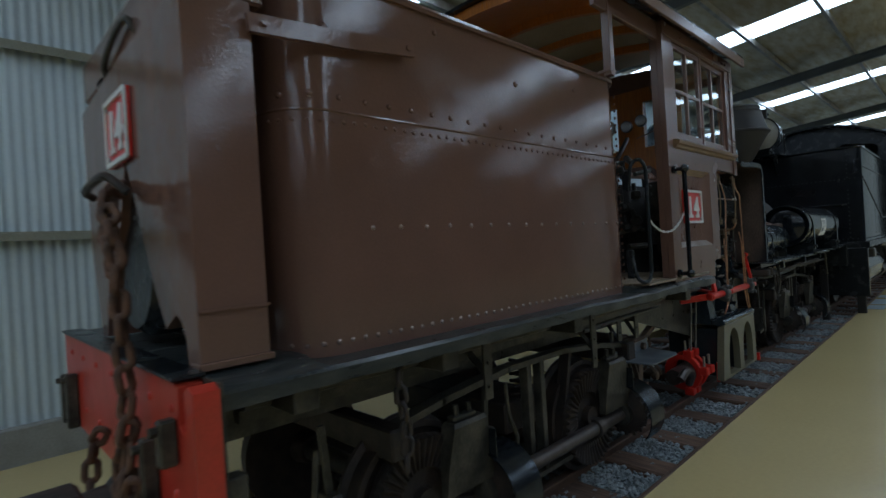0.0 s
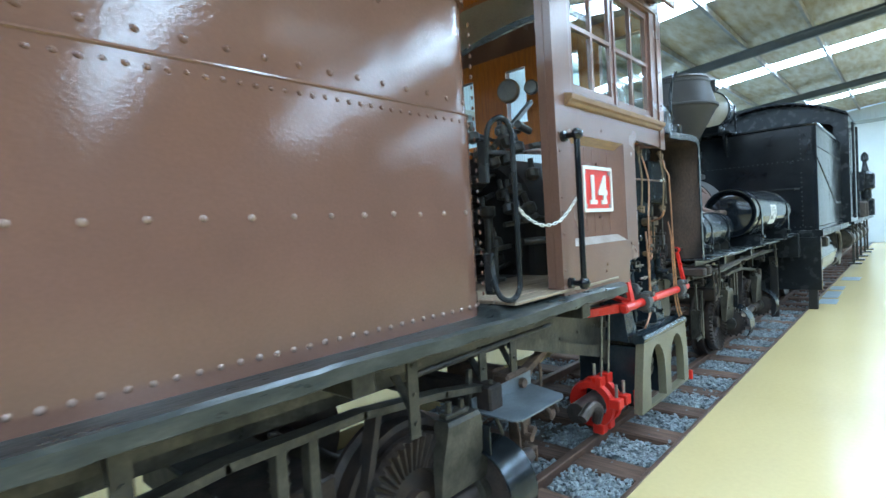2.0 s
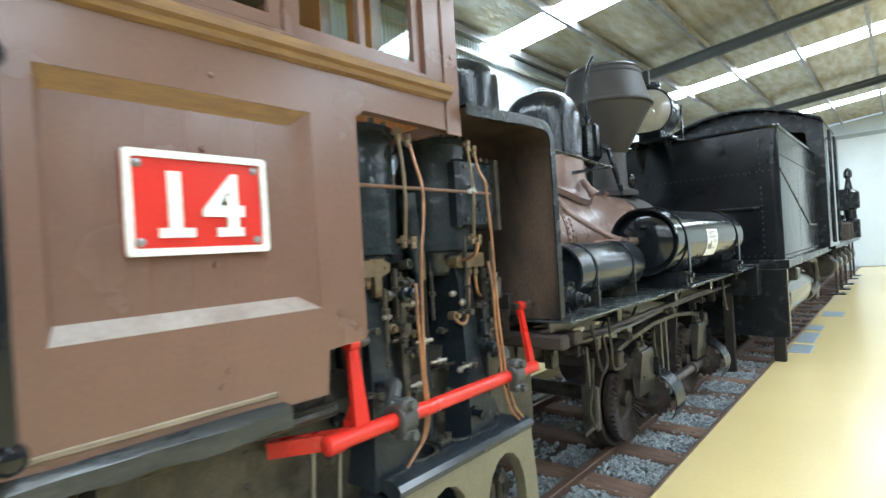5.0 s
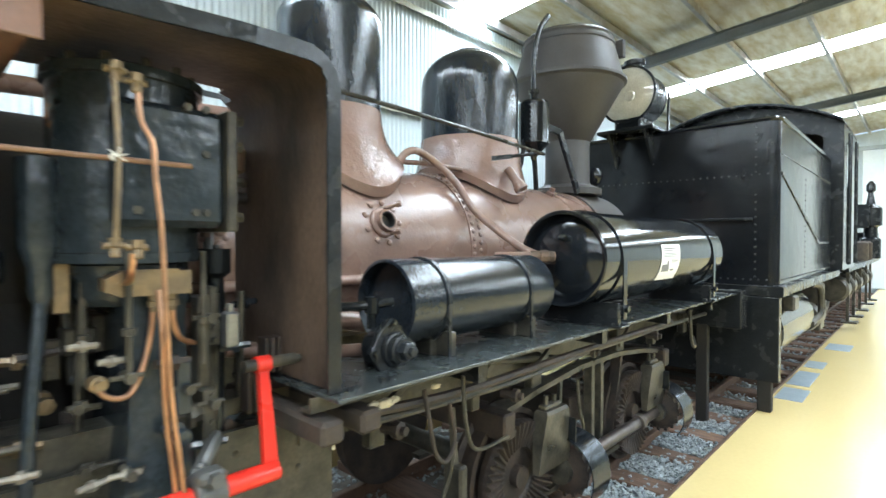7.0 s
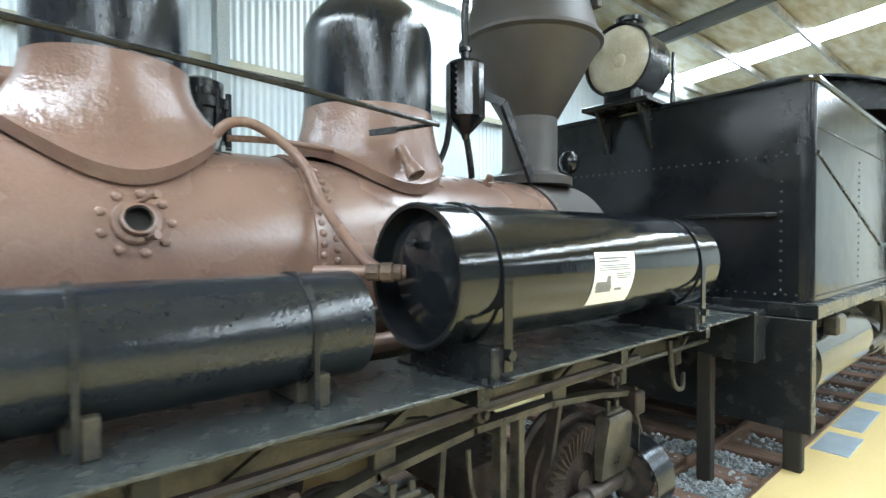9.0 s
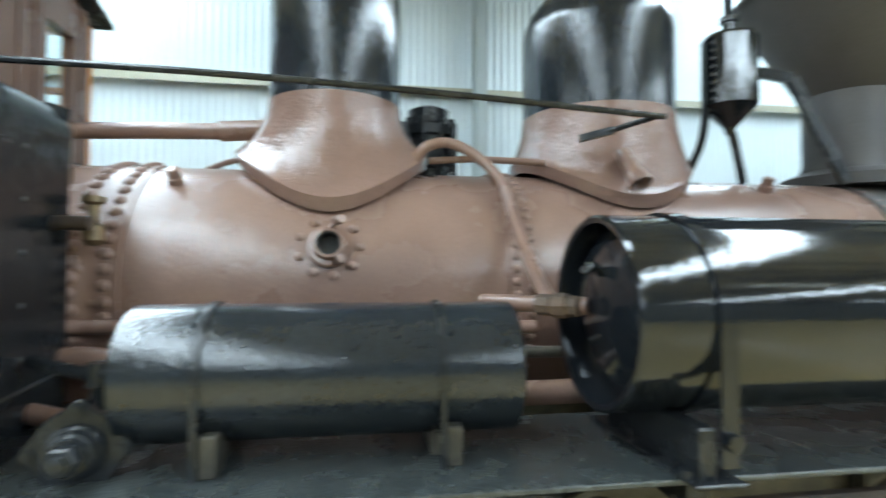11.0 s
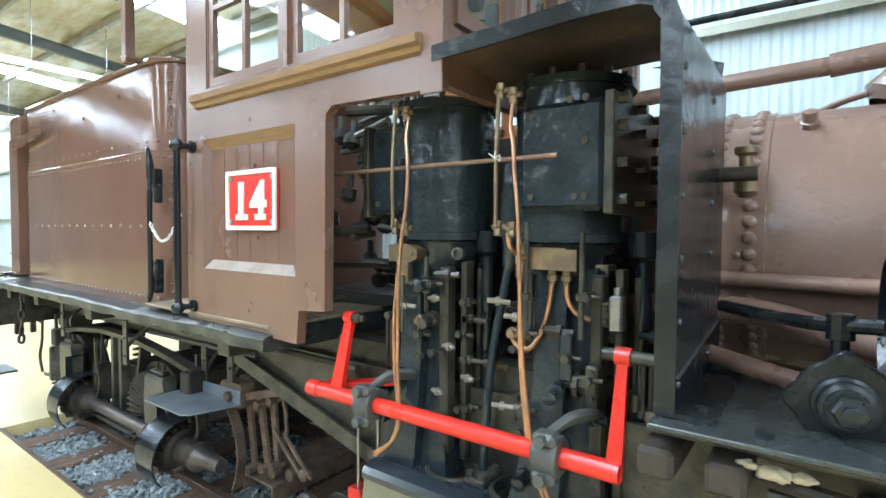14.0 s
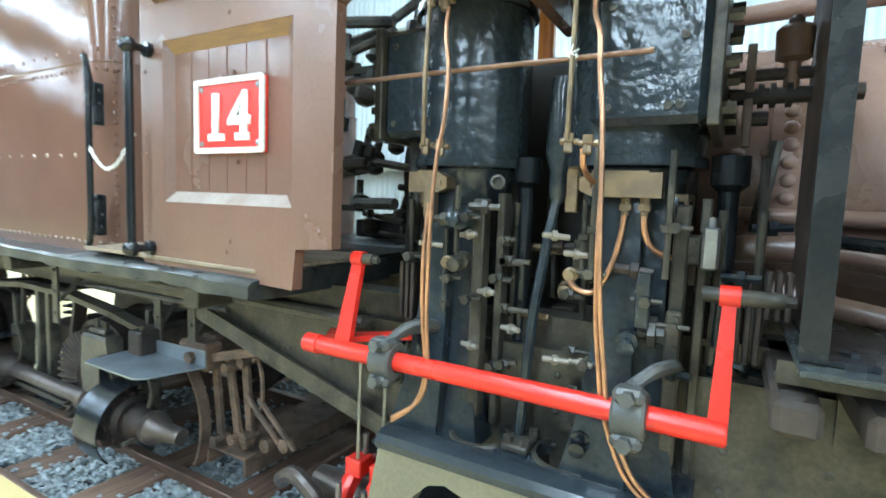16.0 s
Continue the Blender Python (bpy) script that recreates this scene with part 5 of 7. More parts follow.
# rods, cups and nuts that fill the space between the columns
for i in range(46):
    x, y, z = random.uniform(5.26, 6.44), random.uniform(1.9, 2.12), random.uniform(0.76, 1.46)
    if min(abs(x - 5.5), abs(x - 6.1)) < 0.1:
        y = random.uniform(1.77, 1.84)
    b = B()
    kind = i % 4
    if kind == 0:
        lathe(b, (x, y, z), (0, 0, 1), [(0.009, 0), (0.009, 0.12), (0.018, 0.122), (0.018, 0.14), (0.009, 0.142), (0.009, random.uniform(0.2, 0.4))], 8)
    elif kind == 1:
        lathe(b, (x, y, z), (random.uniform(-0.2, 0.2), -1, random.uniform(-0.2, 0.2)), [(0.03, -0.03), (0.03, 0.0), (0.016, 0.004), (0.016, 0.03), (0.024, 0.032), (0.024, 0.05), (0.01, 0.055)], 8)
    elif kind == 2:
        lathe(b, (x, y, z), (1, random.uniform(-0.3, 0.3), random.uniform(-0.1, 0.1)), [(0.014, 0), (0.014, 0.04), (0.024, 0.042), (0.024, 0.062), (0.012, 0.064), (0.012, 0.1)], 6)
    else:
        box(b, x - 0.02, x + 0.02, y - 0.015, y + 0.02, z, z + random.uniform(0.05, 0.16), 0.004)
    part("linkage", b, (IRON, STEEL_DARK, IRON_BLUE, RUST_DARK, BRASS)[i % 5 if kind else 0], loco)
for x in (5.28, 5.34, 5.68, 5.92, 6.3, 6.4):
    b = B()
    lathe(b, (x, 2.0, 0.72), (random.uniform(-0.03, 0.03), random.uniform(-0.05, 0.02), 1), [(0.012, 0), (0.012, 0.3), (0.02, 0.31), (0.02, 0.36), (0.012, 0.37), (0.012, 0.75)], 10)
    part("valve_spindle", b, IRON, loco, "dark steel spindle")

# pale steel pins with nuts on the engine columns
for x, z, turn in ((5.61, 1.365, 1), (5.63, 1.012, 1), (5.9, 1.378, -1), (5.92, 1.016, -1), (5.48, 1.325, -1), (5.765, 1.086, 1), (5.966, 1.33, -1), (5.985, 1.02, 1), (5.68, 1.19, 1)):
    b = B()
    lathe(b, (x, 1.79, z), (turn, -0.5, 0.1), [(0.009, -0.035), (0.009, 0.0), (0.016, 0.001), (0.016, 0.015), (0.009, 0.016), (0.009, 0.042), (0.005, 0.045)], 8)
    part("column_pin", b, PALE_STEEL, loco, "pale plated steel pin and nut")
for x, z in ((5.525, 1.268), (5.935, 1.268)):
    b = B()
    lathe(b, (x, 1.83, z), (0.1, -1, 0), [(0.02, -0.02), (0.022, 0.0), (0.022, 0.02), (0.014, 0.022), (0.014, 0.04)], 12)
    part("pipe_union", b, BRASS, loco, "tarnished brass union")
b = B()
lathe(b, (5.676, 1.86, 1.533), (0.3, -1, 0.1), [(0.02, -0.03), (0.02, 0.0), (0.024, 0.004), (0.024, 0.016), (0.015, 0.018), (0.015, 0.004)], 14)
part("oil_hole", b, IRON, loco)
# grey clamp block and bracket beside the front column
b = B()
box(b, 6.2, 6.24, 1.8, 1.86, 1.03, 1.2, 0.006)
lathe(b, (6.2, 1.83, 1.13), (-1, 0, 0), [(0.03, 0), (0.03, 0.02), (0.045, 0.022), (0.045, 0.04), (0.02, 0.045), (0.02, 0.07)], 8)
for z in (1.06, 1.1, 1.15, 1.18):
    bolt(b, (6.225, 1.8, z), (0, -1, 0), 0.009, 0.01)
pieces("clamp_block", b, IRON, loco, "grey iron clamp block")
b = B()
box(b, 6.235, 6.27, 1.84, 1.9, 1.32, 1.4, 0.005)
for z in (1.34, 1.38):
    bolt(b, (6.25, 1.84, z), (0, -1, 0), 0.01, 0.012)
pieces("cock_block", b, IRON, loco)

# bed casting with two arches
b = B()


def arch(cx, w, z0, z1, n=9):
    return [(cx - w / 2, z0)] + [(cx - w / 2 * math.cos(math.pi * k / (n - 1)), z0 + (z1 - z0) * 0.45 + (z1 - z0) * 0.55 * math.sin(math.pi * k / (n - 1))) for k in range(n)] + [(cx + w / 2, z0)]


out = [(5.29, 0.15), (5.31, 0.3), (5.38, 0.66), (5.42, 0.69), (6.26, 0.69), (6.29, 0.66), (6.32, 0.4), (6.33, 0.15)]
plate(b, out, "y", 1.66, 1.72, [arch(5.63, 0.31, 0.17, 0.6), arch(6.06, 0.31, 0.17, 0.6)])
bed = part("engine_bed", b, BEDFACE, loco, "cast engine bed with two arches, olive-grey face under a blue-black top", 30)
b = B()
rows = [[b.verts.new((x, y, z)) for y, z in ((1.655, 0.655), (1.65, 0.68), (1.665, 0.7), (1.7, 0.71), (1.745, 0.708), (1.75, 0.66), (1.722, 0.64))] for x in (5.37, 6.3)]
for k in range(7):
    b.faces.new((rows[0][k], rows[0][(k + 1) % 7], rows[1][(k + 1) % 7], rows[1][k]))
b.faces.new(rows[0])
b.faces.new(rows[1])
part("bed_top", b, BEDPAINT, bed)
b = B()
plate(b, [(5.372, 1.752), (6.298, 1.752), (6.298, 2.25), (5.372, 2.25)], "z", 0.655, 0.695, [ring_pts(5.655, 1.86, 0.088, 24), ring_pts(5.955, 1.875, 0.105, 24)])
part("bed_deck", b, BEDPAINT, bed, "blue-black casting with two round holes")
b = B()
box(b, 5.4, 5.46, 1.73, 2.2, 0.16, 0.61, 0.01)
box(b, 5.84, 5.9, 1.73, 2.2, 0.16, 0.61, 0.01)
pieces("bed_web", b, BEDPAINT, bed)
for cx in (5.66, 6.08):
    b = B()
    for i in range(3):
        box(b, cx - 0.1 + i * 0.07, cx - 0.05 + i * 0.07, 1.76, 1.9, 0.2 + 0.05 * i, 0.4 + 0.03 * i, 0.01)
    lathe(b, (cx - 0.1, 1.85, 0.37), (1, 0, 0), [(0.1, 0), (0.1, 0.05), (0.05, 0.06), (0.05, 0.16), (0.1, 0.17), (0.1, 0.22)], 18)
    bolt(b, (cx + 0.02, 1.76, 0.45), (0, -1, 0), 0.03, 0.04)
    part("crank_bearing", b, IRON, bed, "greasy crank and bearing")
for cx, cy, r in ((5.655, 1.86, 0.088), (5.955, 1.875, 0.105)):
    b = B()
    lathe(b, (cx, cy, 0.69), (0, 0, 1), [(r + 0.002, -0.1), (r + 0.002, 0.012), (r + 0.016, 0.012), (r + 0.02, 0.004)], 28, (False, False))
    part("bed_ring", b, IRON, bed)
b = B()
box(b, 5.755, 5.84, 1.79, 1.92, 0.696, 0.72, 0.006)
for x, y in ((5.77, 1.81), (5.825, 1.81), (5.77, 1.9), (5.825, 1.9)):
    bolt(b, (x, y, 0.72), (0, 0, 1), 0.016, 0.02)
part("rod_foot", b, IRON, bed)

# red reversing shaft
b = B()
cone(b, (5.06, 1.66, 0.955), (6.36, 1.66, 0.955), 0.03, seg=20)
lathe(b, (5.06, 1.66, 0.955), (-1, 0, 0), [(0.034, -0.06), (0.034, 0.0), (0.02, 0.01)], 18)
shaft = part("reversing_shaft", b, RED, loco, "bright red reversing shaft with two levers")
for x, lean, top, w in ((5.235, -0.022, 1.262, 0.033), (6.345, -0.004, 1.268, 0.023)):
    b = B()
    xb = x + lean
    shell(b, [([(xb - w, 1.648), (xb + w, 1.648), (xb + w, 1.672), (xb - w, 1.672)], 0.935), ([(x - w * 0.62, 1.71), (x + w * 0.62, 1.71), (x + w * 0.62, 1.732), (x - w * 0.62, 1.732)], top)])
    cone(b, (x - 0.022, 1.721, top), (x + 0.022, 1.721, top), 0.026, seg=16)
    part("lever", b, RED, shaft)
    b = B()
    cone(b, (x - 0.06 if x > 6 else x + 0.022, 1.721, top), (x + (0.11 if x > 6 else 0.06), 1.721, top), 0.019, seg=12)
    bolt(b, (x + (0.11 if x > 6 else 0.06), 1.721, top), (1, 0, 0), 0.014, 0.02)
    part("lever_pin", b, IRON, shaft)
b = B()
bar(b, (5.16, 1.67, 0.955), (4.99, 1.9, 0.92), 0.055, 0.055)
bar(b, (5.2, 1.7, 0.985), (5.36, 1.86, 0.985), 0.06, 0.02)
part("arm", b, RED, shaft)
for x in (5.405, 6.15):
    b = B()
    lathe(b, (x - 0.042, 1.66, 0.955), (1, 0, 0), [(0.034, 0), (0.056, 0.002), (0.062, 0.01), (0.062, 0.074), (0.056, 0.082), (0.034, 0.084)], 28, (False, False))
    bearing = part("shaft_bearing", b, CLAMP, shaft, "grey iron split clamp bearing")
    b = B()
    for z in (1.012, 0.898):
        box(b, x - 0.038, x + 0.038, 1.602, 1.665, z - 0.02, z + 0.02, 0.012)
    pieces("lug", b, CLAMP, bearing)
    b = B()
    for z in (1.012, 0.898):
        bolt(b, (x, 1.603, z), (0, -1, 0.1), 0.02, 0.022)
    pieces("clamp_bolt", b, CLAMP, bearing)
    b = B()
    for k in range(3):
        tube(b, [(x - 0.02 + 0.012 * k, 1.69, 1.0 + 0.012 * k), (x + 0.02 + 0.012 * k, 1.72, 1.035 + 0.012 * k), (x + 0.06 + 0.01 * k, 1.78, 1.045 + 0.008 * k), (x + 0.085, 1.86, 1.03)], 0.017, 8)
    pieces("bracket_strap", b, CLAMP, bearing)
# red eccentric strap by the track
b = B()
lathe(b, (5.08, 1.95, 0.24), (1, 0, 0.05), [(0.12, 0), (0.165, 0), (0.175, 0.025), (0.165, 0.05), (0.12, 0.05)], 28, (False, False))
lathe(b, (5.2, 1.95, 0.24), (1, 0, 0.05), [(0.12, 0), (0.165, 0), (0.175, 0.025), (0.165, 0.05), (0.12, 0.05)], 28, (False, False))
ecc = part("eccentric_strap", b, RED, loco, "bright red eccentric strap low beside the rail")
b = B()
for x in (5.1, 5.22):
    for z in (0.07, 0.27, 0.41):
        y = 1.95 - math.sqrt(max(0.0, 0.175 ** 2 - (z - 0.24) ** 2)) - 0.02
        box(b, x - 0.03, x + 0.05, y - 0.03, y + 0.05, z - 0.035, z + 0.035, 0.006)
pieces("strap_lug", b, RED, ecc)
b = B()
for x in (5.12, 5.24):
    for z in (0.31, 0.44):
        y = 1.95 - math.sqrt(max(0.0, 0.175 ** 2 - (z - 0.24) ** 2)) - 0.02
        cone(b, (x, y, z), (x, y, z + 0.09), 0.012, seg=8)
    tube(b, [(x, 1.88, 0.43), (x + 0.02, 1.86, 0.9)], 0.008, 6)
pieces("strap_bolt", b, STEEL, ecc, "worn steel bolt")
b = B()
cone(b, (4.86, 1.95, 0.24), (5.3, 1.95, 0.24), 0.07, 0.08, 20)
tube(b, [(4.74, 1.84, 0.26), (4.84, 1.82, 0.32), (4.94, 1.82, 0.27), (4.98, 1.86, 0.17)], 0.035, 10)
part("crankshaft_end", b, GREASE, loco, "worn steel crankshaft coupling")
b = B()
box(b, 5.36, 5.385, 1.72, 1.75, 0.12, 0.3, 0.004)
box(b, 6.35, 6.38, 1.64, 1.67, 0.14, 0.22, 0.004)
pieces("drain_lever", b, RED, loco, "red painted drain lever")

# copper and brass pipework in front of the cylinders
b = B()
tube(b, [(5.1, 1.72, 1.853), (5.6, 1.712, 1.853), (6.137, 1.715, 1.853)], 0.0075, 8)
part("cross_pipe", b, COPPER_DULL, loco, "dull copper cross pipe")
for x0, far, lines in ((5.505, 0.052, ([(5.57, 1.69, 2.03), (5.575, 1.67, 1.95), (5.595, 1.655, 1.84), (5.587, 1.655, 1.7), (5.566, 1.655, 1.59), (5.552, 1.655, 1.4), (5.547, 1.66, 1.12), (5.556, 1.66, 0.94), (5.527, 1.66, 0.845), (5.43, 1.66, 0.768)],
                                  [(5.535, 1.67, 1.46), (5.528, 1.66, 1.28), (5.533, 1.66, 1.1), (5.545, 1.665, 0.94), (5.51, 1.665, 0.83), (5.425, 1.665, 0.755)])),
                       (5.946, 0.05, ([(5.998, 1.69, 2.04), (6.0, 1.67, 1.95), (6.02, 1.65, 1.89), (6.026, 1.65, 1.8), (6.04, 1.65, 1.66), (6.05, 1.65, 1.42), (6.06, 1.65, 1.24), (6.079, 1.65, 1.076), (6.1, 1.655, 0.95), (6.16, 1.66, 0.8), (6.24, 1.67, 0.72)],
                                  [(6.04, 1.68, 1.52), (6.043, 1.662, 1.4), (6.05, 1.662, 1.2), (6.066, 1.662, 1.05), (6.085, 1.668, 0.93), (6.14, 1.672, 0.79), (6.22, 1.68, 0.71)]))):
    b = B()
    tube(b, [(x0, 1.69, 2.07), (x0 + 0.003, 1.67, 1.85), (x0 - 0.002, 1.68, 1.635)], 0.007, 8)
    part("thin_pipe", b, BRASS, loco, "dull grey-brown pipe")
    for line in lines:
        b = B()
        tube(b, line, 0.0066, 8)
        part("copper_pipe", b, COPPER, loco, "bright copper oil pipe")
    for z, px in ((2.07, x0 + 0.005), (2.05, x0 + far), (1.635, x0), (1.63, x0 + far)):
        b = B()
        lathe(b, (px, 1.69, z - 0.03), (0, 0, 1), [(0.009, 0), (0.013, 0.004), (0.013, 0.022), (0.01, 0.026), (0.0145, 0.03), (0.0145, 0.05)], 6)
        cone(b, (px - 0.025, 1.7, z), (px + 0.025, 1.7, z), 0.009, seg=8)
        part("pipe_union", b, BRASS, loco, "tarnished brass union")
# brass junction boxes, each with one pointed end
for xa, xb, tip in ((5.375, 5.52, 1), (5.95, 6.168, -1)):
    b = B()
    m = 0.035
    outline = [(xa, 1.495), (xa, 1.562), (xb - m, 1.562), (xb, 1.545), (xb, 1.512), (xb - m, 1.495)] if tip > 0 else [(xa, 1.512), (xa, 1.545), (xa + m, 1.562), (xb, 1.562), (xb, 1.495), (xa + m, 1.495)]
    plate(b, outline, "y", 1.8, 1.862)
    jbox = part("junction_box", b, BRASS, loco, "tarnished brass junction box")
    b = B()
    box(b, xa + m, xb - m, 1.797, 1.82, 1.5625, 1.567)
    part("box_lid", b, BRASS, jbox)
    b = B()
    bolt(b, (xb - 0.025 if tip > 0 else xa + 0.028, 1.8, 1.528), (0, -1, 0), 0.008, 0.006)
    part("box_screw", b, BRASS, jbox)
b = B()
tube(b, [(6.075, 1.83, 1.485), (6.068, 1.83, 1.4), (6.05, 1.825, 1.31), (6.015, 1.815, 1.235), (5.98, 1.81, 1.222), (5.945, 1.81, 1.24), (5.935, 1.82, 1.268)], 0.0085, 8)
part("copper_pipe", b, COPPER, loco, "bright copper oil pipe")
b = B()
tube(b, [(6.125, 1.83, 1.485), (6.128, 1.83, 1.41), (6.15, 1.84, 1.36), (6.2, 1.86, 1.335), (6.23, 1.87, 1.335)], 0.0085, 8)
part("copper_pipe", b, COPPER, loco, "bright copper oil pipe")
b = B()
tube(b, [(5.985, 1.69, 1.615), (5.985, 1.7, 1.575), (5.99, 1.74, 1.545), (6.0, 1.81, 1.53)], 0.0085, 8)
part("copper_pipe", b, COPPER, loco, "bright copper oil pipe")
b = B()
for a in (-30, 20, 75, 140):
    bar(b, (5.945, 1.665, 1.853), (5.945 + 0.024 * math.cos(radians(a)), 1.662, 1.853 + 0.022 * math.sin(radians(a))), 0.0025, 0.0025, (0, 1, 0))
lathe(b, (5.945, 1.69, 1.853), (0, -1, 0), [(0.011, 0), (0.011, 0.012), (0.008, 0.014)], 10)
part("cable_tie", b, WHITE, loco, "off-white cable tie")

for x, y in ((6.075, 1.83), (6.125, 1.83), (5.42, 1.83)):
    b = B()
    lathe(b, (x, y, 1.496), (0, 0, -1), [(0.014, 0), (0.014, 0.018), (0.018, 0.02), (0.018, 0.036), (0.011, 0.038), (0.011, 0.05)], 6)
    part("pipe_nut", b, BRASS, loco, "tarnished brass nut")

# ---- boiler ----
BY, BZ, BR = 2.85, 1.59, 0.52
b = B()
lathe(b, (6.2, BY, BZ), (1, 0, 0), [(BR, 0), (BR, 0.22), (BR + 0.008, 0.222), (BR + 0.008, 0.43), (BR, 0.432), (BR, 1.86), (BR + 0.01, 1.862), (BR + 0.01, 1.98), (BR + 0.002, 1.982), (BR + 0.002, 3.72)], 72)
boiler = part("boiler", b, BROWN_BOILER, loco, "brown painted riveted boiler barrel", 25)
b = B()
lathe(b, (9.93, BY, BZ), (1, 0, 0), [(BR + 0.014, 0), (BR + 0.014, 0.58), (BR - 0.02, 0.62), (BR - 0.1, 0.64), (0.2, 0.66), (0, 0.67)], 64)
part("smokebox", b, STACK, loco, "dull black smokebox")
for nm, xs, step, r in (("rivet_ring", (6.475, 6.585), 6.2, 0.024), ("rivet_ring", (8.09, 8.155), 5.5, 0.019), ("rivet_ring", (9.96,), 5, 0.013)):
    for i, x in enumerate(xs):
        heads, a = [], 95.0 + i * step / 2
        while a < 235:
            t = radians(a)
            heads.append(((x, BY + (BR + 0.009) * math.cos(t), BZ + (BR + 0.009) * math.sin(t)), (0, math.cos(t), math.sin(t)), r))
            a += step
        rivets(boiler, BROWN_BOILER, heads)
b = B()
for z, x0, x1 in ((1.24, 6.35, 6.62), (1.34, 6.3, 6.6), (1.44, 6.28, 6.56), (1.54, 6.3, 6.55), (1.66, 6.33, 6.5)):
    t = math.asin((z - BZ) / BR)
    for x in (x0, (x0 + x1) / 2, x1):
        rivet(b, (x, BY - BR * math.cos(t), z), (0, -math.cos(t), math.sin(t)), 0.022)
pieces("stay_bolt", b, BROWN_BOILER, boiler)


def on_boiler(x, ang, off=0.0):
    t = radians(ang)
    return Vector((x, BY - (BR + off) * math.cos(t), BZ + (BR + off) * math.sin(t))), Vector((0, -math.cos(t), math.sin(t)))


p, nrm = on_boiler(7.36, 17.5)
b = B()
lathe(b, p - nrm * 0.01, nrm, [(0.085, 0), (0.085, 0.02), (0.078, 0.028), (0.062, 0.03), (0.058, 0.06), (0.048, 0.062), (0.046, 0.055), (0.046, 0.012)], 28, (True, False))
wash = part("washout_plug_hole", b, BROWN_BOILER, boiler, "open washout hole with a ring of bolts")
# shade within the hole is put into a black bottom and liner
b = B()
lathe(b, p + nrm * 0.004, nrm, [(0.045, 0), (0.043, 0.003), (0, 0.003)], 24, (False, False))
part("hole_bottom", b, SOOT_SHADE, wash, "bottom of the hole with its shade in the colour")
b = B()
lathe(b, p, nrm, [(0.0455, 0.007), (0.0455, 0.048), (0.041, 0.048), (0.041, 0.007)], 24, (False, False))
part("hole_liner", b, SOOT_SHADE, wash, "inner wall of the hole with its shade in the colour")
u, v = basis(nrm)
for k in range(9):
    a = 2 * math.pi * (k + 0.5) / 9
    b = B()
    rivet(b, p + 0.115 * (math.cos(a) * u + math.sin(a) * v), nrm, 0.019)
    part("stud_head", b, BROWN_BOILER, wash)
for dz in (0.075, -0.07):
    b = B()
    q = p + Vector((0.01, 0.0, dz))
    cone(b, q, q + nrm * 0.07 + Vector((0.03, 0, 0)), 0.01, seg=8)
    cone(b, q + nrm * 0.07 + Vector((0.03, 0, 0)), q + nrm * 0.09 + Vector((0.04, 0, 0)), 0.017, seg=8)
    part("stud", b, BROWN_BOILER, wash)
b = B()
p, nrm = on_boiler(6.745, 53)
lathe(b, p, nrm, [(0.03, -0.01), (0.03, 0.02), (0.024, 0.024), (0.024, 0.06), (0.014, 0.062)], 8)
part("plug", b, BROWN_BOILER, boiler)
b = B()
p, nrm = on_boiler(9.41, 60)
lathe(b, p, nrm, [(0.035, -0.01), (0.035, 0.03), (0.025, 0.035), (0.025, 0.07)], 8)
part("plug", b, BROWN_BOILER, boiler)


def dome(x, y, r, z_low, z_shoulder, z_top, flange_r, mat, label, flare, cap):
    """A steam or sand dome: enamelled casing on a brown skirt that is draped over the boiler."""
    b = B()
    prof = [(r, z_low), (r, z_shoulder)]
    for k in range(1, 9):
        a = math.pi / 2 * k / 8
        prof.append((r * math.cos(a) if k < 8 else 0.0, z_shoulder + (z_top - z_shoulder) * math.sin(a)))
    lathe(b, (x, y, 0), (0, 0, 1), prof, 48, (False, False))
    ob = part("dome", b, mat, loco, label, 50)
    if cap:
        b = B()
        lathe(b, (x, y, z_top - 0.02), (0, 0, 1), [(0.12, 0), (0.12, 0.02), (0.1, 0.03), (0.0, 0.032)], 24)
        part("cap", b, mat, ob)
    b = B()
    seg, n = 64, 9
    rings = []
    for i in range(n + 1):
        t = i / n
        ring = []
        for k in range(seg):
            a = 2 * math.pi * k / seg
            rr = r + 0.004 + (flange_r - r) * (t ** flare)
            yy = y + flange_r * math.sin(a)
            low = BZ + math.sqrt(max(0.0, (BR + 0.012) ** 2 - min(abs(yy - BY), BR) ** 2)) + 0.015
            ring.append(b.verts.new((x + rr * math.cos(a), y + rr * math.sin(a), z_low + 0.01 + (low + 0.05 - z_low) * t)))
        rings.append(ring)
    lip = []
    for k in range(seg):
        a = 2 * math.pi * k / seg
        rr = flange_r + 0.012
        v0 = rings[-1][k].co
        lip.append(b.verts.new((x + rr * math.cos(a), y + rr * math.sin(a), v0.z - 0.008)))
    rings.append(lip)
    rings.append([b.verts.new((v.co.x - 0.015 * math.cos(2 * math.pi * k / seg), v.co.y - 0.015 * math.sin(2 * math.pi * k / seg), v.co.z - 0.055)) for k, v in enumerate(lip)])
    for a_, c_ in zip(rings, rings[1:]):
        for k in range(seg):
            b.faces.new((a_[k], a_[(k + 1) % seg], c_[(k + 1) % seg], c_[k]))
    part("skirt", b, BROWN_GLOSS, ob, "brown painted cast skirt draped over the boiler", 50)
    return ob


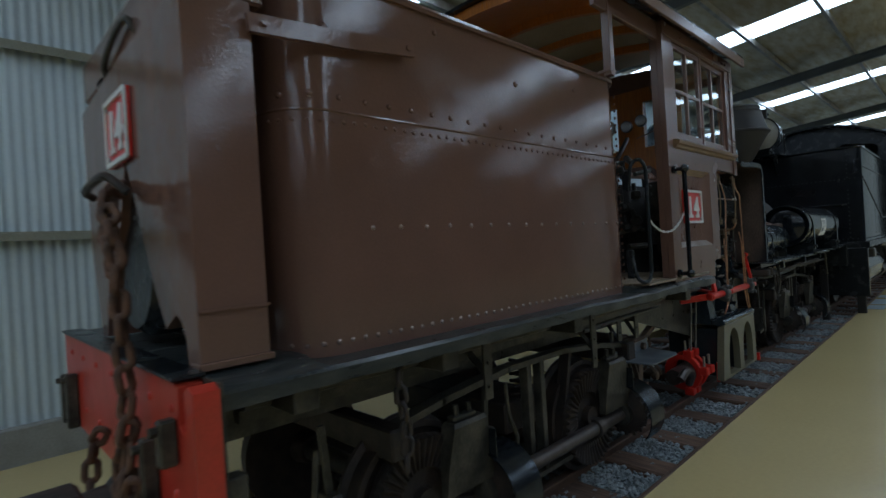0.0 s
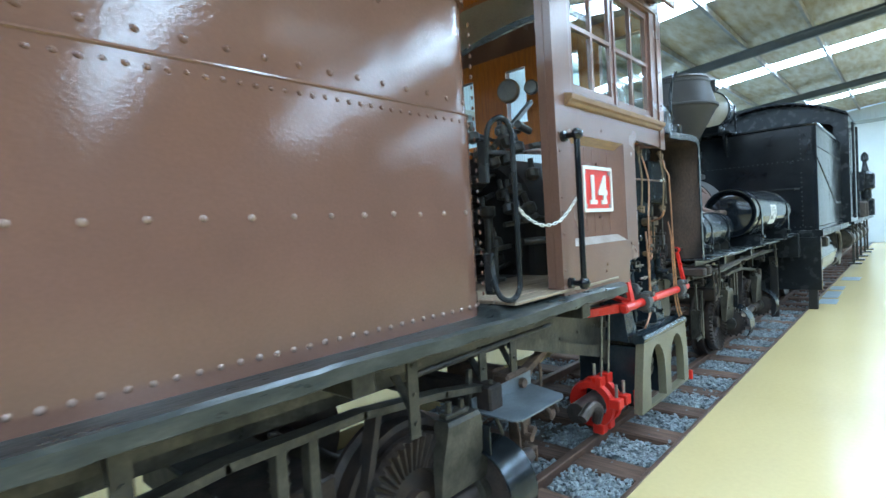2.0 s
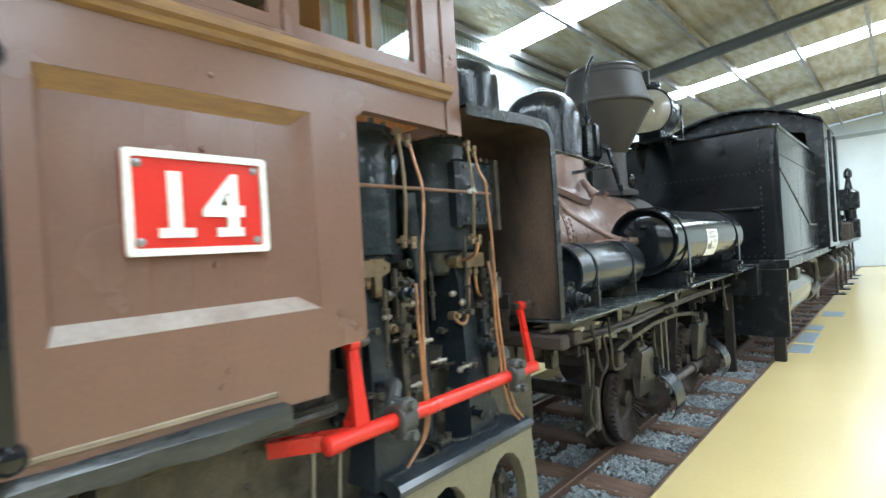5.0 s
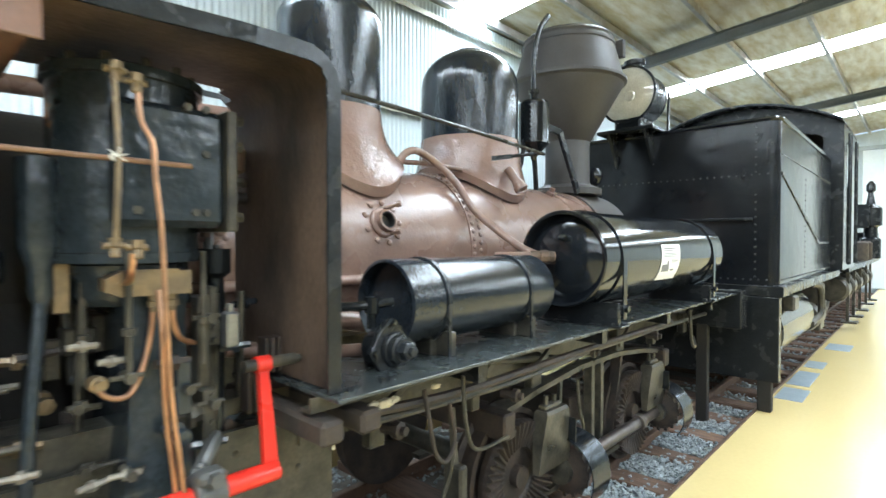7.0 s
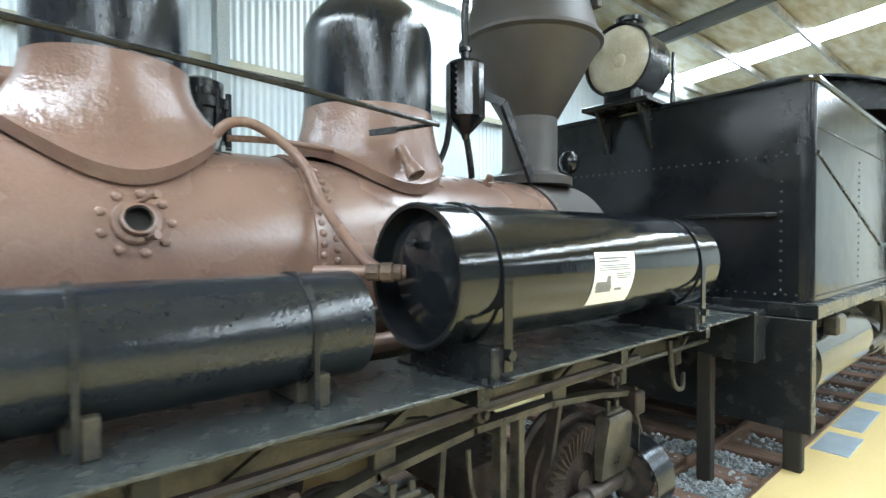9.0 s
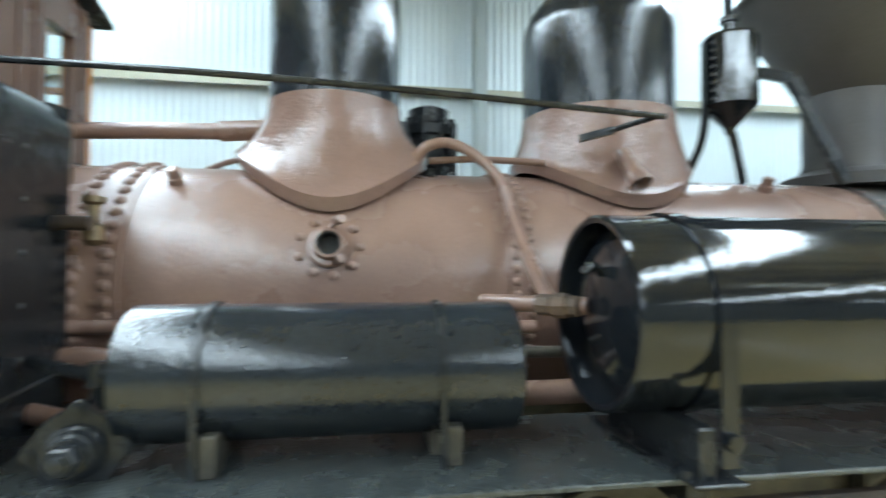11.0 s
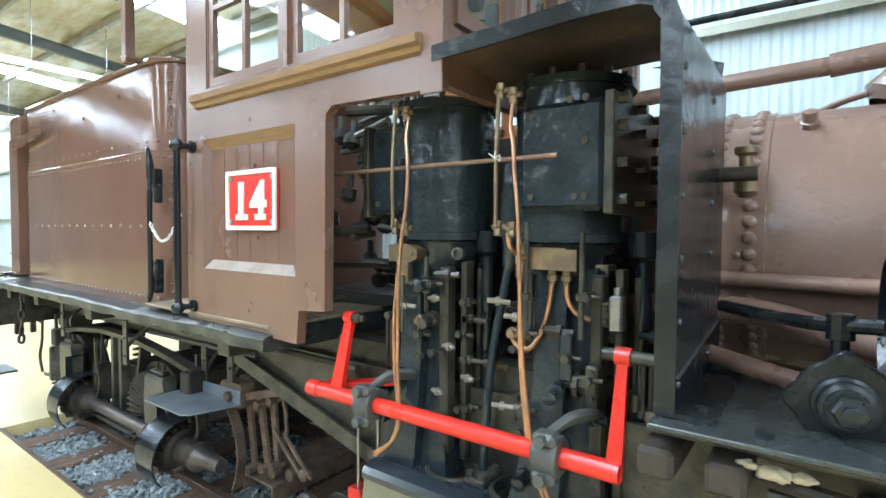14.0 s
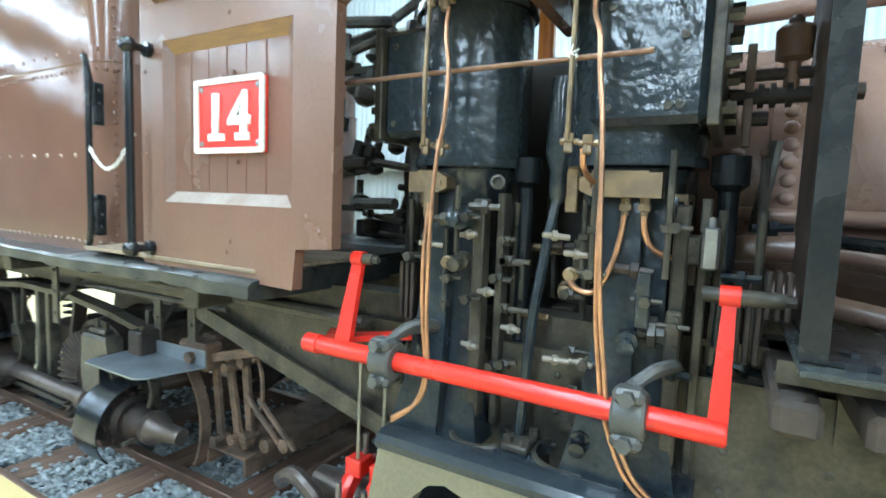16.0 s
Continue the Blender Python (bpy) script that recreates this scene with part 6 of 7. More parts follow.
BROWN_GLOSS = material("brown_enamel", (0.21, 0.128, 0.102), 0.17, second=(0.175, 0.105, 0.082), scale=4, amount=0.7, grain=80, grain_amount=0.05, bump=0.8, bump_scale=65, wave=0.3, wave_scale=10)
dome(7.35, 2.83, 0.303, 2.4, 2.93, 3.1, 0.43, BLACK_DOME, "tall black enamelled sand dome with a rounded top", 2.2, True)
dome(8.68, 2.87, 0.38, 2.41, 2.84, 3.13, 0.44, BLACK_DOME, "black enamelled steam dome with a rounded top", 1.6, True)
# spout and lever on the second dome
b = B()
lathe(b, (8.6, 2.4, 2.12), (0.12, -0.4, -0.6), [(0.03, -0.06), (0.034, 0.0), (0.03, 0.05), (0.036, 0.06), (0.05, 0.12), (0.048, 0.13), (0.034, 0.1)], 16, (True, False))
part("sand_spout", b, BROWN_BOILER, loco, "brown sand spout")
b = B()
tube(b, [(8.6, 2.15, 2.25), (8.52, 2.3, 2.24), (8.42, 2.42, 2.22)], 0.012, 8)
bar(b, (8.4, 2.43, 2.22), (8.5, 2.33, 2.235), 0.02, 0.03)
part("dome_lever", b, BLACK_WORN, loco)
b = B()
tube(b, [(5.79, 2.2, 2.345), (6.8, 2.19, 2.335), (7.7, 2.17, 2.3), (8.62, 2.15, 2.245)], 0.0125, 8)
part("long_rod", b, BLACK_WORN, loco, "long black rod along the boiler")
# smoke stack
SX = 10.16
b = B()
lathe(b, (SX, BY, 0), (0, 0, 1), [(0.33, 2.1), (0.33, 2.16), (0.23, 2.2), (0.215, 2.24), (0.215, 2.62), (0.225, 2.63), (0.53, 3.16), (0.56, 3.18), (0.56, 3.205), (0.53, 3.215), (0.43, 3.59), (0.44, 3.61), (0.41, 3.64), (0.2, 3.69), (0, 3.7)], 56)
stack = part("chimney", b, STACK, loco, "dull black diamond smoke stack with a wide rim", 25)
b = B()
lathe(b, (SX, BY, 0), (0, 0, 1), [(0.45, 3.53), (0.455, 3.535), (0.455, 3.555), (0.44, 3.56)], 56, (False, False))
box(b, SX + 0.2, SX + 0.26, BY - 0.48, BY - 0.36, 3.42, 3.59, 0.006)
cone(b, (SX + 0.3, BY - 0.38, 3.53), (SX + 0.3, BY - 0.38, 3.61), 0.03, seg=10)
for k in range(20):
    a = 2 * math.pi * k / 20
    rivet(b, (SX + 0.545 * math.cos(a), BY + 0.545 * math.sin(a), 3.205), (0, 0, 1), 0.012)
pieces("stack_band", b, STACK, stack)
b = B()
p, nrm = on_boiler(10.3, 62)
lathe(b, (10.55, 2.75, 2.08), (0, 0, 1), [(0.012, 0), (0.012, 0.14), (0.02, 0.15), (0.06, 0.17), (0.085, 0.23), (0.08, 0.28), (0.05, 0.32), (0, 0.335)], 20)
part("front_whistle", b, BLACK, loco, "black ball on a stem")
# muffler on the boiler side
b = B()
lathe(b, (9.3, 2.68, 0), (0, 0, 1), [(0.0, 2.33), (0.02, 2.335), (0.03, 2.37), (0.125, 2.47), (0.13, 2.475), (0.13, 2.81), (0.115, 2.83), (0.03, 2.84), (0.03, 2.9), (0.045, 2.905), (0.045, 2.93), (0.02, 2.94)], 16)
muff = part("exhaust_separator", b, BLACK, loco, "black eight-sided exhaust separator", 20)
b = B()
for k in range(8):
    rivet(b, (9.18, 2.635, 2.5 + 0.04 * k), (-1, -0.3, 0), 0.01)
pieces("separator_rivet", b, BLACK_RIVET, muff)
b = B()
tube(b, [(9.3, 2.68, 2.93), (9.3, 2.68, 3.2), (9.35, 2.66, 3.45), (9.46, 2.64, 3.6)], 0.024, 10)
tube(b, [(9.19, 2.7, 2.5), (9.17, 2.72, 2.3), (9.1, 2.74, 2.13)], 0.02, 8)
tube(b, [(9.31, 2.68, 2.35), (9.36, 2.7, 2.22), (9.4, 2.72, 2.1)], 0.022, 8)
pieces("separator_pipe", b, BLACK_WORN, muff)
b = B()
bar(b, (9.42, 2.63, 2.64), (9.56, 2.58, 2.6), 0.03, 0.05)
bar(b, (9.56, 2.58, 2.6), (9.84, 2.56, 2.09), 0.03, 0.055)
part("separator_strap", b, BLACK_WORN, muff)
# air brake pump top on the far side
b = B()
lathe(b, (7.85, 3.3, 2.1), (0, 0, 1), [(0.1, 0), (0.1, 0.12), (0.14, 0.13), (0.14, 0.3), (0.16, 0.31), (0.16, 0.36), (0.12, 0.38), (0.12, 0.46), (0.08, 0.48)], 20)
pump_bolts = B()
for k in range(10):
    a = 2 * math.pi * k / 10
    cone(pump_bolts, (7.85 + 0.15 * math.cos(a), 3.3 + 0.15 * math.sin(a), 2.2), (7.85 + 0.15 * math.cos(a), 3.3 + 0.15 * math.sin(a), 2.5), 0.018, seg=8)
pump = part("air_pump", b, BLACK_WORN, loco, "black air pump on the far side of the boiler")
pieces("pump_bolt", pump_bolts, BLACK_WORN, pump)
# boiler pipes
for pts, r, mat in (([(6.3, 2.33, 1.46), (6.8, 2.32, 1.455), (7.6, 2.31, 1.45), (8.15, 2.28, 1.44)], 0.026, BROWN_BOILER), ([(6.2, 2.26, 1.34), (6.6, 2.22, 1.36), (6.9, 2.18, 1.3), (7.4, 2.16, 1.22), (8.3, 2.16, 1.22), (9.4, 2.16, 1.22)], 0.045, BROWN_BOILER),
                    ([(6.4, 2.1, 1.25), (6.75, 2.0, 1.2), (6.9, 1.95, 1.19)], 0.03, BROWN_BOILER), ([(7.9, 2.2, 1.36), (8.4, 2.18, 1.36)], 0.022, IRON),
                    ([(5.8, 2.95, 2.28), (6.4, 2.95, 2.305), (6.86, 2.95, 2.32)], 0.04, BROWN_BOILER), ([(6.8, 2.95, 2.318), (7.1, 2.93, 2.335)], 0.05, BROWN_BOILER), ([(6.72, 2.9, 2.1), (6.86, 2.85, 2.15), (7.0, 2.8, 2.17)], 0.014, BROWN_BOILER),
                    ([(7.7, 2.62, 2.13), (7.76, 2.6, 2.2), (7.86, 2.6, 2.22), (7.97, 2.56, 2.16), (8.06, 2.46, 2.03), (8.08, 2.3, 1.83), (8.06, 2.0, 1.64), (8.06, 1.86, 1.575), (8.1, 1.79, 1.563)], 0.024, BROWN_BOILER),
                    ([(7.78, 2.66, 2.15), (8.0, 2.64, 2.16), (8.3, 2.62, 2.15)], 0.016, BROWN_BOILER), ([(7.88, 2.0, 1.56), (7.98, 1.88, 1.563), (8.13, 1.77, 1.563)], 0.026, BROWN_BOILER)):
    b = B()
    tube(b, pts, r, 12)
    part("boiler_pipe", b, mat, loco, "brown painted steam pipe" if mat is BROWN_BOILER else "black pipe")
b = B()
lathe(b, (8.05, 1.81, 1.563), (0.7, -0.7, 0), [(0.025, -0.06), (0.032, -0.055), (0.032, -0.01), (0.026, -0.005), (0.037, 0.0), (0.037, 0.04), (0.03, 0.045), (0.03, 0.075)], 8)
part("pipe_elbow_nut", b, RUST_BROWN, loco, "rust-brown hexagon pipe nut")
# firebox and back of the boiler inside the cab
b = B()
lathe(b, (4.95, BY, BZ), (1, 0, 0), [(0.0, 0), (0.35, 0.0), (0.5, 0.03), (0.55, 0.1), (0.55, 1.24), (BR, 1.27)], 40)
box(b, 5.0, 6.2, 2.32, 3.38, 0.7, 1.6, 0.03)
firebox = part("firebox", b, SOOT_SHADE, loco, "soot-black firebox and boiler back")
b = B()
for i in range(90):
    x, y, z = random.uniform(4.6, 4.93), random.uniform(2.05, 3.3), random.uniform(1.22, 2.3)
    if i % 2:
        cone(b, (x, y, z), (x + 0.25, y + random.uniform(-0.1, 0.1), z + random.uniform(-0.05, 0.05)), random.uniform(0.012, 0.03), seg=8)
    else:
        lathe(b, (x, y, z), (random.uniform(-0.3, 0.3), 0.2, 1), [(0.025, 0), (0.05, 0.02), (0.05, 0.07), (0.02, 0.09), (0.02, 0.16)], 10)
pieces("boiler_fitting", b, IRON, firebox)
b = B()
bar(b, (4.55, 2.3, 2.1), (5.3, 2.45, 2.55), 0.03, 0.035)
bar(b, (4.5, 2.35, 2.08), (4.9, 2.4, 2.1), 0.03, 0.03)
part("throttle_lever", b, IRON, firebox)
for y, z, r in ((2.75, 2.72, 0.1), (2.52, 2.7, 0.06), (2.36, 2.73, 0.06)):
    b = B()
    lathe(b, (5.45, y, z), (-1, -0.25, 0), [(r * 0.9, 0), (r, 0.01), (r, 0.05), (r * 0.85, 0.055)], 24)
    g = part("pressure_gauge", b, BRASS if r > 0.08 else IRON, loco, "round cab pressure gauge")
    b = B()
    lathe(b, (5.395, y - 0.0125, z), (-1, -0.25, 0), [(r * 0.84, 0), (0, 0.001)], 24)
    part("dial", b, DIAL, g)
b = B()
tube(b, [(5.3, 2.2, 3.05), (5.2, 2.1, 2.8), (5.35, 2.15, 2.62), (5.4, 2.4, 2.55)], 0.006, 6)
part("gauge_pipe", b, COPPER_DULL, loco)
# stand inside the doorway
b = B()
lathe(b, (4.45, 2.3, 1.2), (0, 0, 1), [(0.1, 0), (0.1, 0.02), (0.03, 0.03), (0.03, 0.42), (0.05, 0.44), (0.05, 0.5)], 12)
bar(b, (4.3, 2.15, 1.42), (4.75, 2.35, 1.42), 0.03, 0.03)
bar(b, (4.3, 2.15, 1.2), (4.3, 2.15, 1.43), 0.03, 0.03, (1, 0, 0))
part("brake_stand", b, IRON, loco, "black brake stand inside the cab")
b = B()
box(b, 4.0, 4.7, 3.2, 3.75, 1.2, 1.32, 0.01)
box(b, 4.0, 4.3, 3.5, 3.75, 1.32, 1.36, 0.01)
part("tool_box", b, SOOT_SHADE, loco, "black box against the far cab wall")

# dark bag hung on the far cab wall
b = B()
lathe(b, (4.83, 3.77, 1.62), (0, 0, 1), [(0.05, 0), (0.085, 0.02), (0.09, 0.2), (0.08, 0.34), (0.05, 0.41), (0.06, 0.44), (0.05, 0.49), (0.02, 0.5)], 14)
part("hanging_bag", b, SOOT_SHADE, loco, "dark bag hung on the far cab wall")

# ---- front deck, air tanks ----
FZ = 1.175
b = B()
box(b, 6.468, 11.0, 1.49, 2.05, FZ - 0.014, FZ, 0.003)
fdeck = part("running_board", b, BOARDPLATE, loco, "black steel running board", 20)
b = B()
box(b, 6.44, 10.95, 1.6, 1.61, FZ - 0.06, FZ - 0.0125)
box(b, 6.44, 10.95, 1.611, 1.66, FZ - 0.06, FZ - 0.05)
part("board_angle", b, IRON, fdeck)
for x in (6.47, 6.62):
    b = B()
    box(b, x - 0.035, x + 0.05, 1.53, 2.2, FZ - 0.15, FZ - 0.075, 0.012)
    part("board_timber", b, TIMBER_END, fdeck, "splintered timber packing")
b = B()
for x in (6.56, 6.7):
    bolt(b, (x, 1.56, FZ), (0, 0, 1), 0.02, 0.014)
for k in range(9):
    bolt(b, (7.0 + 0.42 * k, 1.6, FZ - 0.04), (0, -1, 0), 0.01, 0.01)
pieces("board_bolt", b, BLACK_WORN, fdeck)
b = B()
box(b, 10.85, 11.06, 1.46, 3.6, 0.84, FZ + 0.02, 0.008)
part("front_beam", b, BLACK_WORN, loco, "black front buffer beam")
b = B()
for x in (7.2, 8.3, 9.3, 10.3):
    box(b, x, x + 0.06, 1.56, 2.05, FZ - 0.11, FZ - 0.013)
pieces("board_bracket", b, BLACK_WORN, fdeck)

b = B()
TY, TZ, TR = 1.81, 1.397, 0.178
lathe(b, (6.91, TY, TZ), (1, 0, 0), [(0, 0.04), (TR - 0.02, 0.04), (TR - 0.012, 0.0), (TR, 0.004), (TR, 0.995), (TR - 0.01, 1.001), (0, 0.985)], 48)
small = part("small_air_tank", b, CRINKLE, loco, "small glossy black air tank lying on the running board", 25)
for x in (7.105, 7.695):
    b = B()
    lathe(b, (x - 0.011, TY, TZ), (1, 0, 0), [(TR + 0.001, 0), (TR + 0.007, 0.001), (TR + 0.007, 0.021), (TR + 0.001, 0.022)], 48, (False, False))
    box(b, x - 0.008, x + 0.008, 1.628, 1.636, FZ, TZ)
    part("strap", b, BLACK_WORN, small)
    b = B()
    box(b, x - 0.02 + 0.03, x + 0.02 + 0.03, 1.64, 1.72, FZ, FZ + 0.1, 0.004)
    box(b, x - 0.02, x + 0.04, 1.72, 1.95, FZ, FZ + 0.07, 0.004)
    part("saddle", b, IRON, small)
b = B()
tube(b, [(6.55, 2.0, 1.4), (6.68, 1.9, 1.395), (6.8, 1.8, 1.4), (6.91, 1.76, 1.41)], 0.018, 10)
lathe(b, (6.83, 1.79, 1.4), (0, 0, -1), [(0.03, -0.03), (0.03, 0.03), (0.02, 0.035), (0.02, 0.09)], 10)
part("tank_pipe", b, BLACK_WORN, small)
b = B()
VA = Vector((0.1, -1, 0.03)).normalized()
vu, vv = basis(VA)
lathe(b, (6.832, 1.74, 1.243), VA, [(0.07, -0.03), (0.07, 0.045), (0.08, 0.05)], 24)
valve = part("drain_valve", b, BLACK_WORN, loco, "black cast round valve body")
b = B()
rings = []
for depth in (0.048, 0.066, 0.07):
    lobe = [(0.098 + 0.02 * max(0.0, math.cos(4 * a)) ** 2) - (0.004 if depth > 0.068 else 0) for a in (2 * math.pi * k / 48 for k in range(48))]
    rings.append([b.verts.new(Vector((6.832, 1.74, 1.243)) + VA * depth + r * (math.cos(2 * math.pi * k / 48) * vu + math.sin(2 * math.pi * k / 48) * vv)) for k, r in enumerate(lobe)])
for p, q in zip(rings, rings[1:]):
    for k in range(48):
        b.faces.new((p[k], p[(k + 1) % 48], q[(k + 1) % 48], q[k]))
b.faces.new(rings[0])
b.faces.new(rings[-1])
part("flange", b, BLACK_WORN, valve)
b = B()
lathe(b, (6.832, 1.74, 1.243), VA, [(0.066, 0.068), (0.063, 0.085), (0.056, 0.088), (0.053, 0.11), (0.044, 0.114), (0.042, 0.125)], 28)
part("boss", b, BLACK_WORN, valve)
b = B()
lathe(b, (6.832, 1.74, 1.243), VA, [(0.036, 0.12), (0.036, 0.15), (0.03, 0.156), (0.02, 0.158), (0.02, 0.172), (0.012, 0.175)], 6)
part("hexagon_cap", b, BLACK_WORN, valve)
for k in range(4):
    a = radians(90 * k)
    c = Vector((6.832, 1.74, 1.243)) + VA * 0.07 + 0.096 * (math.cos(a) * vu + math.sin(a) * vv)
    b = B()
    bolt(b, c, VA, 0.014, 0.014)
    part("flange_bolt", b, BLACK_WORN, valve)
b = B()
cone(b, (6.83, 1.79, 1.175), (6.83, 1.79, 1.25), 0.03, seg=12)
part("valve_foot", b, BLACK_WORN, valve)

b = B()
LY, LZ, LR = 1.725, 1.55, 0.272
prof = [(0.0, 0.015), (0.1, 0.022), (0.19, 0.042), (LR - 0.03, 0.07), (LR - 0.022, 0.005), (LR - 0.008, 0.0), (LR, 0.008), (LR, 2.1), (LR - 0.01, 2.11), (LR - 0.025, 2.1), (LR - 0.03, 2.04), (0, 2.0)]
lathe(b, (8.125, LY, LZ), (1, 0, 0), prof, 64)
large = part("large_air_tank", b, BLACK, loco, "large glossy black air tank strapped to the running board", 25)
for x in (8.335, 9.97):
    b = B()
    lathe(b, (x - 0.022, LY, LZ), (1, 0, 0), [(LR + 0.001, 0), (LR + 0.009, 0.001), (LR + 0.009, 0.043), (LR + 0.001, 0.044)], 64, (False, False))
    box(b, x - 0.022, x + 0.022, LY - LR - 0.012, LY - LR - 0.003, FZ + 0.04, LZ)
    bolt(b, (x, LY - LR - 0.012, FZ + 0.1), (0, -1, 0), 0.022, 0.02)
    part("strap", b, BLACK, large)
    b = B()
    box(b, x - 0.07, x - 0.026, LY - LR + 0.0, LY + 0.2, FZ + 0.001, FZ + 0.13, 0.006)
    box(b, x - 0.1, x + 0.03, LY - LR - 0.03, LY + 0.25, FZ + 0.0, FZ + 0.012, 0.003)
    bolt(b, (x - 0.085, LY - LR + 0.03, FZ + 0.012), (0, 0, 1), 0.02, 0.016)
    part("saddle", b, BLACK_WORN, large)
b = B()
for k in range(2):
    tube(b, [(8.16, LY - 0.02 + 0.02 * k, LZ + 0.1), (8.12, LY - 0.03 + 0.02 * k, LZ + 0.13), (8.1, LY - 0.02 + 0.02 * k, LZ + 0.11)], 0.012, 8)
part("valve_handle", b, BLACK, large)
# printed notice wrapped on the tank
b = B()
nx, na = 4, 8
grid = [[b.verts.new((8.9 + 0.33 * i / nx - 0.02 * j / na, LY - (LR + 0.003) * math.cos(radians(16.5 - 50 * j / na)), LZ + (LR + 0.003) * math.sin(radians(16.5 - 50 * j / na)))) for i in range(nx + 1)] for j in range(na + 1)]
for j in range(na):
    for i in range(nx):
        b.faces.new((grid[j][i], grid[j][i + 1], grid[j + 1][i + 1], grid[j + 1][i]))
notice = tagged(part("notice", b, PAPER), "white printed paper notice stuck on the black air tank", "notice")
b = B()
for a, x0, x1, h in ((16, 0.03, 0.26, 1.5), (13, 0.03, 0.2, 1.2), (9, 0.03, 0.3, 0.8), (7, 0.03, 0.28, 0.8), (5, 0.03, 0.3, 0.8), (1, 0.17, 0.3, 0.8), (-1, 0.17, 0.3, 0.8), (-3, 0.17, 0.28, 0.8), (-6, 0.02, 0.14, 6), (-10, 0.03, 0.15, 6), (-1, 0.1, 0.13, 5), (-13, 0.18, 0.24, 2.5)):
    q = []
    for x, aa in ((x0, a - 4.5), (x1, a - 4.5), (x1, a - h - 4.5), (x0, a - h - 4.5)):
        q.append(b.verts.new((8.9 + x - 0.02 * (21 - aa) / 48, LY - (LR + 0.005) * math.cos(radians(aa)), LZ + (LR + 0.005) * math.sin(radians(aa)))))
    b.faces.new(q)
part("printing", b, INK, notice)


# ---- trucks ----
def truck(x0):
    """A four-wheel geared truck: gear housings at x0 and x0 + 1.48, each axle a little behind its housing."""
    ax = (x0, x0 + 1.48)
    mid = sum(ax) / 2
    zc, R = 0.36, 0.36
    ys, zs = 1.8, 0.285                       # line shaft
    b = B()
    box(b, mid - 0.16, mid + 0.16, 2.03, 2.81, 0.845, 0.9, 0.01)
    frame_ob = part("truck", b, IRON, loco, "black arch-bar geared truck")
    b = B()
    for y in (2.03, 2.93):
        pts = [(x0 - 0.35, 0.74), (x0 - 0.05, 0.79), (mid - 0.28, 0.84), (mid + 0.28, 0.84), (x0 + 1.5, 0.79), (x0 + 1.8, 0.74)]
        for (xa, za), (xb, zb) in zip(pts, pts[1:]):
            bar(b, (xa - 0.01, y - 0.16, za), (xb + 0.01, y - 0.16, zb), 0.075, 0.032)
        bar(b, (x0 - 0.1, y - 0.16, 0.17), (x0 + 1.55, y - 0.16, 0.17), 0.075, 0.028)
    pieces("arch_bar", b, IRON, frame_ob)
    for dx in (-0.09, 0.04):
        b = B()
        box(b, mid + dx - 0.022, mid + dx + 0.022, 1.84, 1.9, 0.17, 0.84, 0.004)
        part("column_bar", b, IRON, frame_ob)
    b = B()
    bar(b, (mid + 0.2, 1.88, 0.2), (mid + 0.36, 1.88, 0.82), 0.03, 0.07, (0, 1, 0))
    box(b, mid - 0.2, mid + 0.2, 1.95, 3.0, 0.42, 0.6, 0.01)
    box(b, x0 - 0.42, x0 - 0.32, 1.78, 3.0, 0.62, 0.76, 0.01)
    box(b, x0 + 1.76, x0 + 1.87, 1.78, 3.0, 0.62, 0.76, 0.01)
    pieces("bolster", b, RUST_DARK, frame_ob, "rust-brown bolster timber")
    for x in ax:
        for y, s in ((1.945, 1), (3.012, -1)):
            b = B()
            lathe(b, (x - 0.2, y - s * 0.05, zc), (0, s, 0), [(0.06, -0.02), (0.09, 0.0), (0.1, 0.03), (0.24, 0.035), (R - 0.04, 0.012), (R - 0.03, -0.002), (R, 0.0), (R - 0.006, 0.085), (R + 0.024, 0.1), (R + 0.024, 0.12), (R - 0.05, 0.122), (0.1, 0.1), (0.08, 0.2)], 48)
            part("wheel", b, RUST_DARK, frame_ob, "grimy steel wheel", 30)
        # bevel gear on the near face
        b = B()
        n, rows = 176, []
        for rr, yy, tooth in ((0.06, 1.82, 0), (0.06, 1.865, 0), (0.14, 1.87, 0), (0.15, 1.862, 0), (0.155, 1.852, 0.016), (0.305, 1.83, 0.028), (0.312, 1.85, 0), (0.3, 1.89, 0)):
            rows.append([b.verts.new((x - 0.2 + rr * math.cos(2 * math.pi * k / n), yy - (tooth if k % 4 in (0, 1) else 0), zc + rr * math.sin(2 * math.pi * k / n))) for k in range(n)])
        for ra, rb in zip(rows, rows[1:]):
            for k in range(n):
                b.faces.new((ra[k], ra[(k + 1) % n], rb[(k + 1) % n], rb[k]))
        b.faces.new(rows[0])
        part("bevel_gear", b, RUST_DARK, frame_ob, "black bevel gear with radial teeth", 30)
        b = B()
        cone(b, (x - 0.2, 1.95, zc), (x - 0.2, 2.95, zc), 0.06, seg=16)
        part("axle", b, IRON, frame_ob)
        # housing and pinion cover
        b = B()
        levels = [([(x - 0.13, 1.76), (x + 0.2, 1.76), (x + 0.2, 1.8), (x - 0.13, 1.8)], 0.36), ([(x - 0.12, 1.75), (x + 0.19, 1.75), (x + 0.19, 1.81), (x - 0.12, 1.81)], 0.5),
                  ([(x - 0.08, 1.74), (x + 0.15, 1.74), (x + 0.15, 1.83), (x - 0.08, 1.83)], 0.68), ([(x - 0.07, 1.75), (x + 0.14, 1.75), (x + 0.14, 1.82), (x - 0.07, 1.82)], 0.7)]
        shell(b, levels)
        box(b, x - 0.06, x + 0.1, 1.765, 1.815, 0.7, 0.725, 0.006)
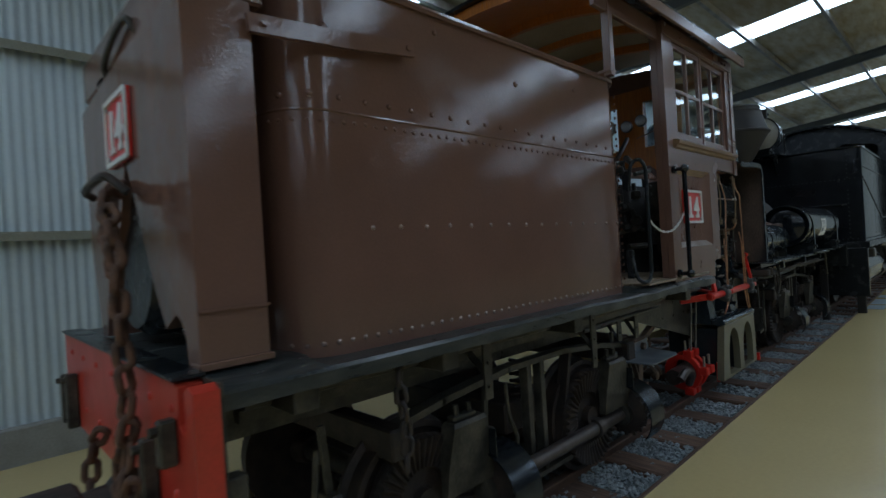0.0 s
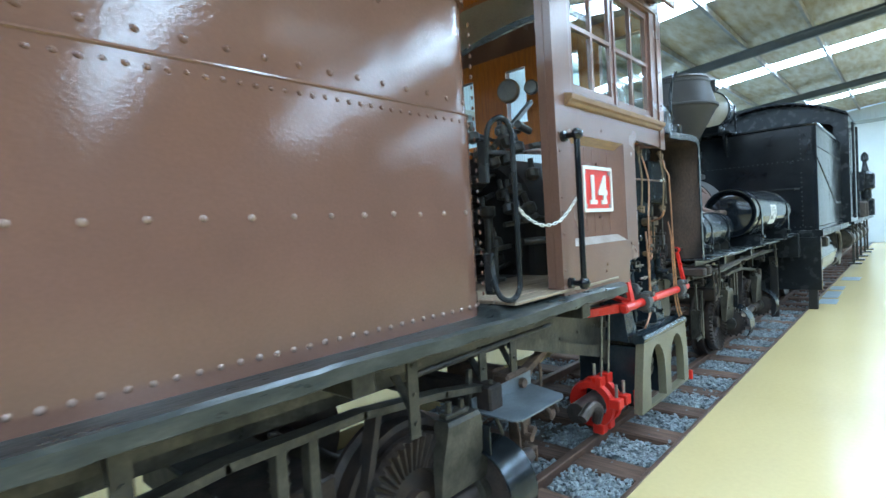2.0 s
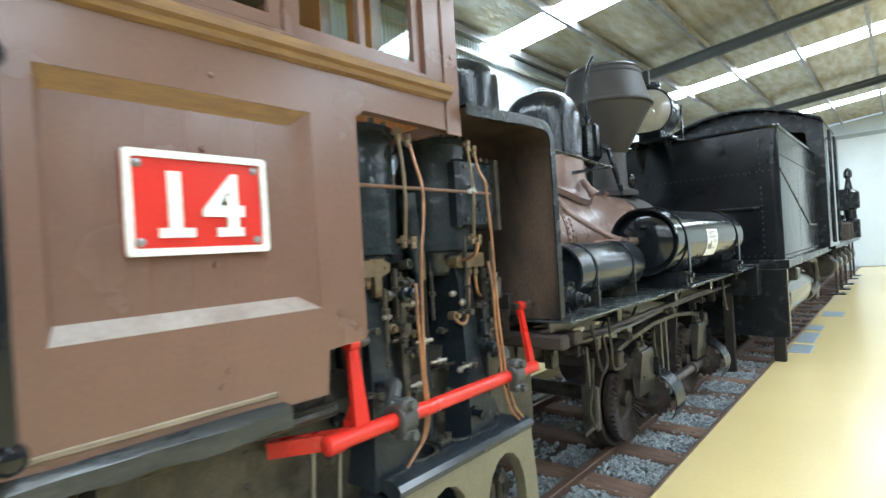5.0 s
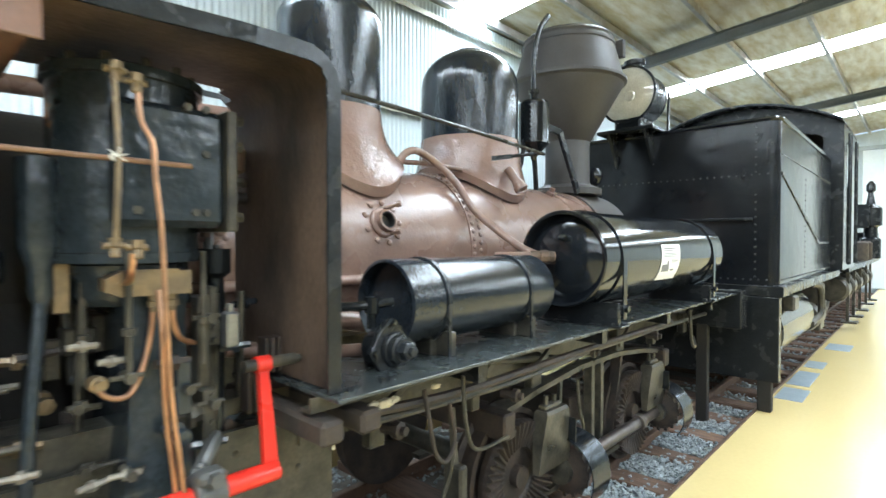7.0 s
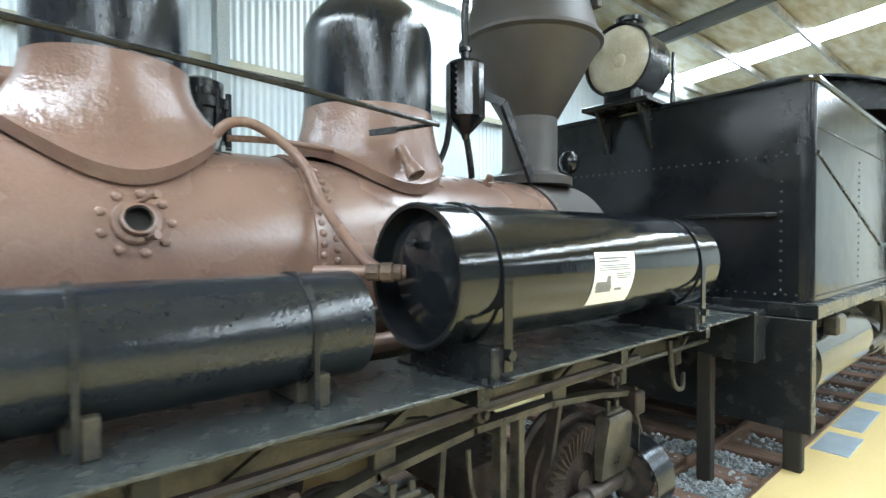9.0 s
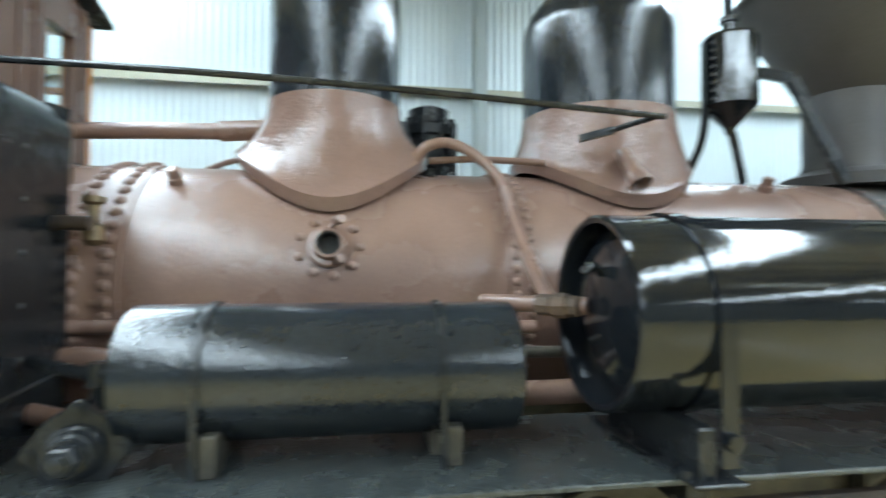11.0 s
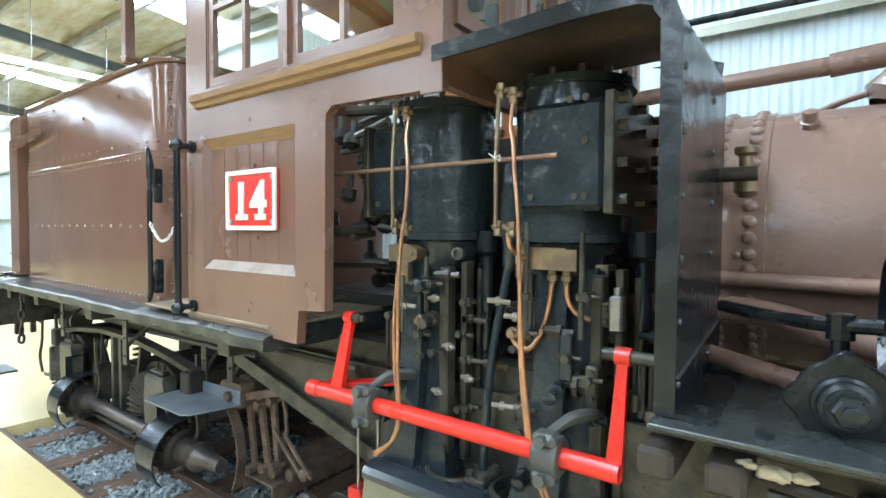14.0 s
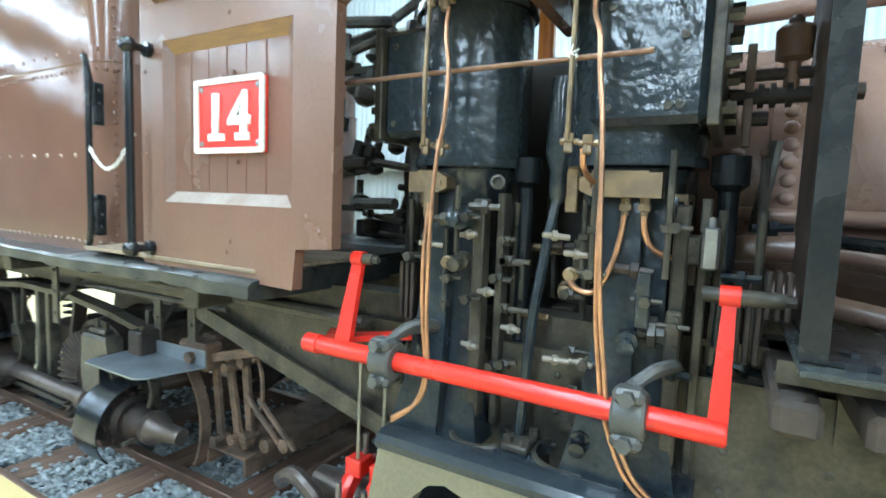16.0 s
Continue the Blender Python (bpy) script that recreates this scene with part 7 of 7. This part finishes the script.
        bolt(b, (x - 0.02, 1.79, 0.725), (0, 0, 1), 0.016, 0.05)
        bolt(b, (x + 0.07, 1.79, 0.725), (0, 0, 1), 0.016, 0.04)
        part("gear_housing", b, IRON, frame_ob, "dusty black tapered sheet gear housing", 20)
        b = B()
        px = x + 0.19
        rows = []
        for k in range(15):
            a = radians(70 + 150 * k / 14)
            rows.append([b.verts.new((xx, ys + rr * math.cos(a), zs - 0.01 + rr * math.sin(a))) for xx, rr in ((px - 0.04, 0.222), (px + 0.17, 0.222), (px + 0.17, 0.215), (px - 0.04, 0.215))])
        for a_, c_ in zip(rows, rows[1:]):
            for k in range(4):
                b.faces.new((a_[k], a_[(k + 1) % 4], c_[(k + 1) % 4], c_[k]))
        box(b, px - 0.03, px - 0.024, 1.7, 1.82, 0.48, 0.62)
        part("pinion_cover", b, STEEL_DARK, frame_ob, "shiny dark curved pinion cover", 40)
        b = B()
        lathe(b, (px + 0.02, ys, zs), (1, 0, 0), [(0.05, -0.03), (0.15, 0.0), (0.12, 0.08), (0.095, 0.1), (0.09, 0.17), (0.06, 0.22), (0.04, 0.235)], 24)
        teeth = B()
        for k in range(16):
            a = 2 * math.pi * k / 16
            bar(teeth, (px + 0.015, ys + 0.152 * math.cos(a), zs + 0.152 * math.sin(a)), (px + 0.09, ys + 0.126 * math.cos(a), zs + 0.126 * math.sin(a)), 0.022, 0.034)
        pin = part("pinion", b, RUST_DARK, frame_ob, "rusty pinion gear", 30)
        pieces("tooth", teeth, RUST_DARK, pin)
        b = B()
        lathe(b, (px - 0.06, ys, zs), (1, 0, 0), [(0.06, 0), (0.075, 0.005), (0.075, 0.05), (0.06, 0.055)], 18)
        for k in range(3):
            bolt(b, (px + 0.2, ys - 0.06 + 0.04 * k, zs - 0.06), (0.3, -1, 0), 0.012, 0.06)
        pieces("shaft_collar", b, IRON, frame_ob)
    b = B()
    cone(b, (x0 + 0.3, ys, zs), (x0 + 1.66, ys, zs), 0.042, seg=18)
    lathe(b, (x0 + 1.26, ys, zs), (1, 0, 0), [(0.05, 0), (0.06, 0.005), (0.06, 0.07), (0.05, 0.075)], 18)
    part("line_shaft", b, GREASE, frame_ob, "brown greasy line shaft")
    b = B()
    lathe(b, (x0 + 1.9, ys, zs), (1, 0.1, -0.05), [(0.05, 0), (0.08, 0.02), (0.085, 0.06), (0.05, 0.12), (0.04, 0.24)], 18)
    part("universal_joint", b, GREASE, frame_ob, "rusty universal joint")
    # springs and brake rigging
    for dx in (-0.02,):
        b = B()
        pts = [(mid + dx + 0.035 * math.cos(k * 0.9), 2.0 + 0.035 * math.sin(k * 0.9), 0.6 + k * 0.006) for k in range(38)]
        tube(b, pts, 0.011, 6, False)
        part("coil_spring", b, RUST_DARK, frame_ob)
    b = B()
    for xx, s in ((x0 + 0.3, 1), (x0 + 1.72, 1), (x0 - 0.66, -1)):
        box(b, xx - 0.03, xx + 0.03, 1.84, 1.96, 0.25, 0.56, 0.012)
        bar(b, (xx, 1.9, 0.5), (xx + 0.03 * s, 1.9, 0.84), 0.02, 0.03, (1, 0, 0))
        bar(b, (xx, 1.86, 0.3), (xx + 0.2 * s, 1.86, 0.28), 0.02, 0.03)
        tube(b, [(xx + 0.1 * s, 1.82, 0.78), (xx + 0.12 * s, 1.82, 0.6), (xx + 0.18 * s, 1.82, 0.45), (xx + 0.12 * s, 1.82, 0.32)], 0.012, 6)
    pieces("brake_hanger", b, IRON, frame_ob, "rusty brake hanger")
    return frame_ob


truck(1.94)
truck(8.1)
# brake rigging between the rear truck and the engine
b = B()
box(b, 3.98, 4.19, 1.87, 1.98, 0.605, 0.74, 0.015)
box(b, 4.0, 4.12, 1.98, 2.35, 0.62, 0.75, 0.012)
bar(b, (4.14, 1.93, 0.66), (4.52, 1.97, 0.755), 0.05, 0.04)
bolt(b, (4.1, 1.87, 0.67), (0, -1, 0), 0.03, 0.03)
for x, y, lean, top, low in ((4.13, 1.97, 0.03, 0.66, 0.2), (4.24, 1.97, 0.05, 0.66, 0.24), (4.33, 1.99, 0.02, 0.7, 0.26)):
    bar(b, (x, y, top), (x + lean, y + 0.02, low), 0.02, 0.042, (1, 0, 0))
    for z in (low + 0.03, top - 0.04):
        cone(b, (x + lean * (top - z) / (top - low), y - 0.035, z), (x + lean * (top - z) / (top - low), y + 0.05, z), 0.026, seg=10)
tube(b, [(4.4, 1.98, 0.68), (4.44, 1.97, 0.7), (4.47, 1.97, 0.62), (4.46, 1.98, 0.48), (4.4, 2.0, 0.4)], 0.011, 6)
for dx in (0.0, 0.09):
    tube(b, [(4.35 + dx, 1.98, 0.5), (4.46 + dx, 1.97, 0.42), (4.54 + dx, 1.97, 0.36), (4.58 + dx, 1.98, 0.31)], 0.013, 6)
for x, y, z in ((4.3, 2.02, 0.23), (4.42, 2.05, 0.24), (4.6, 2.0, 0.31)):
    lathe(b, (x, y - 0.03, z), (0, 1, 0), [(0.02, 0), (0.034, 0.006), (0.034, 0.05), (0.02, 0.056)], 14)
pieces("brake_lever", b, RUST_BROWN, loco, "rust-brown brake rigging")
# curved brake strap beside the wheel
b = B()
loop = [(3.72 + r * math.cos(radians(a)), 0.3 + r * math.sin(radians(a))) for r, steps in ((0.4, range(52, -33, -6)), (0.385, range(-32, 53, 6))) for a in steps]
plate(b, loop, "y", 1.9, 1.955)
part("brake_strap", b, RUST_BROWN, loco, "curved rusty brake strap")
# channel beam across the track
b = B()
box(b, 4.08, 4.37, 1.955, 2.98, 0.175, 0.19, 0.003)
for x in (4.08, 4.356):
    box(b, x, x + 0.014, 1.955, 2.98, 0.09, 0.1745, 0.003)
for k in range(5):
    bolt(b, (4.15 + 0.05 * (k % 2), 2.08 + 0.2 * k, 0.19), (0, 0, 1), 0.018, 0.015)
pieces("brake_channel", b, RUST_BROWN, loco, "rust-brown steel channel low across the track")
# pipe fittings between the front valve chest and the guard
b = B()
lathe(b, (6.45, 2.15, 1.9), (0, 0, 1), [(0.02, -0.08), (0.02, 0.0), (0.045, 0.01), (0.048, 0.09), (0.04, 0.1), (0.02, 0.105), (0.02, 0.12), (0.012, 0.13)], 16)
part("oil_cup", b, BROWN_DUST, loco, "dusty brown oil cup")
b = B()
cone(b, (6.3, 2.15, 1.87), (6.5, 2.15, 1.87), 0.018, seg=10)
cone(b, (6.3, 2.15, 1.81), (6.62, 2.16, 1.81), 0.024, seg=12)
for x in (6.37, 6.4, 6.44):
    cone(b, (x, 2.15, 1.81), (x + 0.015, 2.15, 1.81), 0.036, seg=12)
cone(b, (6.36, 2.12, 1.74), (6.4, 2.12, 1.74), 0.022, seg=8)
pieces("steam_fitting", b, RUST_DARK, loco, "rust-brown pipe fitting")
b = B()
box(b, 6.335, 6.36, 2.13, 2.17, 1.66, 1.96, 0.003)
part("flange_bar", b, BROWN_DUST, loco)
b = B()
lathe(b, (6.575, 2.27, 1.76), (0, 0, 1), [(0.015, -0.02), (0.035, 0.0), (0.035, 0.05), (0.02, 0.06), (0.02, 0.12), (0.035, 0.13), (0.035, 0.15)], 12)
part("drain_cock", b, BRASS, loco, "brass drain cock")
b = B()
tube(b, [(6.95, 1.62, 1.08), (6.96, 1.6, 0.95), (6.99, 1.6, 0.83), (7.05, 1.6, 0.78), (7.1, 1.6, 0.85), (7.08, 1.61, 1.0)], 0.009, 8)
tube(b, [(6.6, 1.66, 1.05), (7.2, 1.64, 1.02), (8.2, 1.64, 1.03), (9.6, 1.64, 1.04)], 0.02, 8)
pieces("hanging_pipe", b, RUST_DARK, loco)
b = B()
tube(b, [(6.7, 1.72, 0.98), (7.6, 1.7, 0.96), (8.6, 1.7, 0.99), (10.7, 1.72, 0.98)], 0.017, 8)
tube(b, [(6.6, 1.78, 1.06), (7.4, 1.8, 1.07), (8.0, 1.84, 0.99), (8.3, 1.86, 0.94)], 0.022, 8)
tube(b, [(7.15, 1.6, 1.1), (7.17, 1.6, 0.9), (7.3, 1.65, 0.74), (7.6, 1.7, 0.7)], 0.009, 8)
tube(b, [(9.9, 1.6, 1.1), (9.95, 1.6, 0.85), (10.1, 1.62, 0.78), (10.3, 1.7, 0.82)], 0.014, 8)
bar(b, (6.6, 1.95, 0.98), (10.8, 1.95, 0.98), 0.05, 0.2)
for x, w in ((6.78, 0.08), (7.42, 0.06), (7.95, 0.1), (9.05, 0.12), (9.72, 0.07), (10.45, 0.09)):
    bar(b, (x, 1.8, 0.92), (x + 0.25 + w, 1.85, 1.06), 0.02, 0.03)
    box(b, x + 0.1, x + 0.1 + w, 1.86, 1.92, 0.8, 0.8 + w * 2, 0.006)
pieces("brake_rigging", b, IRON, loco, "dark greasy rigging under the running board")
b = B()
for x, z, d in ((6.86, 0.93, 0.05), (7.62, 0.9, -0.04), (8.42, 0.98, 0.06), (9.4, 0.95, 0.03)):
    lathe(b, (x, 1.72, z), (0.2, -1, d), [(0.022, -0.03), (0.022, 0.03), (0.034, 0.032), (0.034, 0.055), (0.018, 0.06), (0.018, 0.08)], 8)
pieces("pipe_fitting", b, RUST_DARK, loco, "rust-brown pipe fitting under the running board")
hook_link = link_mesh("link", 0.09, 0.06, 0.011, RUST_DARK)
sidechain = thing("safety_chain", (1.45, 1.62, 0.95), "rusty safety chain hanging under the deck", "chain")
lay_chain(sidechain, hook_link, [(1.45, 1.62, 1.1), (1.45, 1.61, 0.95), (1.46, 1.6, 0.8), (1.45, 1.6, 0.68)], 0.068, 8)


# ---- the black locomotive in front ----
black = thing("tank_locomotive", (13.5, 2.5, 0.0), "black riveted tank locomotive standing ahead on the same track", "locomotive")
KY0, KY1 = 1.27, 3.83
b = B()
shell(b, [(rounded_rect(11.4, 15.1, KY0, KY1, 0.09), 1.22), (rounded_rect(11.4, 15.1, KY0, KY1, 0.09), 2.84)])
kb = part("bunker", b, BLACK_BODY, black, "glossy black riveted steel bunker", 30)
b = B()
shell(b, [(rounded_rect(11.385, 15.11, KY0 - 0.015, KY1 + 0.015, 0.1), 2.825), (rounded_rect(11.375, 15.11, KY0 - 0.025, KY1 + 0.02, 0.1), 2.845), (rounded_rect(11.385, 15.11, KY0 - 0.015, KY1 + 0.015, 0.1), 2.865)])
part("top_bead", b, BLACK, kb)
rivets(kb, BLACK_RIVET, [((11.4, KY0 + 0.1 + k * 0.068, z), (-1, 0, 0), 0.011) for k in range(36) for z in (2.31, 1.27)])
rivets(kb, BLACK_RIVET, [((11.4, y, 1.3 + k * 0.074), (-1, 0, 0), 0.012) for k in range(21) for y in (1.47, 3.6) if k not in (12, 13)])
rivets(kb, BLACK_RIVET, [((11.52 + k * 0.068, KY0, z), (0, -1, 0), 0.01) for k in range(52) for z in (2.5, 1.27)])
rivets(kb, BLACK_RIVET, [((x, KY0, 1.35 + k * 0.06), (0, -1, 0), 0.011) for k in range(18) for x in (12.86, 14.3)])
b = B()
bar(b, (11.5, KY0 - 0.006, 2.32), (13.87, KY0 - 0.006, 1.635), 0.012, 0.03)
bar(b, (13.85, KY0 - 0.006, 1.632), (14.8, KY0 - 0.006, 1.632), 0.012, 0.03)
part("diagonal_strip", b, BLACK_WORN, kb)
b = B()
box(b, 11.33, 11.4, 1.48, 2.2, 1.855, 1.885, 0.006)
part("shelf", b, BLACK_WORN, kb)
b = B()
box(b, 11.3, 15.6, KY0 - 0.06, KY1 + 0.06, 1.12, 1.22, 0.006)
part("footplate", b, BLACK_WORN, black)
b = B()
box(b, 11.28, 11.4, 1.24, 3.86, 0.3, 1.115, 0.008)
part("rear_beam", b, BLACK_WORN, black, "black rear buffer beam")
b = B()
box(b, 11.3, 11.385, 1.3, 1.42, 0.0, 0.31, 0.01)
box(b, 10.84, 10.92, 1.74, 1.84, -0.09, 0.86, 0.006)
pieces("step_post", b, SOOT_SHADE, black)
b = B()
lathe(b, (11.62, 1.62, 0.72), (1, 0, 0), [(0, -0.01), (0.3, -0.005), (0.36, 0.03), (0.36, 1.9), (0.3, 1.92), (0, 1.93)], 40)
part("air_drum", b, BLACK, black, "black drum under the bunker")
b = B()
box(b, 11.95, 12.2, 1.22, 1.34, 0.92, 1.08, 0.02)
tube(b, [(13.6, 1.3, 1.1), (13.9, 1.25, 1.05), (14.0, 1.25, 0.7), (13.6, 1.3, 0.6)], 0.04, 8)
box(b, 14.4, 14.8, 1.3, 1.6, 0.4, 1.05, 0.02)
lathe(b, (14.2, 1.5, 0.6), (1, 0, 0), [(0.2, 0), (0.22, 0.1), (0.22, 0.6), (0.15, 0.7)], 20)
pieces("injector", b, IRON, black)
for x in (12.6, 14.2, 16.4, 18.4, 20.4):
    for y in (1.92, 2.98):
        b = B()
        lathe(b, (x, y, 0.5), (0, 1, 0), [(0.07, -0.06), (0.1, 0), (0.36, 0.02), (0.42, -0.02), (0.47, -0.02), (0.48, 0.08), (0.52, 0.1), (0.5, 0.13), (0.1, 0.13)], 32)
        part("wheel", b, IRON, black)
b = B()
box(b, 11.5, 24.5, 1.95, 2.0, 0.45, 1.1)
box(b, 11.5, 24.5, 2.9, 2.95, 0.45, 1.1)
pieces("frame", b, IRON, black)
# cab with arched roof
KC0, KC1, KCY0, KCY1 = 15.3, 17.1, 1.15, 3.95
b = B()
aw = [(y, 3.42 + 0.42 * (1 - ((y - 2.55) / 1.42) ** 2)) for y in [KCY0 + (KCY1 - KCY0) * k / 16 for k in range(17)]]
hole1 = [(1.4, 2.9), (2.1, 2.9), (2.1, 3.36), (2.0, 3.4), (1.45, 3.3), (1.4, 3.24)]
hole2 = [(3.0, 2.95), (3.6, 2.95), (3.6, 3.25), (3.0, 3.32)]
plate(b, [(KCY0, 1.22), *aw, (KCY1, 1.22)], "x", KC0, KC0 + 0.02, [hole1, hole2])
kc = part("cab_rear", b, BLACK_WORN, black, "black cab rear sheet with two windows", 25)
b = B()
plate(b, [*[(y, z + 0.01) for y, z in aw], *[(y, z + 0.04) for y, z in reversed(aw)]], "x", KC0 - 0.25, KC1 + 0.2)
part("cab_roof", b, BLACK_WORN, black, "black arched cab roof")
b = B()
box(b, KC0 - 0.06, KC0 - 0.02, 2.15, 3.0, 3.3, 3.325)
box(b, KC0 - 0.06, KC0 - 0.02, 2.15, 2.17, 3.0, 3.3)
box(b, KC0 - 0.06, KC0 - 0.02, 2.98, 3.0, 3.0, 3.3)
part("roof_hatch_rail", b, BLACK_WORN, kc)
for y in (KCY0, KCY1 - 0.02):
    b = B()
    plate(b, [(KC0 + 0.021, 1.22), (KC1, 1.22), (KC1, 3.42), (KC0 + 0.021, 3.42)], "y", y, y + 0.02, [[(15.75, 1.3), (16.4, 1.3), (16.4, 3.2), (15.75, 3.2)]])
    part("cab_side", b, BLACK, black)
b = B()
for x in (15.5, 15.7, 16.45, 16.65):
    cone(b, (x, KCY0 - 0.05, 1.3), (x, KCY0 - 0.05, 3.3), 0.018, seg=8)
pieces("cab_handrail", b, BLACK_WORN, black, "black handrail")
b = B()
plate(b, [(KCY0 + 0.02, 1.22), *aw[1:-1], (KCY1 - 0.02, 1.22)], "x", KC1, KC1 + 0.02)
part("cab_front", b, SOOT_SHADE, black)
# boiler and fittings beyond the cab
b = B()
lathe(b, (KC1 + 0.02, 2.5, 1.95), (1, 0, 0), [(0.6, 0), (0.6, 5.2), (0.5, 5.3), (0, 5.32)], 36)
part("boiler", b, BLACK_WORN, black)
b = B()
box(b, KC1 - 0.3, 24.6, 1.2, 3.8, 1.12, 1.22, 0.006)
part("running_board", b, BLACK_WORN, black)
for x, h in ((18.6, 0.6), (20.3, 0.9)):
    b = B()
    lathe(b, (x, 2.2, 2.35), (0, 0, 1), [(0.2, 0), (0.18, 0.1), (0.18, h * 0.7), (0.1, h * 0.9), (0.03, h)], 20)
    part("dome", b, BLACK_WORN, black)
# brown cylinders that stand for small cans on the running board
for x in (20.4, 21.5):
    b = B()
    lathe(b, (x, 1.34, 1.22), (0, 0, 1), [(0.16, 0), (0.17, 0.05), (0.17, 0.4), (0.1, 0.45)], 16)
    part("jacket", b, TIMBER_END, black, "brown cylinder standing for a small can")
b = B()
lathe(b, (22.9, 1.3, 1.22), (0, 0, 1), [(0.22, 0), (0.22, 0.5), (0.15, 0.55), (0.15, 0.8), (0.24, 0.85), (0.24, 1.3), (0.1, 1.4), (0.05, 1.7), (0.1, 1.75), (0.1, 1.9), (0.03, 2.0)], 18)
box(b, 23.4, 24.2, 1.2, 1.7, 1.22, 1.9, 0.02)
box(b, 22.4, 22.8, 1.3, 1.8, 2.0, 2.6, 0.02)
part("air_pump", b, BLACK_WORN, black, "black air pump on the running board")
b = B()
for x in (17.6, 18.7, 20.0, 21.6, 22.8):
    lathe(b, (x, 1.5, 0.75), (1, 0, 0), [(0.2, 0), (0.24, 0.05), (0.24, 0.5), (0.15, 0.55)], 18)
    bar(b, (x + 0.2, 1.3, 0.15), (x + 0.2, 1.3, 1.12), 0.05, 0.05, (1, 0, 0))
    box(b, x + 0.1, x + 0.4, 1.15, 1.4, 0.12, 0.15)
pieces("underframe_gear", b, IRON, black)
# big headlamp on the bunker
lamp = thing("headlamp", (11.35, 2.5, 2.87), "large round black headlamp with cream glass on a bracket", "headlamp")
HX, HY, HZ, HR = 11.16, 2.69, 3.285, 0.325
b = B()
lathe(b, (HX, HY, HZ), (1, 0, 0), [(HR - 0.02, 0.0), (HR, 0.005), (HR, 0.05), (HR - 0.03, 0.055), (HR - 0.03, 0.42), (HR - 0.08, 0.46), (0, 0.47)], 40, (False, True))
part("body", b, BLACK_WORN, lamp, "", 25)
b = B()
lathe(b, (HX + 0.03, HY, HZ), (-1, 0, 0), [(HR - 0.025, 0), (HR * 0.6, 0.035), (HR * 0.25, 0.05), (0, 0.053)], 40, (False, False))
part("lens", b, LENS, lamp, "cream domed glass")
# low off-centre disc, shaped to stand for a reflection in the glass
b = B()
lathe(b, (HX - 0.022, HY - 0.05, HZ - 0.03), (-1, 0, 0), [(0.06, 0), (0.05, 0.015), (0, 0.025)], 20)
part("bulb_boss", b, LENS, lamp)
b = B()
lathe(b, (HX + 0.22, HY, HZ + HR - 0.05), (0, 0, 1), [(0.1, 0), (0.1, 0.09), (0.12, 0.1), (0.12, 0.14), (0.08, 0.16), (0, 0.165)], 20)
part("vent", b, BLACK_WORN, lamp)
b = B()
box(b, HX - 0.06, HX + 0.5, HY - 0.32, HY + 0.32, HZ - HR - 0.1, HZ - HR - 0.06, 0.006)
box(b, HX + 0.02, HX + 0.4, HY - 0.15, HY + 0.15, HZ - HR - 0.06, HZ - HR + 0.08, 0.02)
plate(b, [(HX + 0.44, HZ - HR - 0.1), (HX + 0.5, HZ - HR - 0.1), (HX + 0.5, HZ + 0.1), (HX + 0.47, HZ + 0.1)], "y", HY - 0.3, HY - 0.28)
plate(b, [(HX + 0.0, HZ - HR - 0.1), (11.39, HZ - HR - 0.1), (11.39, 2.5)], "y", HY - 0.22, HY - 0.19)
plate(b, [(HX + 0.0, HZ - HR - 0.1), (11.39, HZ - HR - 0.1), (11.39, 2.5)], "y", HY + 0.19, HY + 0.22)
part("bracket", b, BLACK_WORN, lamp)
